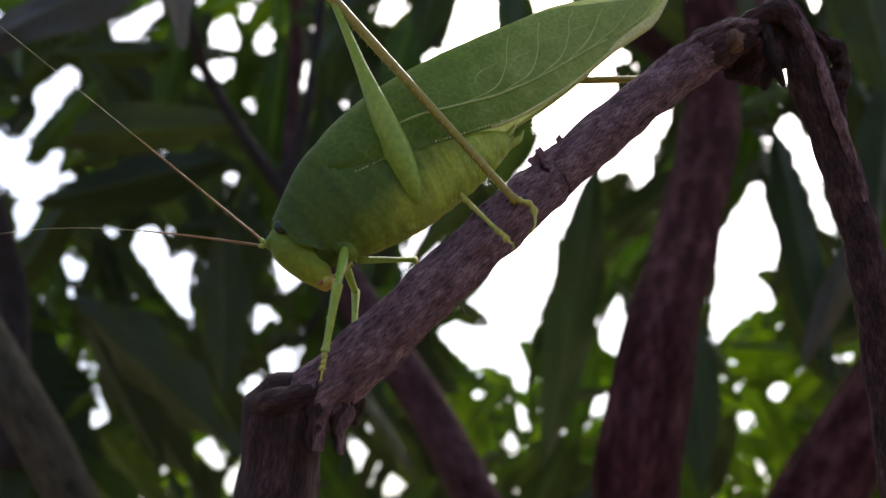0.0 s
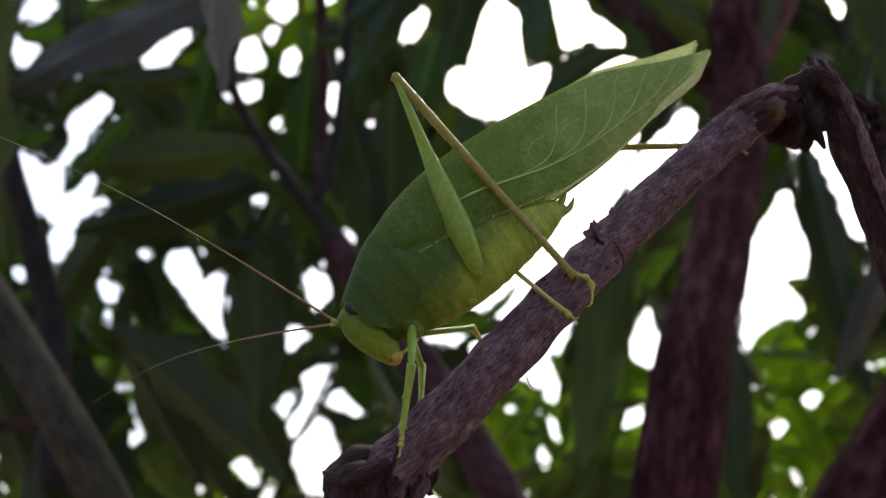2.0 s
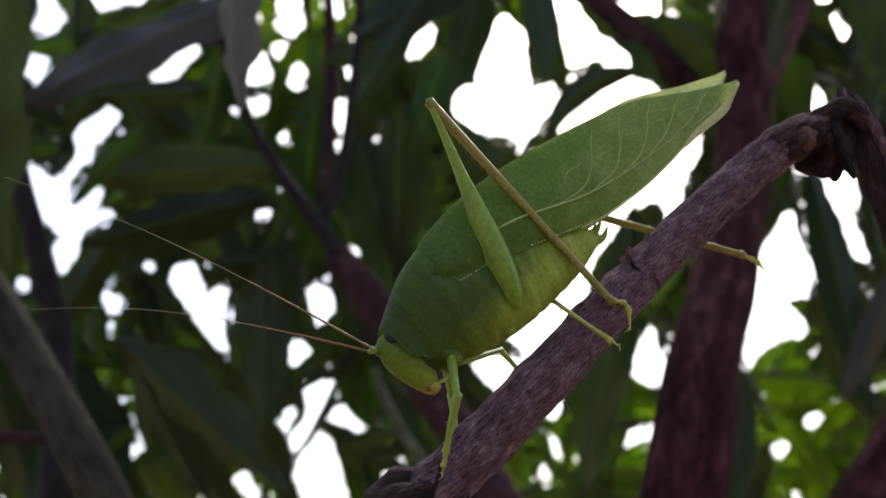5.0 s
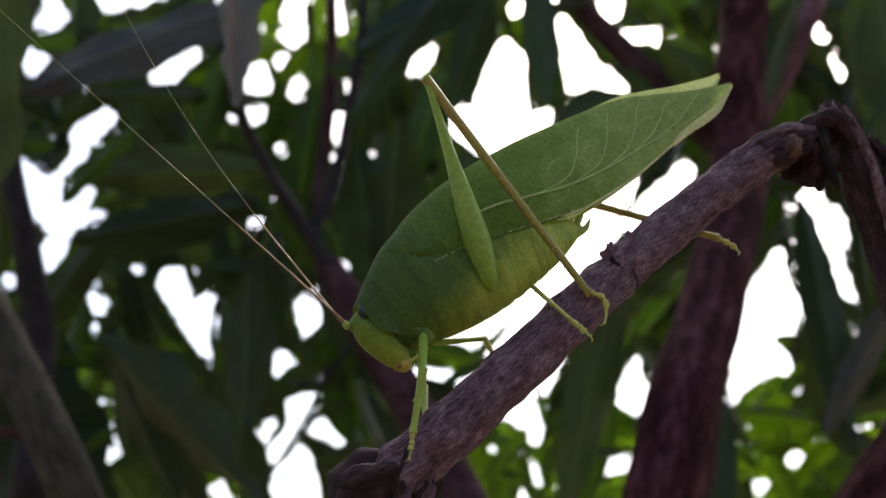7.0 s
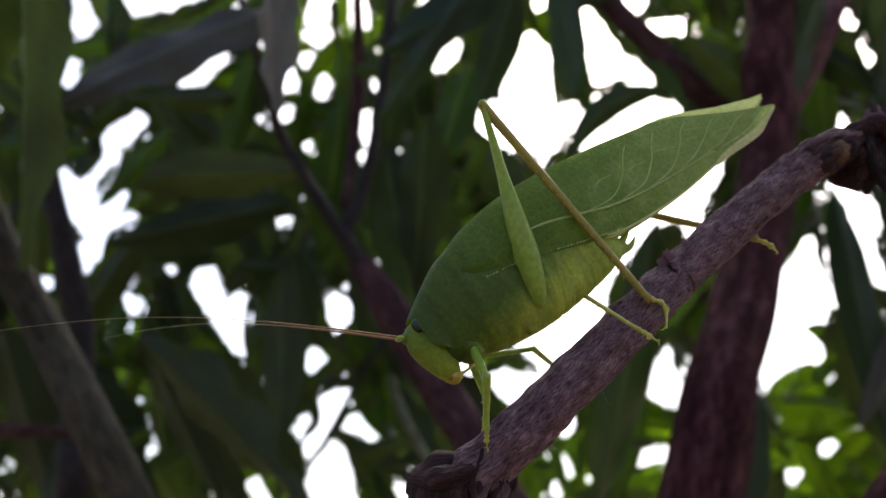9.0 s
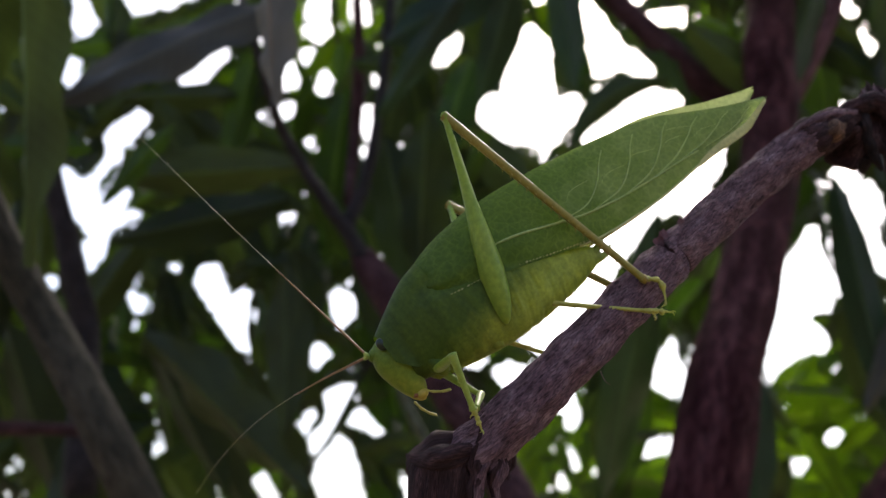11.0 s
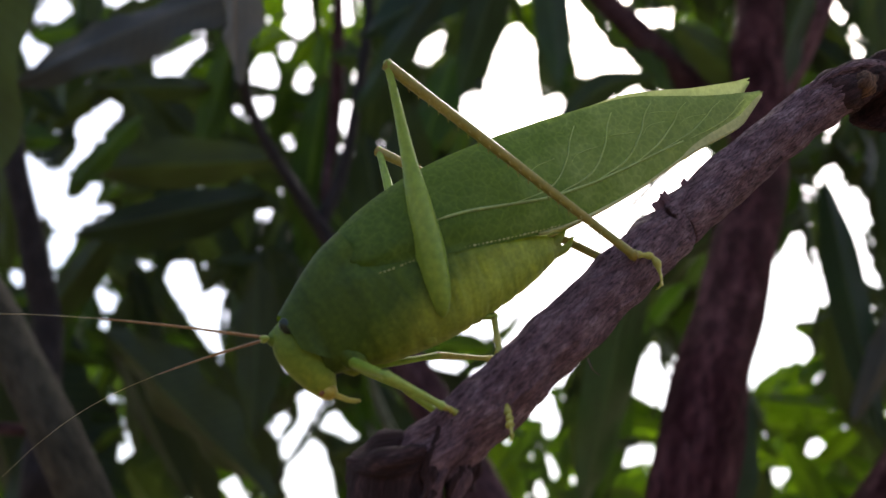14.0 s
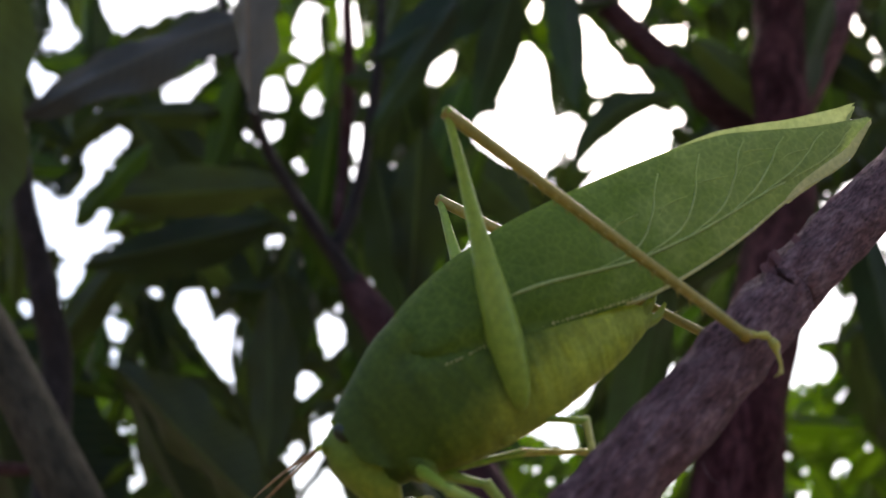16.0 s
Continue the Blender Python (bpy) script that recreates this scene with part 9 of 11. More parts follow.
leaf("d", -0.513, 0.770, 2.146, -0.517, 0.804, 2.143, 0.007, -6)
leaf("d", -0.467, 0.747, 2.152, -0.471, 0.781, 2.150, 0.006, 20)
leaf("d", -0.200, 1.032, 1.714, -0.223, 1.071, 1.700, 0.008, 1)
leaf("d", -0.301, 0.902, 1.874, -0.315, 0.940, 1.861, 0.006, 7)
leaf("d", 0.230, 0.857, 1.956, 0.261, 0.879, 1.982, 0.006, -8)
leaf("d", -0.174, 0.793, 2.244, -0.166, 0.827, 2.243, 0.006, -4)
leaf("d", 0.481, 0.953, 2.037, 0.465, 0.980, 2.051, 0.006, -7)
leaf("y", 0.388, 1.106, 1.770, 0.367, 1.149, 1.748, 0.010, 21)
leaf("d", 0.064, 0.815, 2.072, 0.093, 0.841, 2.088, 0.008, -18)
leaf("d", 0.123, 0.844, 1.855, 0.124, 0.882, 1.844, 0.006, 14)
leaf("d", 0.028, 1.049, 1.827, 0.057, 1.083, 1.827, 0.007, -6)
leaf("d", 0.429, 0.770, 2.142, 0.429, 0.817, 2.110, 0.012, 16)
leaf("m", 0.322, 0.868, 1.922, 0.337, 0.906, 1.912, 0.009, 11)
leaf("d", 0.355, 0.756, 2.030, 0.379, 0.790, 2.028, 0.005, -4)
leaf("d", -0.155, 0.843, 2.030, -0.169, 0.879, 2.023, 0.007, -13)
leaf("d", 0.021, 1.051, 1.849, 0.050, 1.084, 1.850, 0.009, 9)
leaf("d", 0.091, 0.738, 1.947, 0.079, 0.772, 1.946, 0.005, 17)
leaf("y", 0.344, 1.089, 1.619, 0.415, 1.128, 1.611, 0.016, 20)
leaf("d", 0.060, 0.898, 1.943, 0.037, 0.929, 1.946, 0.008, -18)
leaf("d", -0.561, 0.851, 2.176, -0.557, 0.885, 2.176, 0.008, 9)
leaf("d", 0.320, 0.789, 1.954, 0.352, 0.821, 1.959, 0.008, -1)
leaf("y", 0.161, 0.860, 1.738, 0.188, 0.895, 1.737, 0.005, -19)
leaf("d", -0.538, 0.792, 2.141, -0.529, 0.812, 2.171, 0.007, -18)
leaf("d", -0.011, 0.904, 1.861, 0.015, 0.932, 1.873, 0.006, 14)
leaf("y", 0.051, 0.850, 2.184, 0.078, 0.881, 2.192, 0.009, 21)
leaf("d", 0.190, 0.824, 2.102, 0.191, 0.859, 2.096, 0.007, -10)
leaf("d", -0.429, 0.863, 1.955, -0.423, 0.898, 1.951, 0.006, 1)
leaf("d", -0.237, 0.773, 1.895, -0.209, 0.800, 1.910, 0.008, 4)
leaf("d", -0.333, 0.939, 1.915, -0.339, 0.978, 1.902, 0.007, -19)
leaf("d", -0.178, 0.926, 2.065, -0.173, 0.963, 2.056, 0.008, -11)
leaf("d", 0.158, 0.784, 2.063, 0.148, 0.817, 2.062, 0.006, 7)
leaf("d", 0.117, 0.784, 2.068, 0.100, 0.815, 2.072, 0.007, -16)
leaf("d", -0.404, 0.971, 1.736, -0.408, 1.011, 1.720, 0.007, 12)
leaf("d", 0.402, 0.825, 1.964, 0.433, 0.860, 1.962, 0.005, -12)
leaf("d", 0.431, 0.906, 2.042, 0.444, 0.944, 2.032, 0.006, 9)
leaf("d", -0.377, 0.735, 2.003, -0.405, 0.767, 2.003, 0.007, 23)
leaf("d", -0.311, 0.765, 2.187, -0.296, 0.794, 2.196, 0.008, 20)
leaf("d", 0.143, 0.866, 2.093, 0.130, 0.900, 2.089, 0.007, -18)
leaf("d", -0.395, 0.754, 2.012, -0.420, 0.787, 2.010, 0.006, -18)
leaf("d", -0.501, 0.684, 1.982, -0.518, 0.719, 1.979, 0.005, 11)
leaf("d", -0.226, 0.844, 1.787, -0.179, 0.878, 1.789, 0.014, 22)
leaf("d", 0.389, 0.746, 2.133, 0.396, 0.786, 2.119, 0.009, -13)
leaf("d", 0.037, 0.825, 1.870, 0.025, 0.861, 1.863, 0.006, -3)
leaf("d", 0.065, 0.811, 2.116, 0.068, 0.852, 2.097, 0.009, 4)
leaf("d", -0.457, 0.797, 1.840, -0.466, 0.839, 1.819, 0.008, 17)
leaf("y", -0.283, 0.927, 1.637, -0.303, 0.967, 1.621, 0.006, 14)
leaf("m", -0.354, 0.881, 1.688, -0.382, 0.918, 1.678, 0.006, 11)
leaf("d", 0.372, 0.834, 1.990, 0.364, 0.867, 1.990, 0.008, 3)
leaf("d", 0.492, 1.010, 1.962, 0.530, 1.045, 1.961, 0.008, -16)
leaf("m", 0.055, 0.977, 1.741, 0.083, 1.009, 1.743, 0.008, 14)
leaf("d", 0.048, 0.810, 1.933, 0.072, 0.832, 1.957, 0.006, -6)
leaf("m", 0.071, 1.139, 1.678, 0.103, 1.171, 1.682, 0.007, 18)
leaf("d", -0.341, 0.798, 1.861, -0.339, 0.834, 1.855, 0.006, 15)
leaf("m", -0.496, 1.015, 1.898, -0.479, 1.041, 1.914, 0.007, 20)
leaf("m", -0.193, 0.863, 2.124, -0.217, 0.896, 2.122, 0.006, -24)
leaf("d", 0.403, 0.977, 1.987, 0.385, 1.005, 1.996, 0.008, -15)
leaf("d", -0.482, 0.720, 2.170, -0.496, 0.753, 2.167, 0.006, 10)
leaf("d", -0.452, 0.875, 1.884, -0.474, 0.913, 1.873, 0.005, 1)
leaf("d", -0.311, 0.924, 1.793, -0.282, 0.958, 1.793, 0.011, 9)
leaf("d", -0.033, 1.014, 1.890, -0.056, 1.049, 1.883, 0.006, 3)
leaf("d", 0.103, 0.800, 2.206, 0.085, 0.838, 2.193, 0.009, 3)
leaf("d", -0.021, 0.818, 2.084, 0.001, 0.849, 2.089, 0.006, 14)
leaf("d", 0.384, 0.849, 1.964, 0.402, 0.887, 1.955, 0.005, 23)
leaf("d", -0.172, 0.842, 1.704, -0.190, 0.880, 1.693, 0.006, 19)
leaf("y", -0.295, 0.898, 1.611, -0.271, 0.926, 1.624, 0.009, -5)
leaf("y", 0.355, 0.994, 1.644, 0.384, 1.034, 1.632, 0.006, 17)
leaf("m", -0.196, 0.789, 2.008, -0.210, 0.824, 2.002, 0.007, 20)
leaf("d", 0.012, 0.796, 2.130, 0.013, 0.831, 2.124, 0.006, 6)
leaf("d", -0.382, 0.784, 1.889, -0.410, 0.818, 1.885, 0.006, 14)
leaf("d", 0.144, 0.771, 1.871, 0.137, 0.807, 1.866, 0.006, 21)
leaf("y", 0.516, 1.037, 1.791, 0.518, 1.077, 1.776, 0.007, 1)
leaf("d", -0.182, 0.936, 1.616, -0.163, 0.967, 1.621, 0.005, 2)
leaf("d", -0.465, 0.955, 2.004, -0.492, 0.991, 1.994, 0.006, 4)
leaf("d", 0.076, 0.846, 2.027, 0.103, 0.876, 2.034, 0.006, 24)
leaf("d", 0.405, 0.799, 2.198, 0.396, 0.829, 2.203, 0.007, -20)
leaf("d", -0.203, 1.089, 1.749, -0.191, 1.130, 1.734, 0.010, 13)
leaf("d", 0.015, 0.818, 1.997, 0.039, 0.849, 2.004, 0.006, -16)
leaf("m", 0.099, 1.100, 1.691, 0.095, 1.142, 1.670, 0.006, 13)
leaf("d", -0.323, 0.815, 1.869, -0.332, 0.857, 1.848, 0.007, 2)
leaf("d", -0.268, 0.692, 2.140, -0.288, 0.724, 2.141, 0.005, -6)
leaf("m", 0.084, 0.907, 1.764, 0.103, 0.945, 1.755, 0.005, 2)
leaf("d", -0.025, 0.808, 2.037, -0.025, 0.844, 2.030, 0.007, -12)
leaf("d", 0.240, 0.882, 2.112, 0.224, 0.914, 2.113, 0.006, -14)
leaf("m", 0.065, 1.036, 1.765, 0.060, 1.077, 1.748, 0.006, 10)
leaf("d", -0.574, 0.917, 2.065, -0.544, 0.964, 2.037, 0.017, 25)
leaf("d", 0.376, 0.793, 1.827, 0.414, 0.832, 1.817, 0.007, -17)
leaf("d", -0.082, 0.966, 1.651, -0.092, 1.007, 1.634, 0.005, 15)
leaf("d", -0.243, 0.897, 1.950, -0.265, 0.933, 1.943, 0.006, -17)
leaf("d", -0.212, 1.048, 1.703, -0.243, 1.083, 1.697, 0.007, 16)
leaf("m", -0.360, 0.816, 1.720, -0.362, 0.854, 1.709, 0.007, -10)
leaf("d", -0.458, 0.952, 2.002, -0.490, 0.987, 1.995, 0.007, -24)
leaf("d", -0.218, 1.042, 1.643, -0.203, 1.081, 1.632, 0.008, 4)
leaf("d", -0.151, 0.854, 1.690, -0.133, 0.885, 1.696, 0.005, 3)
leaf("d", 0.020, 0.825, 1.855, 0.010, 0.861, 1.847, 0.007, -12)
leaf("d", 0.394, 0.956, 1.962, 0.409, 0.995, 1.950, 0.006, -17)
leaf("d", -0.271, 0.825, 1.842, -0.295, 0.860, 1.836, 0.007, 3)
leaf("d", -0.007, 0.819, 1.842, 0.013, 0.853, 1.842, 0.007, 8)
leaf("d", 0.365, 0.760, 1.945, 0.375, 0.796, 1.939, 0.005, -19)
leaf("y", 0.197, 0.929, 1.717, 0.185, 0.966, 1.708, 0.007, -10)
leaf("d", -0.155, 0.781, 2.007, -0.150, 0.816, 2.002, 0.007, 19)
leaf("d", 0.390, 0.806, 1.895, 0.412, 0.843, 1.887, 0.005, -23)
leaf("d", -0.367, 0.724, 2.116, -0.400, 0.753, 2.124, 0.006, -12)
leaf("d", -0.574, 1.053, 1.644, -0.593, 1.095, 1.622, 0.006, -4)
leaf("d", 0.207, 0.802, 2.194, 0.230, 0.835, 2.195, 0.007, -18)
leaf("d", 0.157, 0.743, 1.909, 0.150, 0.778, 1.906, 0.005, 6)
leaf("d", -0.249, 1.048, 1.656, -0.274, 1.087, 1.642, 0.006, -8)
leaf("y", 0.368, 1.016, 1.699, 0.363, 1.055, 1.685, 0.005, -9)
leaf("d", -0.259, 1.056, 1.646, -0.271, 1.098, 1.625, 0.008, -22)
leaf("d", 0.098, 0.903, 2.142, 0.078, 0.935, 2.142, 0.009, -12)
leaf("d", -0.069, 0.981, 2.217, -0.148, 1.110, 2.004, 0.071, 15)
leaf("d", -0.712, 1.067, 1.990, -0.684, 1.204, 1.765, 0.070, 16)
leaf("d", -0.062, 1.160, 2.077, -0.085, 1.253, 1.945, 0.036, -9)
leaf("d", -0.122, 1.214, 1.830, -0.078, 1.312, 1.692, 0.042, 3)
leaf("m", -0.535, 1.147, 1.865, -0.451, 1.209, 1.808, 0.035, 5)
leaf("d", -0.621, 0.935, 2.416, -0.585, 0.991, 2.368, 0.028, 17)
leaf("d", -0.852, 0.992, 2.378, -0.681, 1.110, 2.206, 0.076, 4)
leaf("d", -0.530, 1.259, 1.723, -0.463, 1.332, 1.640, 0.040, -18)
leaf("d", -0.072, 1.047, 2.200, -0.022, 1.122, 2.113, 0.042, 2)
leaf("d", -0.917, 1.058, 2.093, -0.666, 1.101, 2.090, 0.092, 7)
leaf("d", -0.297, 1.122, 2.119, -0.048, 1.216, 2.003, 0.075, 9)
leaf("m", 0.019, 1.410, 1.752, 0.028, 1.499, 1.632, 0.046, 5)
leaf("d", 0.321, 1.242, 2.076, 0.355, 1.326, 1.967, 0.043, 13)
leaf("y", 0.504, 1.238, 1.760, 0.471, 1.287, 1.723, 0.018, 12)
leaf("d", 0.313, 1.341, 1.816, 0.370, 1.468, 1.616, 0.079, -3)
leaf("d", -0.618, 1.118, 1.887, -0.578, 1.232, 1.714, 0.073, 3)
leaf("d", 0.629, 1.243, 1.773, 0.589, 1.383, 1.538, 0.092, 0)
leaf("d", 0.249, 1.252, 1.702, 0.133, 1.285, 1.695, 0.040, -8)
leaf("d", 0.119, 1.244, 1.705, 0.358, 1.335, 1.595, 0.085, -14)
leaf("d", 0.573, 1.323, 1.815, 0.552, 1.406, 1.705, 0.037, -12)
leaf("y", 0.494, 1.064, 2.341, 0.565, 1.121, 2.292, 0.028, -4)
leaf("y", -0.174, 1.088, 2.409, -0.176, 1.155, 2.337, 0.028, 4)
leaf("d", -0.758, 1.247, 1.828, -0.676, 1.338, 1.707, 0.057, 3)
leaf("y", 0.464, 1.247, 1.891, 0.547, 1.304, 1.845, 0.030, 3)
leaf("d", -0.844, 1.098, 1.918, -0.617, 1.092, 2.019, 0.078, -6)
leaf("d", -0.372, 1.070, 2.180, -0.394, 1.188, 1.995, 0.058, 6)
leaf("d", 0.315, 1.170, 1.999, 0.391, 1.264, 1.871, 0.041, -20)
leaf("y", 0.279, 1.269, 1.763, 0.256, 1.350, 1.657, 0.037, -11)
leaf("d", -0.534, 1.054, 2.117, -0.457, 1.118, 2.055, 0.036, 13)
leaf("d", 0.548, 1.096, 2.032, 0.615, 1.155, 1.981, 0.028, -13)
leaf("m", 0.433, 1.070, 2.244, 0.411, 1.186, 2.062, 0.077, 5)
leaf("d", 0.539, 0.977, 2.525, 0.663, 1.114, 2.309, 0.088, 8)
leaf("d", -0.244, 1.303, 1.620, -0.083, 1.341, 1.621, 0.043, -7)
leaf("d", 0.475, 1.165, 1.926, 0.525, 1.217, 1.888, 0.018, -1)
leaf("d", -0.778, 1.179, 1.928, -0.625, 1.212, 1.938, 0.054, -2)
leaf("d", 0.364, 1.291, 1.922, 0.408, 1.417, 1.722, 0.067, -18)
leaf("d", 0.202, 1.230, 1.998, 0.222, 1.287, 1.946, 0.024, -1)
leaf("d", 0.257, 1.166, 2.032, 0.218, 1.227, 1.969, 0.030, 6)
leaf("d", -0.520, 1.152, 1.876, -0.434, 1.213, 1.820, 0.039, -6)
leaf("d", -0.309, 0.986, 2.408, -0.221, 1.009, 2.435, 0.032, 1)
leaf("m", -0.574, 1.179, 1.944, -0.631, 1.228, 1.907, 0.021, 14)
leaf("d", -0.896, 0.955, 2.539, -0.690, 1.062, 2.393, 0.086, -8)
leaf("d", -0.377, 1.018, 2.313, -0.449, 1.030, 2.354, 0.020, -17)
leaf("d", 0.544, 1.143, 1.912, 0.461, 1.223, 1.805, 0.039, 6)
leaf("m", -0.590, 1.207, 1.934, -0.565, 1.260, 1.892, 0.023, 13)
leaf("d", 0.306, 0.971, 2.363, 0.337, 1.032, 2.304, 0.031, 0)
leaf("d", 0.273, 1.238, 2.056, 0.327, 1.320, 1.954, 0.039, -12)
leaf("d", 0.559, 1.324, 1.753, 0.552, 1.474, 1.499, 0.077, 19)
leaf("d", 0.528, 1.134, 1.965, 0.501, 1.210, 1.871, 0.033, 20)
leaf("d", -0.120, 1.170, 2.078, -0.201, 1.285, 1.895, 0.069, 8)
leaf("d", 0.565, 1.347, 1.890, 0.667, 1.422, 1.805, 0.039, 16)
leaf("d", -0.065, 1.220, 1.847, -0.068, 1.320, 1.702, 0.047, 7)
leaf("d", 0.362, 1.295, 1.873, 0.438, 1.355, 1.818, 0.031, 14)
leaf("d", -0.621, 1.157, 1.902, -0.809, 1.234, 1.792, 0.060, -19)
leaf("d", -0.237, 1.005, 2.518, -0.424, 1.085, 2.404, 0.075, 18)
leaf("d", 0.205, 1.240, 1.952, 0.166, 1.338, 1.807, 0.045, -19)
leaf("d", 0.054, 1.184, 2.189, 0.027, 1.269, 2.073, 0.045, -7)
leaf("d", 0.228, 1.184, 2.047, 0.195, 1.235, 2.006, 0.017, -19)
leaf("y", 0.637, 1.309, 1.962, 0.747, 1.406, 1.831, 0.049, 12)
leaf("y", -0.188, 1.073, 2.418, -0.128, 1.149, 2.329, 0.035, -7)
leaf("d", -0.062, 1.046, 2.407, -0.009, 1.105, 2.353, 0.031, 15)
leaf("d", 0.537, 1.085, 2.310, 0.606, 1.128, 2.292, 0.021, -9)
leaf("d", -0.134, 1.074, 2.397, -0.219, 1.120, 2.364, 0.024, 11)
leaf("d", 0.229, 1.017, 2.295, 0.356, 1.060, 2.283, 0.043, 1)
leaf("d", 0.396, 1.097, 2.097, 0.368, 1.191, 1.964, 0.046, -8)
leaf("y", 0.468, 1.209, 1.860, 0.456, 1.275, 1.788, 0.029, -10)
leaf("d", -0.431, 1.144, 1.890, -0.323, 1.249, 1.741, 0.070, -18)
leaf("d", -0.233, 0.950, 2.465, -0.092, 1.014, 2.409, 0.052, 17)
leaf("d", 0.271, 1.193, 2.079, 0.200, 1.264, 1.993, 0.034, -16)
leaf("m", -0.479, 1.203, 1.893, -0.679, 1.276, 1.793, 0.062, -9)
leaf("y", 0.474, 1.206, 1.837, 0.528, 1.258, 1.800, 0.018, -9)
leaf("d", -0.091, 0.953, 2.556, 0.003, 1.092, 2.332, 0.080, 6)
leaf("d", 0.339, 1.288, 1.860, 0.347, 1.372, 1.748, 0.031, -9)
leaf("d", 0.586, 1.282, 1.783, 0.754, 1.286, 1.859, 0.054, -9)
leaf("d", -0.854, 1.224, 1.670, -0.632, 1.309, 1.572, 0.088, -3)
leaf("d", -0.660, 1.010, 2.212, -0.793, 1.135, 2.003, 0.077, 6)
leaf("d", 0.377, 1.301, 1.837, 0.387, 1.453, 1.580, 0.098, 6)
leaf("d", -0.177, 1.087, 2.106, 0.035, 1.109, 2.145, 0.074, 19)
leaf("y", -0.322, 1.037, 2.331, -0.378, 1.081, 2.304, 0.018, -14)
leaf("d", -0.565, 1.130, 2.159, -0.395, 1.219, 2.049, 0.068, -12)
leaf("d", 0.366, 1.031, 2.166, 0.345, 1.123, 2.037, 0.048, -19)
leaf("y", 0.454, 1.344, 1.727, 0.533, 1.381, 1.725, 0.022, 2)
leaf("d", 0.083, 0.931, 2.352, 0.149, 0.959, 2.366, 0.021, 9)
leaf("d", 0.141, 1.187, 1.803, 0.163, 1.267, 1.702, 0.030, 6)
leaf("d", 0.331, 1.242, 2.071, 0.381, 1.368, 1.873, 0.067, 0)
leaf("d", 0.261, 1.004, 2.230, 0.419, 1.058, 2.196, 0.038, 18)
leaf("d", -0.416, 1.027, 2.366, -0.624, 1.092, 2.282, 0.068, -7)
leaf("d", -0.366, 1.010, 2.331, -0.375, 1.087, 2.233, 0.031, -16)
leaf("d", -0.727, 1.026, 2.306, -0.701, 1.074, 2.276, 0.018, -15)
leaf("d", -0.572, 1.284, 1.699, -0.423, 1.339, 1.662, 0.045, -17)
leaf("d", -0.593, 1.292, 1.656, -0.526, 1.345, 1.617, 0.029, 6)
leaf("d", 0.720, 1.280, 1.865, 0.593, 1.410, 1.647, 0.098, 6)
leaf("d", 0.667, 1.134, 2.058, 0.598, 1.243, 1.889, 0.057, -12)
leaf("d", 0.582, 1.090, 2.314, 0.599, 1.189, 2.172, 0.057, -2)
leaf("y", 0.637, 1.164, 2.007, 0.707, 1.307, 1.772, 0.095, 6)
leaf("d", -0.373, 1.053, 2.165, -0.315, 1.125, 2.085, 0.037, 3)
leaf("d", -0.182, 0.930, 2.385, -0.155, 0.978, 2.355, 0.023, 1)
leaf("d", 0.352, 1.249, 2.060, 0.425, 1.329, 1.964, 0.033, 3)
leaf("d", 0.491, 0.947, 2.523, 0.398, 1.076, 2.308, 0.084, -5)
leaf("d", -0.539, 0.996, 2.183, -0.662, 1.040, 2.152, 0.041, 4)
leaf("d", 0.401, 1.067, 2.145, 0.281, 1.190, 1.942, 0.076, -8)
leaf("d", 0.289, 1.228, 1.771, 0.253, 1.345, 1.587, 0.063, 7)
leaf("d", -0.615, 1.354, 1.685, -0.642, 1.440, 1.568, 0.032, -17)
leaf("d", 0.324, 0.999, 2.344, 0.398, 1.020, 2.374, 0.022, 5)
leaf("d", -0.496, 0.968, 2.225, -0.462, 1.025, 2.175, 0.028, -12)
leaf("d", -0.173, 0.968, 2.393, -0.172, 1.020, 2.353, 0.017, 0)
leaf("d", -0.703, 0.966, 2.215, -0.579, 1.026, 2.164, 0.044, 19)
leaf("d", -0.092, 0.987, 2.444, -0.163, 1.054, 2.365, 0.032, 10)
leaf("y", 0.476, 1.293, 1.741, 0.534, 1.359, 1.674, 0.033, 1)
leaf("d", -0.216, 0.977, 2.278, -0.146, 1.024, 2.253, 0.022, -16)
leaf("d", 0.396, 0.991, 2.306, 0.536, 1.061, 2.236, 0.049, 9)
leaf("d", 0.279, 1.000, 2.427, 0.397, 1.054, 2.390, 0.043, 4)
leaf("d", 0.530, 1.237, 2.139, 0.599, 1.318, 2.040, 0.033, 18)
leaf("d", -0.051, 1.247, 1.729, -0.011, 1.328, 1.629, 0.037, -4)
leaf("d", -0.177, 1.005, 2.484, -0.150, 1.102, 2.347, 0.047, -3)
leaf("y", 0.365, 1.216, 1.741, 0.439, 1.291, 1.655, 0.031, -15)
leaf("d", -0.315, 1.138, 1.957, -0.351, 1.190, 1.913, 0.020, 14)
leaf("d", 0.401, 0.971, 2.356, 0.383, 1.062, 2.229, 0.049, -11)
leaf("d", 0.516, 1.135, 1.997, 0.509, 1.189, 1.952, 0.020, 16)
leaf("d", 0.605, 1.281, 1.719, 0.819, 1.397, 1.556, 0.080, -19)
leaf("d", 0.655, 1.061, 2.381, 0.617, 1.203, 2.140, 0.073, 18)
leaf("y", 0.322, 1.412, 1.727, 0.231, 1.431, 1.750, 0.028, -10)
leaf("d", 0.407, 1.085, 2.081, 0.502, 1.126, 2.070, 0.022, 4)
leaf("y", -0.316, 0.970, 2.388, -0.345, 1.045, 2.295, 0.042, 5)
leaf("d", -0.002, 1.143, 2.021, 0.051, 1.177, 2.022, 0.022, -1)
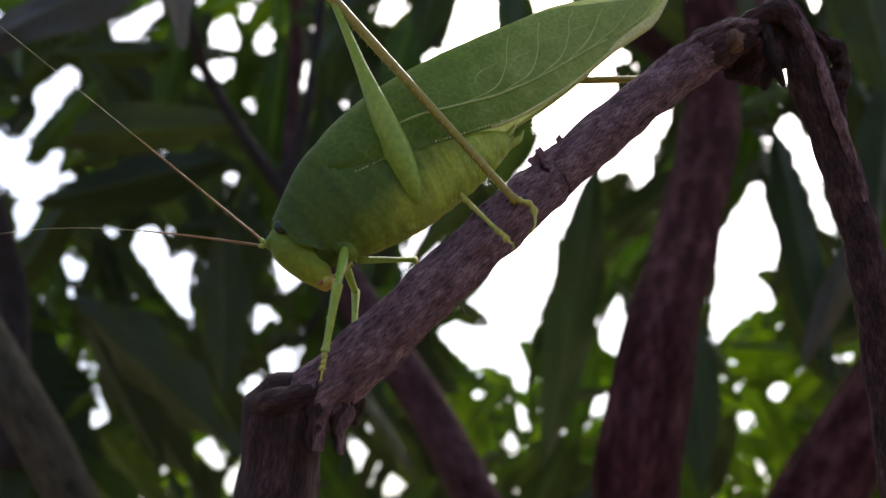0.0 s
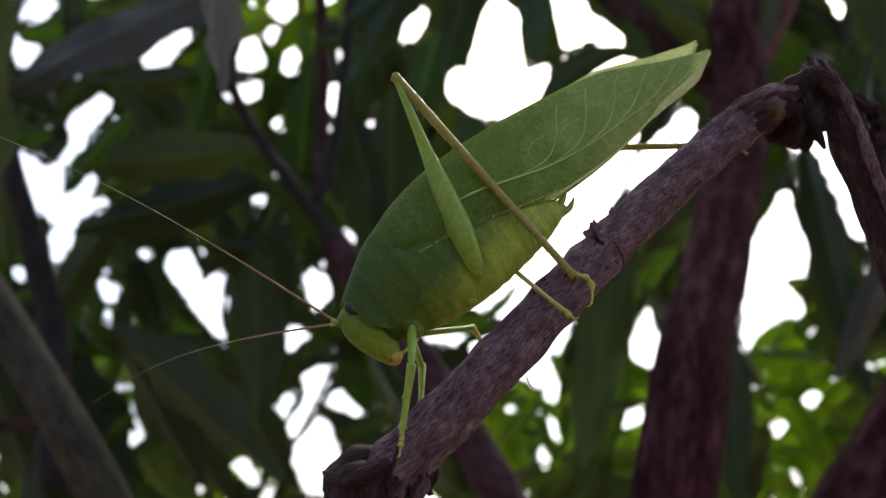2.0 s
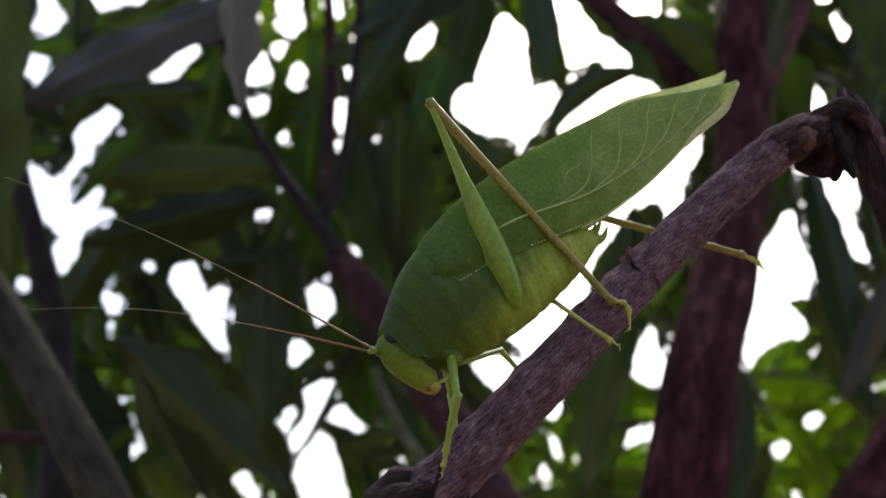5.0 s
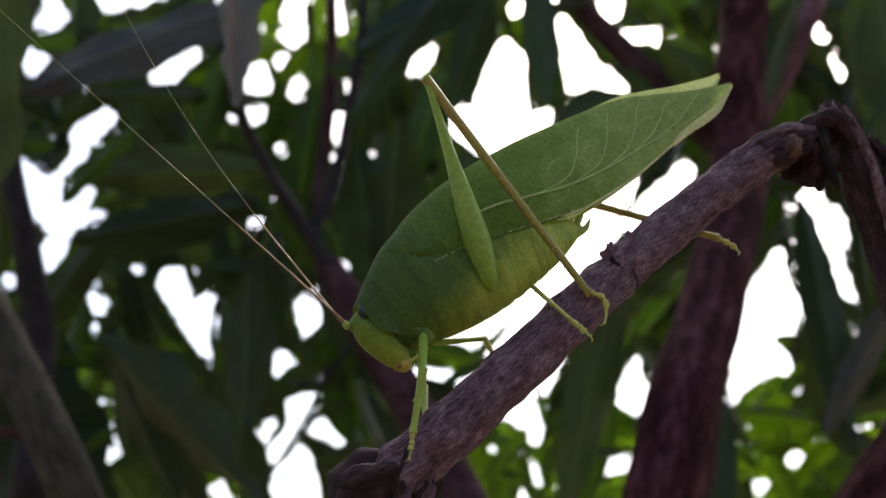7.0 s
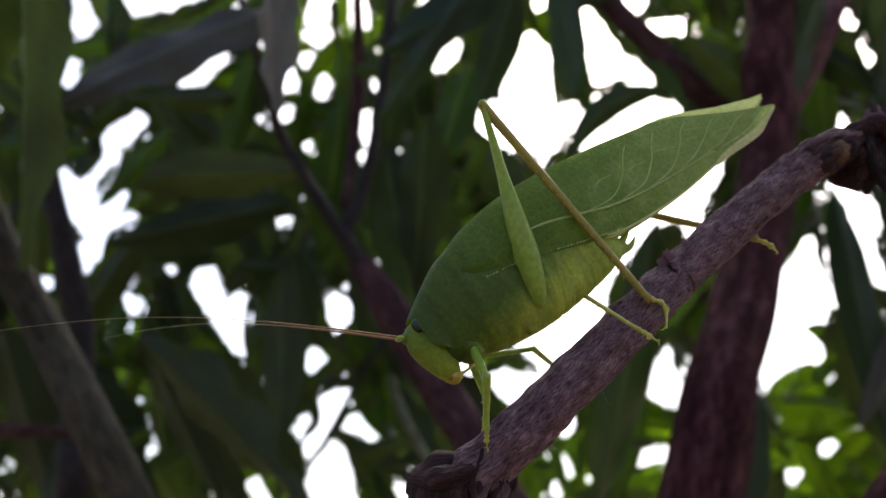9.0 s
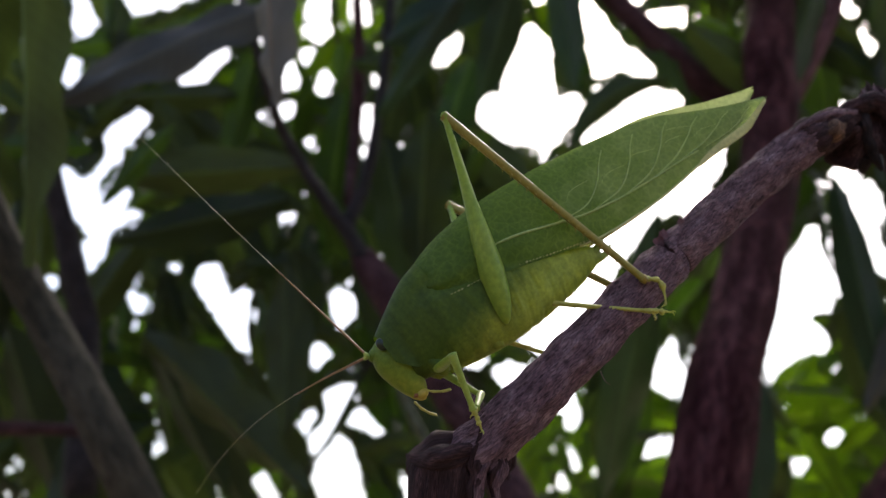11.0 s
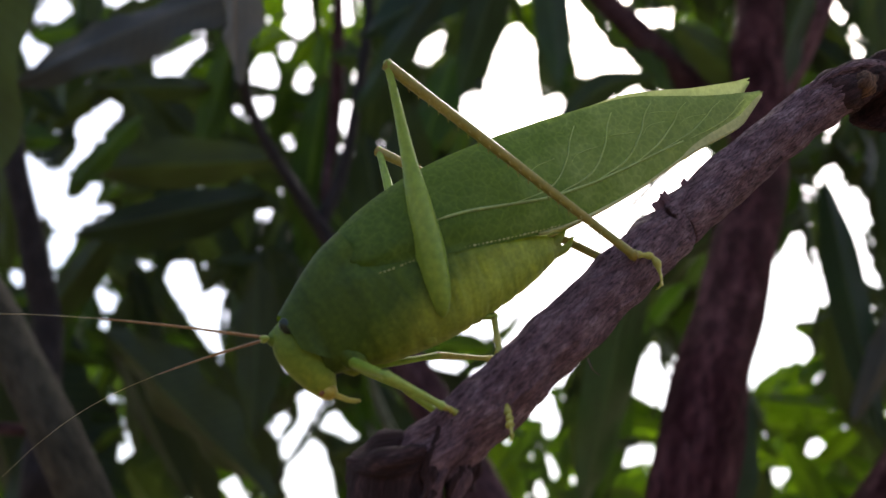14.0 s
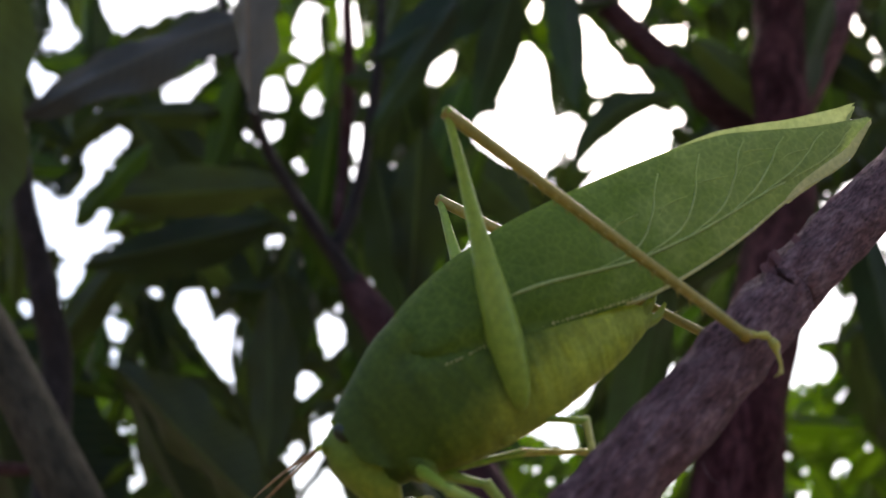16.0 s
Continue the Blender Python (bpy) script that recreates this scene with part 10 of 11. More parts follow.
leaf("y", 0.549, 1.370, 1.691, 0.496, 1.429, 1.631, 0.029, -17)
leaf("y", 0.524, 1.394, 1.786, 0.635, 1.467, 1.708, 0.040, -4)
leaf("d", 0.348, 1.259, 1.905, 0.333, 1.327, 1.829, 0.026, 14)
leaf("d", 0.386, 1.262, 1.857, 0.432, 1.345, 1.753, 0.038, -2)
leaf("d", -0.167, 1.157, 2.199, -0.071, 1.274, 2.023, 0.080, -3)
leaf("d", 0.409, 1.079, 2.466, 0.414, 1.133, 2.420, 0.019, 13)
leaf("m", 0.080, 1.311, 1.719, -0.025, 1.370, 1.657, 0.040, -14)
leaf("d", -0.419, 0.969, 2.296, -0.306, 0.995, 2.319, 0.040, 15)
leaf("m", -0.586, 1.151, 1.978, -0.563, 1.215, 1.912, 0.024, -4)
leaf("m", -0.228, 1.041, 2.337, -0.227, 1.106, 2.269, 0.024, 0)
leaf("d", 0.204, 1.256, 1.991, 0.234, 1.340, 1.882, 0.042, -11)
leaf("d", -0.688, 1.217, 2.076, -0.752, 1.266, 2.039, 0.026, -1)
leaf("d", -0.594, 1.051, 2.260, -0.517, 1.092, 2.250, 0.028, -2)
leaf("d", -0.159, 0.968, 2.244, -0.063, 1.048, 2.149, 0.038, -16)
leaf("d", 0.523, 1.032, 2.257, 0.262, 1.057, 2.256, 0.083, -2)
leaf("d", 0.510, 1.116, 2.204, 0.460, 1.153, 2.191, 0.022, 17)
leaf("d", -0.671, 1.242, 1.595, -0.480, 1.276, 1.607, 0.061, -1)
leaf("d", -0.655, 1.203, 1.700, -0.592, 1.273, 1.622, 0.042, -12)
leaf("d", -0.373, 1.373, 1.690, -0.359, 1.433, 1.632, 0.018, -8)
leaf("d", -0.058, 1.082, 2.310, -0.079, 1.146, 2.242, 0.030, 7)
leaf("d", -0.713, 1.004, 2.213, -0.697, 1.065, 2.153, 0.029, 5)
leaf("d", 0.286, 1.036, 2.240, 0.485, 1.108, 2.168, 0.060, -7)
leaf("d", 0.289, 1.261, 1.946, 0.342, 1.313, 1.908, 0.020, 7)
leaf("d", 0.071, 1.070, 2.109, -0.047, 1.106, 2.095, 0.043, -19)
leaf("d", -0.449, 1.189, 2.178, -0.613, 1.287, 2.024, 0.066, 3)
leaf("d", 0.409, 0.954, 2.382, 0.307, 0.996, 2.355, 0.043, 2)
leaf("d", -0.179, 1.170, 1.994, -0.122, 1.289, 1.812, 0.066, 4)
leaf("d", 0.242, 1.196, 1.959, 0.236, 1.252, 1.909, 0.020, -11)
leaf("d", 0.268, 1.235, 1.955, 0.332, 1.282, 1.929, 0.022, 16)
leaf("m", 0.044, 1.279, 1.757, 0.085, 1.334, 1.714, 0.020, 8)
leaf("d", -0.462, 1.143, 1.942, -0.502, 1.195, 1.897, 0.023, -6)
leaf("d", 0.478, 0.992, 2.227, 0.523, 1.041, 2.196, 0.017, 5)
leaf("d", -0.163, 1.218, 1.879, 0.001, 1.312, 1.759, 0.077, -18)
leaf("m", -0.549, 1.187, 1.758, -0.590, 1.240, 1.710, 0.023, -13)
leaf("d", 0.265, 1.270, 1.805, 0.364, 1.310, 1.797, 0.022, -18)
leaf("d", 0.557, 1.238, 1.807, 0.601, 1.359, 1.621, 0.074, 20)
leaf("d", 0.201, 1.267, 2.034, 0.269, 1.329, 1.975, 0.034, 1)
leaf("d", -0.565, 1.010, 2.253, -0.589, 1.072, 2.187, 0.024, -13)
leaf("m", 0.408, 1.121, 2.024, 0.378, 1.169, 1.989, 0.017, -17)
leaf("d", -0.592, 1.361, 1.692, -0.675, 1.384, 1.710, 0.019, -17)
leaf("y", 0.431, 1.267, 1.865, 0.492, 1.317, 1.831, 0.017, -16)
leaf("d", 0.238, 0.988, 2.371, 0.412, 1.020, 2.386, 0.041, -19)
leaf("d", -0.774, 1.091, 2.392, -0.764, 1.145, 2.348, 0.019, -11)
leaf("d", -0.650, 0.896, 2.365, -0.628, 0.953, 2.315, 0.024, 16)
leaf("d", 0.129, 1.108, 2.190, 0.068, 1.200, 2.058, 0.055, 18)
leaf("d", -0.115, 1.135, 2.086, 0.050, 1.150, 2.138, 0.049, -9)
leaf("d", 0.058, 1.133, 1.914, 0.029, 1.176, 1.890, 0.014, -2)
leaf("d", 0.020, 1.142, 2.192, 0.074, 1.170, 2.205, 0.015, 15)
leaf("d", 0.070, 1.203, 1.952, 0.041, 1.247, 1.925, 0.012, 9)
leaf("d", 0.044, 1.179, 1.912, 0.008, 1.221, 1.890, 0.015, 7)
leaf("d", 0.145, 1.146, 2.155, 0.111, 1.200, 2.106, 0.018, -3)
leaf("d", 0.010, 1.027, 2.125, 0.057, 1.059, 2.130, 0.015, -19)
leaf("d", -0.021, 1.112, 2.181, 0.030, 1.138, 2.199, 0.013, -7)
leaf("d", -0.085, 1.183, 1.997, -0.058, 1.229, 1.970, 0.016, -2)
for kind, name, words in (("d", "dark_foliage", "dark green inner leaves with shade held in their colour"), ("m", "green_foliage", "green leaves deep in the crown"), ("y", "young_foliage", "bright yellow-green leaves lit from behind")):
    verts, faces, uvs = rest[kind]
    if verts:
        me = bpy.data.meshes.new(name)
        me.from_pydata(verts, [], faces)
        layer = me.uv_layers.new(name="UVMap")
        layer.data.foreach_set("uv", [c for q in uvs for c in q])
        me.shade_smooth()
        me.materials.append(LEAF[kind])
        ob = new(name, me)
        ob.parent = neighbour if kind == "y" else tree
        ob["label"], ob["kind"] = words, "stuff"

# an unseen leaf crown, added overhead and to the sides to block sky light
rnd = random.Random(11)
verts, faces, uvs = [], [], []
for i in range(2600):
    az, el = rnd.uniform(0, 360), rnd.uniform(-5, 88)
    away = rnd.uniform(0.9, 2.2)
    d = Vector((math.sin(radians(az)) * math.cos(radians(el)), math.cos(radians(az)) * math.cos(radians(el)), math.sin(radians(el))))
    ahead = abs((az + 180) % 360 - 180)
    if ahead < 46 and el < 52:
        continue
    # left open behind the camera so that sky light reaches the katydid
    if 75 < (az % 360) < 285:
        continue
    c = Vector((0, 0, 1.55)) + d * away
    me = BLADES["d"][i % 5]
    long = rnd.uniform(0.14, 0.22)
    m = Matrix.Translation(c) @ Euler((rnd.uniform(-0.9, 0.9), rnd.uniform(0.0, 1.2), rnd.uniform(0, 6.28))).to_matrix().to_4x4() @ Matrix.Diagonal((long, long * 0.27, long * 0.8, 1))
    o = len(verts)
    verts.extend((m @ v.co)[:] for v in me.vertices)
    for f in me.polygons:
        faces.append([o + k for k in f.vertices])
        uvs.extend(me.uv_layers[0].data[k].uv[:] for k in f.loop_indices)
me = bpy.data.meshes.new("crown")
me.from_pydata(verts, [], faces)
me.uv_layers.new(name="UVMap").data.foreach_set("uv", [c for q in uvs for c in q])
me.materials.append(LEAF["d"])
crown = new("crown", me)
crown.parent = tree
crown["label"], crown["kind"] = "dense dark green leaves added out of view to block sky light", "stuff"

# ---- the katydid: built in its own space, x to its head, y to its left, z to its back, millimetres ----
katydid = tagged(new("katydid"), "large leaf-green katydid standing head down on a dry twig", "insect")
MM = 0.001


def mm(points):
    return [tuple(v * MM for v in p) for p in points]


def curve_at(table, x):
    """The smooth value of a table of (x, value) at x."""
    xs = [p[0] for p in table]
    i = min(max(int(np.searchsorted(xs, x)) - 1, 0), len(xs) - 2)
    def slope(k):
        a, b = max(k - 1, 0), min(k + 1, len(table) - 1)
        return (table[b][1] - table[a][1]) / (table[b][0] - table[a][0])
    h = table[i + 1][0] - table[i][0]
    u = (x - table[i][0]) / h
    return ((2 * u ** 3 - 3 * u * u + 1) * table[i][1] + (u ** 3 - 2 * u * u + u) * h * slope(i)
            + (3 * u * u - 2 * u ** 3) * table[i + 1][1] + (u ** 3 - u * u) * h * slope(i + 1))


BELLY = [(-17, -2.8), (-15.5, -3.4), (-9.7, -4.6), (0.8, -5.0), (8.4, -3.9), (12, -2.6), (16, -1.4)]
BACK = [(-17, -1.2), (-14, 0.6), (-6, 3.6), (2, 6.0), (10, 8.6), (16, 7.0)]
WIDE = [(-17, 0.5), (-14, 2.0), (-6, 3.6), (2, 4.3), (9, 4.2), (16, 2.7)]
WING_TOP = [(-55.7, 1.9), (-52, 3.3), (-47, 5.3), (-43, 7.2), (-36.5, 10.0), (-25.4, 12.3), (-13.7, 13.9), (-4.3, 14.3), (4, 13.2), (9.5, 11.2), (13.5, 9.2)]
WING_LOW = [(-55.7, 1.3), (-53, 0.25), (-50, -0.85), (-47, -0.95), (-40.2, -0.7), (-30, -1.3), (-20, -0.9), (-14.7, 0.0), (0.4, 4.3), (6.3, 5.3), (7.8, 6.4), (8.6, 8.6), (13.5, 9.4)]
WING_OUT = [(-55.7, 0.35), (-45, 0.6), (-35, 1.1), (-25, 2.0), (-15, 3.1), (-5, 3.9), (4, 4.1), (13.5, 3.3)]


def flank_at(x, z):
    """Half the body's width at a height."""
    belly, back = curve_at(BELLY, x), curve_at(BACK, x)
    h = min(max((z - (belly + back) / 2) / ((back - belly) / 2), -0.98), 0.98)
    return curve_at(WIDE, x) * math.sqrt(1 - (h ** 6 if h > 0 else h * h))


def wing_spot(x, s, side, lift=0.0):
    """A place on a wing: s runs from its lower edge (0) to its upper one (1)."""
    low, top = curve_at(WING_LOW, x), curve_at(WING_TOP, x)
    z = low + (top - low) * s
    y = curve_at(WING_OUT, x) * (1 - max(s, 0) ** 2.2) ** 0.75 * (0.74 + 0.26 * min(max(s, 0) / 0.3, 1) ** 0.7) + 0.2 + 0.05 * math.sin(x * 0.9 + s * 5)
    if x > -17 and z < curve_at(BACK, x):  # the lower edge lies on the flank
        y = max(y, flank_at(x, z) + 0.08)
    y += lift
    return Vector((x, side * y, z)) * MM


def wing(side, name, lift_tip, label):
    bm = bmesh.new()
    rows = []
    for i in range(71):
        x = -55.7 + 64.2 * i / 70
        row = []
        for j in range(17):
            tuck = min(max((x - 0.5) / 4, 0), 1) * max(0.0, 1 - j / 4)  # the front of the lower edge lies in the flank
            under = min(max((x - 5.5) / 3, 0), 1) ** 2  # the wing's root lies under the collar
            p = wing_spot(x, j / 16, side, -0.4 * tuck - 1.3 * under)
            p.z += lift_tip * MM * max(0.0, (-30 - x) / 25)
            if i < 2:
                p.x += 0.0011 * noise.noise(Vector((j * 1.9, side, 0)))
            row.append(bm.verts.new(p))
        rows.append(row)
    for a, b in zip(rows, rows[1:]):
        for k in range(16):
            bm.faces.new((a[k], a[k + 1], b[k + 1], b[k]))
    return part(name, bm, WING_GREEN if side > 0 else WING_SKYLIT, katydid, label)


left_wing = wing(1, "left_wing", 0.0, "leaf-like green wing with pale veins")
right_wing = wing(-1, "right_wing", 2.2, "leaf-like green wing with pale edge")


def vein(points, r0, r1, parent, side=1, material=VEIN_PALE, name="vein"):
    line = spline(points, 8)
    n = len(line) - 1
    return part(name, tube([(*wing_spot(q[0], q[1], side, 0.06), (r0 + (r1 - r0) * i / n) * min(1.0, 0.25 + i * 0.1) * MM) for i, q in enumerate(line)], 6, 1), material, parent)


vein([(-3, 0.39), (-5, 0.385), (-8, 0.37), (-16, 0.30), (-24, 0.26), (-32, 0.24), (-40, 0.20)], 0.22, 0.12, left_wing)
for x0, s0, x1, s1, r in ((-13, 0.33, -27, 0.84, 0.10), (-19, 0.29, -33, 0.86, 0.14), (-25, 0.26, -39, 0.86, 0.15), (-31, 0.24, -44, 0.84, 0.14), (-36, 0.22, -49, 0.80, 0.11), (-41, 0.19, -52.5, 0.6, 0.09)):
    w = x1 - x0
    r *= 1.25
    vein([(x0, s0), (x0 + w * 0.42, s0 + 0.06 + 0.02 * math.sin(x0 * 2)), (x0 + w * 0.7, s0 + (s1 - s0) * 0.42), (x0 + w * 0.86, s0 + (s1 - s0) * 0.75), (x1, s1)], r, 0.05, left_wing)
for x0, s0, x1, s1 in ((-23.0, 0.50, -28, 0.56), (-29.3, 0.62, -34.2, 0.55), (-34.8, 0.48, -39.2, 0.56), (-37.5, 0.72, -42.3, 0.66), (-41, 0.46, -45.6, 0.54), (-16.5, 0.5, -21.5, 0.6)):
    vein([(x0, s0), (x0 * 0.6 + x1 * 0.4, s0 * 0.4 + s1 * 0.6 + 0.03), (x1, s1)], 0.045, 0.03, left_wing)
for side, thing in ((1, left_wing), (-1, right_wing)):
    part("wing_margin", tube([(*wing_spot(x, 0.005, side, 0.0), 0.20 * MM) for x in np.linspace(-55.5, -14, 40)], 6, 1), EDGE_PALE, thing, "pale yellow wing margin")
for side, thing in ((1, left_wing), (-1, right_wing)):
    bm = bmesh.new()
    rows = []
    for i in range(61):
        x = -55.6 + 17.0 * i / 60
        wide = 0.30 * (1 - i / 60) ** 0.8 + 0.02
        notch = 0.035 * noise.noise(Vector((x * 2.6, side, 0.5))) * (1 - i / 60)
        rows.append([bm.verts.new(wing_spot(x, max(wide * j / 4 + (notch - 0.03 if j == 0 else 0), -0.06), side, 0.10 - 0.02 * (j == 4))) for j in range(5)])
    if side < 0:
        for row in rows:
            for v in row:
                v.co.z += 2.2 * MM * max(0.0, (-30 - v.co.x / MM) / 25)
    for a, b in zip(rows, rows[1:]):
        for j in range(4):
            bm.faces.new((a[j], a[j + 1], b[j + 1], b[j]))
    part("wing_tip_edge", bm, EDGE_PALE, thing, "pale notched wing edge")
for side, thing in ((1, left_wing),):
    line = [wing_spot(x, 0.03, side, 0.06) for x in np.linspace(6.0, -17, 44)]
    for i, p in enumerate(line):
        size = 0.6 + 0.7 * noise.noise(Vector((i * 1.7, 0.3, 0.9)))
        if size > 0.3:
            part("pale_spot", lump(p, (0.30 * size * MM, 0.08 * MM, 0.16 * size * MM), rings=5, sides=7), EDGE_PALE, thing)

# body: thorax and abdomen in one skin with the abdomen's rings and creases
SKIN = 56
bm = bmesh.new()
rows = []
for i in range(166):
    x = -17 + 33 * i / 165
    low, top, w = curve_at(BELLY, x), curve_at(BACK, x), curve_at(WIDE, x)
    tail = min(max((3.0 - x) / 3.0, 0), 1)
    row = []
    for k in range(SKIN):
        a = 2 * math.pi * k / SKIN
        y, z = math.cos(a), math.sin(a)
        if z > 0:
            y = math.copysign(math.sqrt(max(1 - z ** 6, 0)), y)
        ring = 0.045 * (abs(math.sin((x + 0.8 * z) * math.pi / 2.3)) ** 0.5 - 0.75)
        crease = math.sin((x + 1.5 * z + 0.7 * noise.noise(Vector((x * 0.5, z * 1.5, 4.0)))) * 2 * math.pi / 0.85)
        crease *= 0.028 * max(0.0, 0.6 + noise.noise(Vector((x * 0.4, z * 2, 9.0)))) * max(0.0, 1 - abs(z + 0.15))
        bulge = 1 + tail * (ring + crease) + 0.02 * noise.noise(Vector((x * 0.9, y * 3, z * 3)))
        row.append(bm.verts.new(Vector((x, w * y * bulge, (low + top) / 2 + (top - low) / 2 * z * bulge)) * MM))
    rows.append(row)
for a, b in zip(rows, rows[1:]):
    for k in range(SKIN):
        bm.faces.new((a[k], a[(k + 1) % SKIN], b[(k + 1) % SKIN], b[k]))
bm.faces.new(rows[0][::-1])
bm.faces.new(rows[-1])
body = part("body", bm, FLANK, katydid, "yellow-green ringed abdomen and chest")
for y in (0.5, -0.5):
    part("tail_point", tube(mm([(-15.5, y, -1.8, 0.7), (-17.2, y * 1.3, -1.4, 0.45), (-18.4, y * 1.6, -0.9, 0.12)]), 8, 4), BELLY_YELLOW, body)
part("tail_point", tube(mm([(-15.5, 0, -2.6, 0.8), (-17.5, 0, -2.9, 0.5), (-19.2, 0, -2.2, 0.12)]), 8, 4), BELLY_YELLOW, body)

for x, y, z in ((13.0, 1.9, -1.0), (4.6, 1.7, -2.6), (13.0, -1.9, -1.0)):
    part("leg_root", lump((x * MM, y * MM, z * MM), (1.25 * MM, 1.0 * MM, 2.1 * MM), Euler((0, radians(20), 0)).to_matrix(), 0.12, 300, 14, 18), FLANK, body)

# collar (pronotum): a saddle over the shoulders with side lobes
bm = bmesh.new()
rows = []
for i in range(15):
    x = 7.0 + 10.5 * i / 14
    top = curve_at([(7, 12.25), (10, 11.4), (13.5, 9.6), (17.5, 7.2)], x)
    reach = curve_at([(7, 0.66), (10, 0.74), (13, 0.94), (15.5, 0.9), (17.5, 0.6)], x)
    row = []
    for k in range(25):
        a = (k / 24 - 0.5) * 2
        y = curve_at([(7, 4.05), (12, 3.95), (17.5, 3.0)], x) * math.sin(abs(a) ** 0.75 * math.pi / 2) * (1 if a > 0 else -1)
        z = top - (top + 0.6) * reach * abs(a) ** 2.0
        near = min(max((abs(a) - 0.45) / 0.5, 0), 1)
        y += (math.copysign(flank_at(x, z) + 0.04, a) - y) * near * near * (3 - 2 * near) if x < 16 else 0
        row.append(bm.verts.new(Vector((x, y, z)) * MM))
    rows.append(row)
for a, b in zip(rows, rows[1:]):
    for k in range(24):
        bm.faces.new((a[k], a[k + 1], b[k + 1], b[k]))
part("collar", bm, FLANK, katydid, "smooth green shoulder shield")

# head


def face_skin():
    """Green above, dull yellow towards the mouth."""
    m, nt, p = nodes_of("face_green_to_yellow")
    co = nt.nodes.new("ShaderNodeTexCoord")
    sx = nt.nodes.new("ShaderNodeSeparateXYZ")
    nt.links.new(co.outputs["Object"], sx.inputs[0])
    h = nt.nodes.new("ShaderNodeMath")
    h.operation = "MULTIPLY_ADD"
    h.inputs[1].default_value = 110.0
    nt.links.new(sx.outputs[2], h.inputs[0])
    nt.links.new(noise_of(nt, 420, 4), h.inputs[2])
    c = ramp_of(nt, h.outputs[0], [(0.02, (0.46, 0.35, 0.04)), (0.17, (0.31, 0.33, 0.036)), (0.45, (0.185, 0.25, 0.027)), (1.0, (0.125, 0.19, 0.021))])
    c = mix_of(nt, "MULTIPLY", 1.0, c, ramp_of(nt, noise_of(nt, 1500, 5), [(0.35, (0.82, 0.84, 0.8)), (0.7, (1.12, 1.1, 1.1))]))
    nt.links.new(c, p.inputs["Base Color"])
    p.inputs["Roughness"].default_value = 0.55
    p.inputs["Specular IOR Level"].default_value = 0.28
    thin(nt, p, mix_of(nt, "MULTIPLY", 1.0, c, (1.4, 1.35, 0.6)), 0.25)
    return m


FACE = face_skin()
MOUTH_DARK = skin("mouth_dark_brown", (0.16, 0.05, 0.01), (0.24, 0.09, 0.018), 0, (1, 1, 1), 2000)
lean = Euler((0, radians(8), 0)).to_matrix()
bm = lump((17.1 * MM, 0, 1.3 * MM), (2.8 * MM, 2.6 * MM, 5.2 * MM), lean, rings=24, sides=30)
for v in bm.verts:  # the face narrows to the mouth
    low = min(max((3.2 * MM - v.co.z) / (7 * MM), 0), 1)
    v.co.y *= 1 - 0.38 * low
    v.co.x = 17.3 * MM + (v.co.x - 17.3 * MM) * (1 - 0.36 * low)
lump((18.6 * MM, 0, 5.1 * MM), (1.3 * MM, 1.0 * MM, 1.0 * MM), lean, bm=bm)
PALPS = []
head = part("head", bm, FACE, katydid, "smooth green slanting head")
for side in (1, -1):
    part("eye", lump((17.5 * MM, side * 2.15 * MM, 5.6 * MM), (0.75 * MM, 0.5 * MM, 0.95 * MM), lean), EYE_DARK, head, "small dark glossy eye")
    PALPS.append((part("palp", tube(mm([(16.7, side * 0.9, -2.7, 0.2), (16.5, side * 1.1, -3.7, 0.17), (16.45, side * 1.15, -3.9, 0.21), (16.0, side * 1.25, -4.9, 0.16), (15.9, side * 1.25, -5.1, 0.2), (15.3, side * 1.2, -5.9, 0.2), (15.2, side * 1.2, -6.0, 0.1)]), 7, 6), FOOT_YELLOW, head, "pale jointed mouth feeler"), Vector((16.7, side * 0.9, -2.7)) * MM, side))
    part("mouth_spot", lump((17.6 * MM, side * 0.95 * MM, -2.7 * MM), (0.42 * MM, 0.36 * MM, 0.3 * MM), lean, 0.3), MOUTH_DARK, head, "dark brown mouth spot")
    part("jaw", lump((16.8 * MM, side * 0.8 * MM, -3.0 * MM), (0.9 * MM, 0.7 * MM, 0.75 * MM), lean, 0.2), MOUTH_ORANGE, head, "orange-yellow jaw")


SHIN_GREEN = skin("shin_yellow_green", (0.26, 0.35, 0.06), (0.34, 0.42, 0.09), 0.25, (1.3, 1.3, 0.5), 1200)
# feelers and legs are built along +x from their joint
def feeler(name):
    bow = 3.0
    pts = [(x, 0, bow * math.sin(math.pi * min(x / 70, 1)), 0.18 - 0.12 * min(x / 30, 1)) for x in (0, 2, 6, 12, 20)]
    ob = part(name, tube(mm(pts), 7, 5), FEELER_RED, katydid, "long thread-thin orange-brown feeler")
    pts = [(x, 0, bow * math.sin(math.pi * min(x / 70, 1)), max(0.075 - 0.0007 * x, 0.03)) for x in (20, 30, 42, 56, 70)]
    part("feeler_tip", tube(mm(pts), 6, 5), FEELER_PALE, ob, "pale feeler tip")
    part("feeler_root", lump((0.2 * MM, 0, 0), (0.6 * MM, 0.32 * MM, 0.32 * MM)), SHIN_GREEN, ob)
    return ob


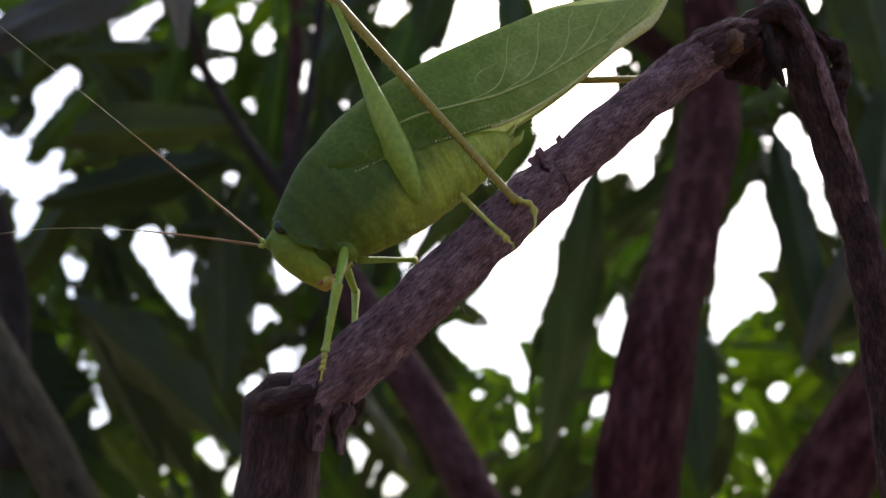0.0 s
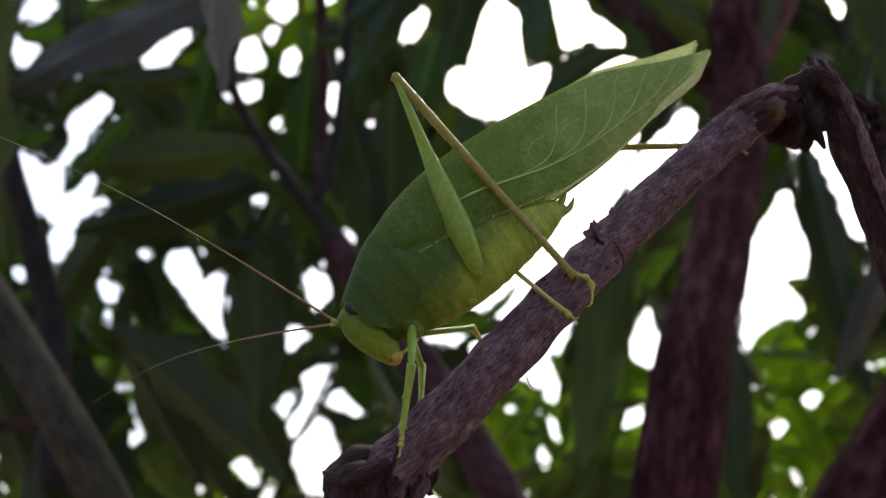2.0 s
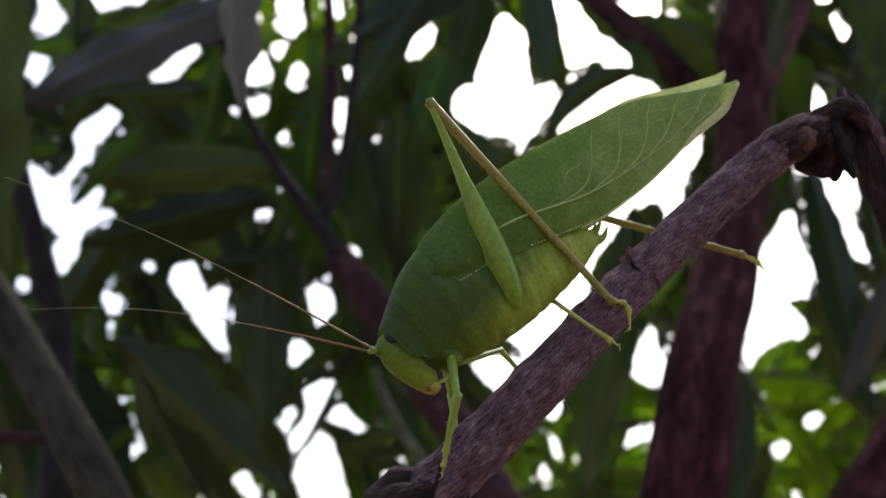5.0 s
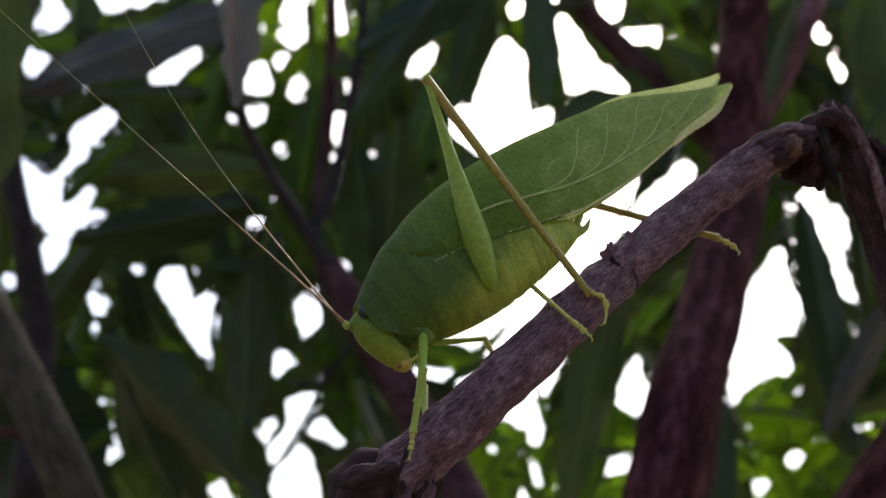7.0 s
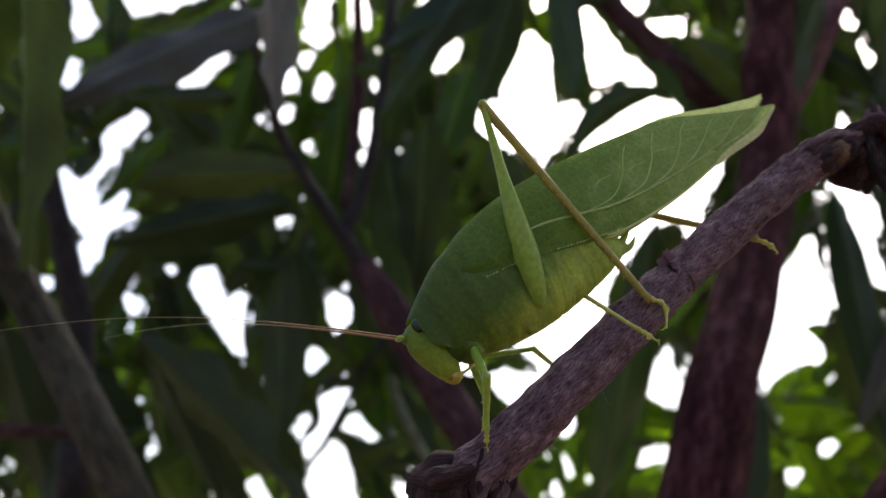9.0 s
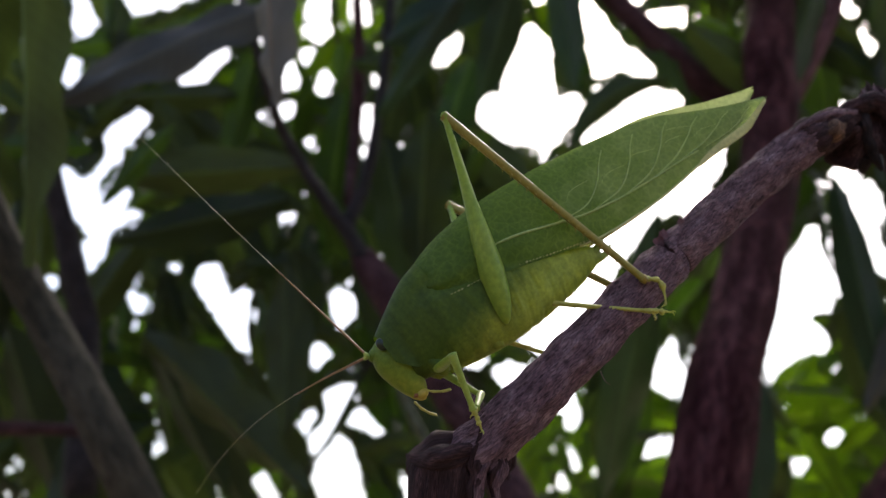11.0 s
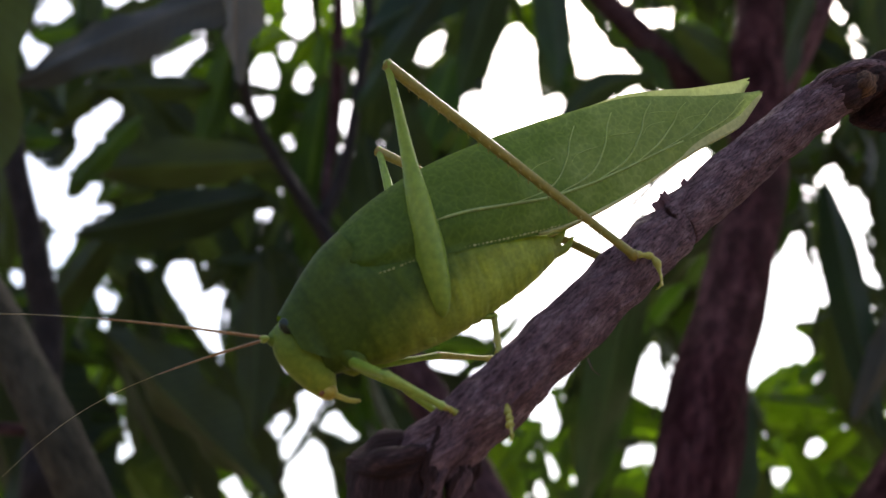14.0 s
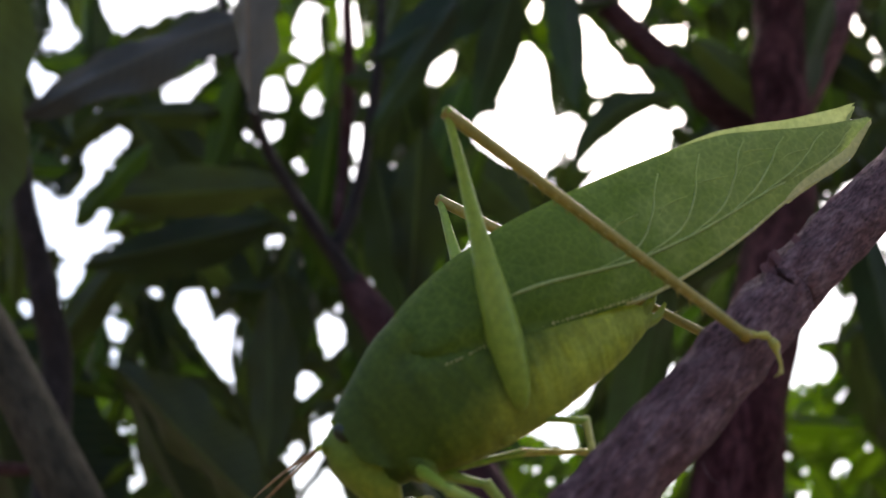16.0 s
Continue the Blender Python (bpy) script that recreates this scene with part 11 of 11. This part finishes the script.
def thigh(name, long, thick, thin_end, label, hind):
    if hind:
        pts = [(-1.9, 0, 0, thick * 0.1), (-1.2, 0, 0, thick * 0.42), (0.4, 0, 0, thick * 0.72), (2.6, 0, 0, thick * 0.92), (6, 0, 0, thick), (11, 0, 0, thick * 0.80), (17, 0, 0, thick * 0.48), (23, 0, 0, thick * 0.30), (long - 1.2, 0, 0, thin_end), (long, 0, 0, thin_end * 1.35), (long + 0.6, 0, 0, thin_end * 0.9)]
    else:
        pts = [(-0.4, 0, 0, thick), (long * 0.3, 0, 0, thick * 0.95), (long * 0.75, 0, 0, thick * 0.75), (long - 0.3, 0, 0, thin_end * 1.2), (long + 0.4, 0, 0, thin_end * 0.8)]
    ob = part(name, tube(mm(pts), 14, 5, flat=0.72), LEG_GREEN, katydid, label)
    if hind:
        part("thigh_ridge", tube(mm([(2, 0.0, thick * 0.5, 0.10), (8, 0.35, thick * 0.6, 0.11), (16, 0.25, thick * 0.34, 0.10), (26, 0.05, thin_end * 0.8, 0.06)]), 6, 4), VEIN_PALE, ob)
        part("thigh_ridge", tube(mm([(2, thick * 0.5, -0.2, 0.10), (8, thick * 0.68, -0.1, 0.12), (16, thick * 0.34, -0.1, 0.10), (26, thin_end * 0.7, 0, 0.06)]), 6, 4), VEIN_PALE, ob)
    return ob


def shin(name, long, thick, material, label, kind, hook=1.0):
    hind = kind == "hind"
    ob = part(name, tube(mm([(-0.3, 0, 0, thick * 1.3), (1.2, 0, 0, thick * 1.15), (long * 0.4, 0, 0, thick), (long - 1.0, 0, 0, thick * 0.85), (long, 0, 0, thick * 1.15)]), 10, 5), material, katydid, label)
    step = 1.5 if hind else 1.8
    n = int((long - 5) / step)
    for i in range(n):
        x = 3.5 + i * step
        for side in (1, -1):
            part("spine", tube(mm([(x, side * thick * 0.5, thick * 0.7, 0.11), (x + 0.5, side * thick * 0.9, thick * 1.35, 0.02)]), 5, 1), material, ob)
    if hind:  # the hind foot hooks over the twig's edge
        foot = [(0, -0.0, 0.36), (0.9, -0.3, 0.46), (1.3, -0.45, 0.28), (2.1, -0.75, 0.48), (2.5, -0.7, 0.28), (3.2, -0.3, 0.52), (3.6, 0.3, 0.26), (4.1, 1.0, 0.17), (4.5, 1.8, 0.13)]
        claw = ((4.4, 1.7), (4.5, 2.2), (4.2, 2.6))
    else:
        k = 0.43 if kind == "front" else 0.52
        foot = [(x * k, z * k, r * k) for x, z, r in ((0, 0, 0.6), (1.3, 0.25, 0.85), (1.8, 0.2, 0.5), (2.9, 0.5, 0.85), (3.4, 0.5, 0.5), (4.4, 1.0, 1.0), (5.0, 1.0, 0.4), (6.4, 1.4, 0.28), (6.8, 1.5, 0.2))]
        claw = ((6.6 * k, 1.4 * k), (7.3 * k, 1.5 * k), (7.5 * k, 2.2 * k))
    bm = tube(mm([(x, 0, z * hook, r) for x, z, r in foot]), 9, 3)
    for side in (1, -1):
        tube(mm([(claw[0][0], 0, claw[0][1] * hook, 0.14), (claw[1][0], side * 0.4, claw[1][1] * hook, 0.10), (claw[2][0], side * 0.6, claw[2][1] * hook, 0.02)]), 5, 3, bm=bm)
    t = part("foot", bm, FOOT_YELLOW, ob, "yellow jointed foot with claws")
    t.matrix_local = pose(long * MM, 0, 0, 0, 14, 0)
    return ob


FEELERS = {"left": feeler("left_feeler"), "right": feeler("right_feeler")}
LEGS = {}
for side, sign in (("left", 1), ("right", -1)):
    for kind, hip, l1, l2 in (("hind", (1.5, 3.9, -0.6), 29.0, 36.4), ("middle", (4.5, 1.0, -1.0), 10.0, 13.6) if sign > 0 else ("middle", (11.0, 1.6, -2.9), 9.0, 7.0), ("front", (13.2, 2.2, -1.6), 8.2, 7.6) if sign > 0 else ("front", (12.6, 2.0, -1.6), 7.0, 6.6)):
        hind = kind == "hind"
        LEGS[kind, side] = (
            Vector((hip[0], hip[1] * sign, hip[2])) * MM, l1 * MM, l2 * MM,
            thigh(side + "_" + kind + "_thigh", l1, {"hind": 2.4, "middle": 0.65, "front": 0.85}[kind], 0.6 if hind else 0.45, "swollen bright green jumping thigh" if hind else "slim green thigh", hind),
            shin(side + "_" + kind + "_shin", l2, {"hind": 0.62, "middle": 0.34, "front": 0.48}[kind], {"hind": LEG_BROWN, "middle": FOOT_YELLOW, "front": SHIN_GREEN}[kind], "long yellow-brown spiny shin" if hind else "thin green shin", kind, -0.25 if hind and sign < 0 else 1.0))

# ---- what moves: the katydid creeps down the twig, its legs step and its feelers sweep ----
STAND = Matrix(((-0.711, 0.312, -0.630, -0.0048), (-0.150, -0.943, -0.298, 0.0991), (-0.687, -0.118, 0.717, 1.5483), (0, 0, 0, 1)))
BODY = [  # seconds; millimetres forward, left, up; degrees of roll, pitch, yaw
    (0.0, -2.1, -3.7, -0.6, 6.2, -1.3, 0.2),
    (1.5, -2.2, -3.6, -0.3, 4.1, -1.3, -0.9),
    (2.5, -0.8, -1.4, 0.3, 2.8, 0.3, -0.0),
    (3.5, -0.3, -1.0, 0.3, 2.1, 0.3, -0.1),
    (4.2, 0.6, 0.1, -0.0, 0.9, -0.2, 0.7),
    (6.3, -0.9, -1.6, -0.2, 0.6, -0.1, 0.5),
    (7.0, -1.1, -2.6, 0.1, 3.7, -0.5, -1.5),
    (7.5, 0.0, -0.0, -0.0, -0.0, 0.0, 0.0),
    (9.0, 2.1, -1.5, 0.8, 3.0, -2.3, -0.8),
    (9.7, 5.1, -3.6, 1.2, 4.5, -4.0, -0.5),
    (11.8, 9.3, -3.2, -1.2, 1.1, -1.4, -9.9),
    (12.5, 9.2, -3.3, -0.7, -2.8, -1.9, -8.9),
    (13.0, 8.3, -4.6, -0.5, 1.7, -2.2, -10.0),
    (14.0, 11.3, -5.4, 0.2, -2.0, -6.4, -3.1),
    (14.5, 12.6, -3.7, 0.8, 3.0, -5.7, -4.0),
    (15.2, 11.5, -4.6, -0.6, 2.0, -5.4, -4.6),
    (16.0, 10.0, -8.4, -0.1, 0.0, -5.1, -5.7),
]
FEET = {  # seconds and where the ankle is
    ("hind", "left"): [(0.0, 0.0089, 0.1004, 1.5476), (10.0, 0.0089, 0.1004, 1.5476), (13.0, 0.0082, 0.1002, 1.5469), (14.5, 0.0075, 0.1000, 1.5461), (16.0, 0.0073, 0.0999, 1.5459)],
    ("hind", "right"): [(0.0, 0.0342, 0.1143, 1.5745), (1.8, 0.0342, 0.1143, 1.5745), (2.5, 0.0420, 0.1167, 1.5748), (3.0, 0.0352, 0.1180, 1.5617), (3.5, 0.0352, 0.1180, 1.5617), (4.2, 0.0330, 0.1169, 1.5603), (6.3, 0.0323, 0.1145, 1.5616), (7.5, 0.0305, 0.1127, 1.5640), (9.0, 0.0287, 0.1122, 1.5631), (9.5, 0.0131, 0.1100, 1.5440), (11.8, 0.0074, 0.1080, 1.5492), (13.5, 0.0070, 0.1080, 1.5490), (14.5, 0.0060, 0.1088, 1.5490), (16.0, 0.0067, 0.1095, 1.5492)],
    ("middle", "left"): [(0.0, 0.0066, 0.0982, 1.5422), (9.2, 0.0066, 0.0982, 1.5422), (10.5, 0.0088, 0.1001, 1.5423), (13.5, 0.0088, 0.1001, 1.5423), (14.0, -0.0068, 0.0988, 1.5273), (16.0, -0.0068, 0.0988, 1.5273)],
    ("middle", "right"): [(0.0, -0.0015, 0.1057, 1.5367), (9.0, -0.0015, 0.1057, 1.5367), (11.8, -0.0050, 0.1052, 1.5375), (13.2, -0.0050, 0.1052, 1.5375), (14.0, -0.0034, 0.1133, 1.5378), (16.0, -0.0034, 0.1133, 1.5378)],
    ("front", "left"): [(0.0, -0.0133, 0.0952, 1.5260), (8.6, -0.0133, 0.0952, 1.5260), (9.0, -0.0136, 0.0958, 1.5271), (9.7, -0.0138, 0.0958, 1.5271), (11.7, -0.0156, 0.0943, 1.5262), (13.6, -0.0156, 0.0943, 1.5262), (14.0, -0.0137, 0.0978, 1.5270), (16.0, -0.0137, 0.0978, 1.5270)],
    ("front", "right"): [(0.0, -0.0113, 0.1065, 1.5324), (1.7, -0.0113, 0.1065, 1.5324), (2.4, -0.0121, 0.1037, 1.5296), (8.6, -0.0121, 0.1037, 1.5296), (9.0, -0.0137, 0.0992, 1.5292), (12.5, -0.0154, 0.0984, 1.5266), (14.0, -0.0129, 0.1079, 1.5276), (16.0, -0.0129, 0.1079, 1.5276)],
}
BEND = {  # seconds and the way in which each knee points, in the katydid's space
    ("hind", "left"): [(0.0, 0.20, -0.08, 1.00), (1.5, 0.20, -0.08, 1.00), (3.0, 0.20, 0.0, 1.00), (12.5, 0.20, 0.03, 1.00), (14.0, 0.20, -0.12, 1.00), (16.0, 0.20, -0.12, 1.00)],
    ("hind", "right"): [(0.0, 0.20, -0.55, 1.00), (10.0, 0.20, -0.55, 1.00), (11.8, 0.20, -0.66, 1.00), (13.4, 0.20, -0.66, 1.00), (14.5, 0.20, -0.55, 1.00), (16.0, 0.20, -0.55, 1.00)],
    ("front", "left"): [(0.0, 0.15, 1.00, 0.00), (9.7, 0.15, 1.00, 0.00), (11.6, -0.10, 0.92, -0.46), (13.6, -0.10, 0.92, -0.46), (14.0, 0.15, 1.00, 0.00), (16.0, 0.15, 1.00, 0.00)],
    ("middle", "left"): [(0.5, -0.87, -0.40, 0.28), (2.0, -0.81, -0.54, 0.23), (7.5, -0.75, -0.54, 0.38), (12.5, -0.48, -0.19, 0.86), (14.5, -0.88, -0.48, 0.05)],
    ("middle", "right"): [(2.0, -0.68, -0.63, 0.38), (7.5, -0.61, -0.57, 0.55), (12.5, -0.38, -0.22, 0.90), (14.5, -0.50, 0.38, 0.78)],
    ("front", "right"): [(0.5, -0.43, -0.90, 0.05), (2.0, -0.47, -0.88, -0.05), (7.5, -0.35, -0.94, 0.07), (12.5, -0.59, -0.53, -0.60), (14.5, -0.78, 0.51, 0.37)],
}
SWEEP = {  # seconds and the feelers' directions in the katydid's space
    "left": [(0.0, 0.17, -0.11, 0.98), (1.5, 0.15, -0.07, 0.99), (2.0, 0.32, -0.23, 0.92), (2.5, 0.82, -0.54, 0.19), (3.0, 0.48, -0.65, 0.59), (3.5, 0.48, -0.78, 0.40), (4.2, 0.28, -0.62, 0.73), (6.3, 0.22, -0.21, 0.95), (7.0, 0.17, -0.09, 0.98), (7.5, 0.22, -0.19, 0.96), (8.0, 0.18, -0.13, 0.98), (8.6, 0.17, -0.10, 0.98), (9.0, 0.69, -0.43, 0.59), (9.5, 0.70, -0.67, 0.26), (9.7, 0.70, -0.67, 0.25), (11.8, -0.28, -0.23, 0.93), (12.1, -0.24, -0.27, 0.93), (12.5, 0.83, -0.44, -0.35), (13.0, -0.01, -0.08, 1.00), (13.5, 0.89, -0.45, 0.11), (14.0, 0.73, -0.47, 0.49), (14.5, 0.60, -0.68, -0.42), (15.0, 0.67, -0.65, 0.35), (15.2, 0.54, -0.42, 0.73), (15.7, 0.03, -0.06, 1.00), (16.0, 0.53, -0.81, -0.25)],
    "right": [(0.0, 0.43, -0.67, 0.61), (1.5, 0.45, -0.67, 0.59), (2.0, 0.42, -0.85, 0.32), (2.5, 0.09, -0.99, 0.06), (3.0, 0.50, -0.65, 0.56), (3.5, 0.41, -0.91, 0.11), (4.2, 0.54, -0.78, 0.33), (6.3, 0.01, -0.33, 0.94), (7.0, -0.09, -0.17, 0.98), (7.5, -0.09, -0.23, 0.97), (8.0, -0.10, -0.18, 0.98), (8.6, 0.08, -0.32, 0.94), (9.0, 0.43, -0.75, 0.50), (9.5, 0.59, -0.73, 0.35), (9.7, 0.59, -0.74, 0.32), (11.8, 0.41, -0.90, -0.14), (12.1, 0.47, -0.86, -0.21), (12.5, 0.67, -0.69, -0.27), (13.0, 0.76, -0.63, 0.15), (13.5, 0.66, -0.70, 0.26), (14.0, 0.55, -0.83, 0.08), (14.5, 0.37, -0.90, -0.22), (15.0, 0.66, -0.75, 0.03), (15.2, 0.55, -0.82, 0.17), (16.0, 0.32, -0.94, -0.15)],
}


def value_at(rows, t):
    """Smooth values of rows (seconds, ...) at t."""
    cols = len(rows[0])
    if t <= rows[0][0]:
        return rows[0][1:]
    if t >= rows[-1][0]:
        return rows[-1][1:]
    i = max(k for k in range(len(rows) - 1) if rows[k][0] <= t)
    u = (t - rows[i][0]) / (rows[i + 1][0] - rows[i][0])
    u = u * u * (3 - 2 * u) * 0.5 + u * 0.5
    return [rows[i][c] + (rows[i + 1][c] - rows[i][c]) * u for c in range(1, cols)]


def body_at(t):
    f, l, u, rx, ry, rz = value_at(BODY, t)
    turn = Vector((radians(rx), radians(ry), radians(rz)))
    r = Matrix.Rotation(turn.length, 4, turn.normalized()) if turn.length > 1e-6 else Matrix.Identity(4)
    return STAND @ Matrix.Translation((f * MM, l * MM, u * MM)) @ r


def along(start, end, up):
    """A pose at start whose x axis runs to end."""
    x = (end - start).normalized()
    y = up.cross(x).normalized()
    return Matrix.Translation(start) @ Matrix((x, y, x.cross(y))).transposed().to_4x4()


def motions():
    times = [i * 0.25 for i in range(65)]
    walk(katydid, [(t, body_at(t)) for t in times])
    for (kind, side), (hip, l1, l2, upper, lower) in LEGS.items():
        sign = 1 if side == "left" else -1
        first, second = [], []
        for t in times:
            foot = body_at(t).inverted() @ Vector(value_at(FEET[kind, side], t))
            reach = foot - hip
            d = min(max(reach.length, abs(l1 - l2) * 1.05), (l1 + l2) * 0.995)
            foot = hip + reach.normalized() * d
            x = reach.normalized()
            bend = Vector(value_at(BEND[kind, side], t))
            bend = (bend - x * bend.dot(x)).normalized()
            a = (l1 * l1 - l2 * l2 + d * d) / (2 * d)
            knee = hip + x * a + bend * math.sqrt(max(l1 * l1 - a * a, 0))
            up = Vector((0, sign, 0.15))
            first.append((t, along(hip, knee, up.cross(knee - hip) * -1)))
            second.append((t, along(knee, foot, up.cross(foot - knee) * -1)))
        walk(upper, first)
        walk(lower, second)
    for side, sign in (("left", 1), ("right", -1)):
        root = Vector((19.8, sign * 0.7, 5.6)) * MM
        walk(FEELERS[side], [(t, along(root, root + Vector(value_at(SWEEP[side], t)), Vector((0.2, 0, 1)))) for t in times])
    for palp, root, side in PALPS:  # folded under the chin, then feeling about
        rows = [(0.0, 62), (9.0, 62), (11.6, 10 * side), (12.2, -6 * side), (12.8, 12), (13.4, -8 * side), (14.0, 14), (14.8, 40), (16.0, 40)]
        walk(palp, [(t, Matrix.Translation(root) @ Matrix.Rotation(radians(a), 4, "Y") @ Matrix.Translation(-root)) for t, a in rows])


motions()
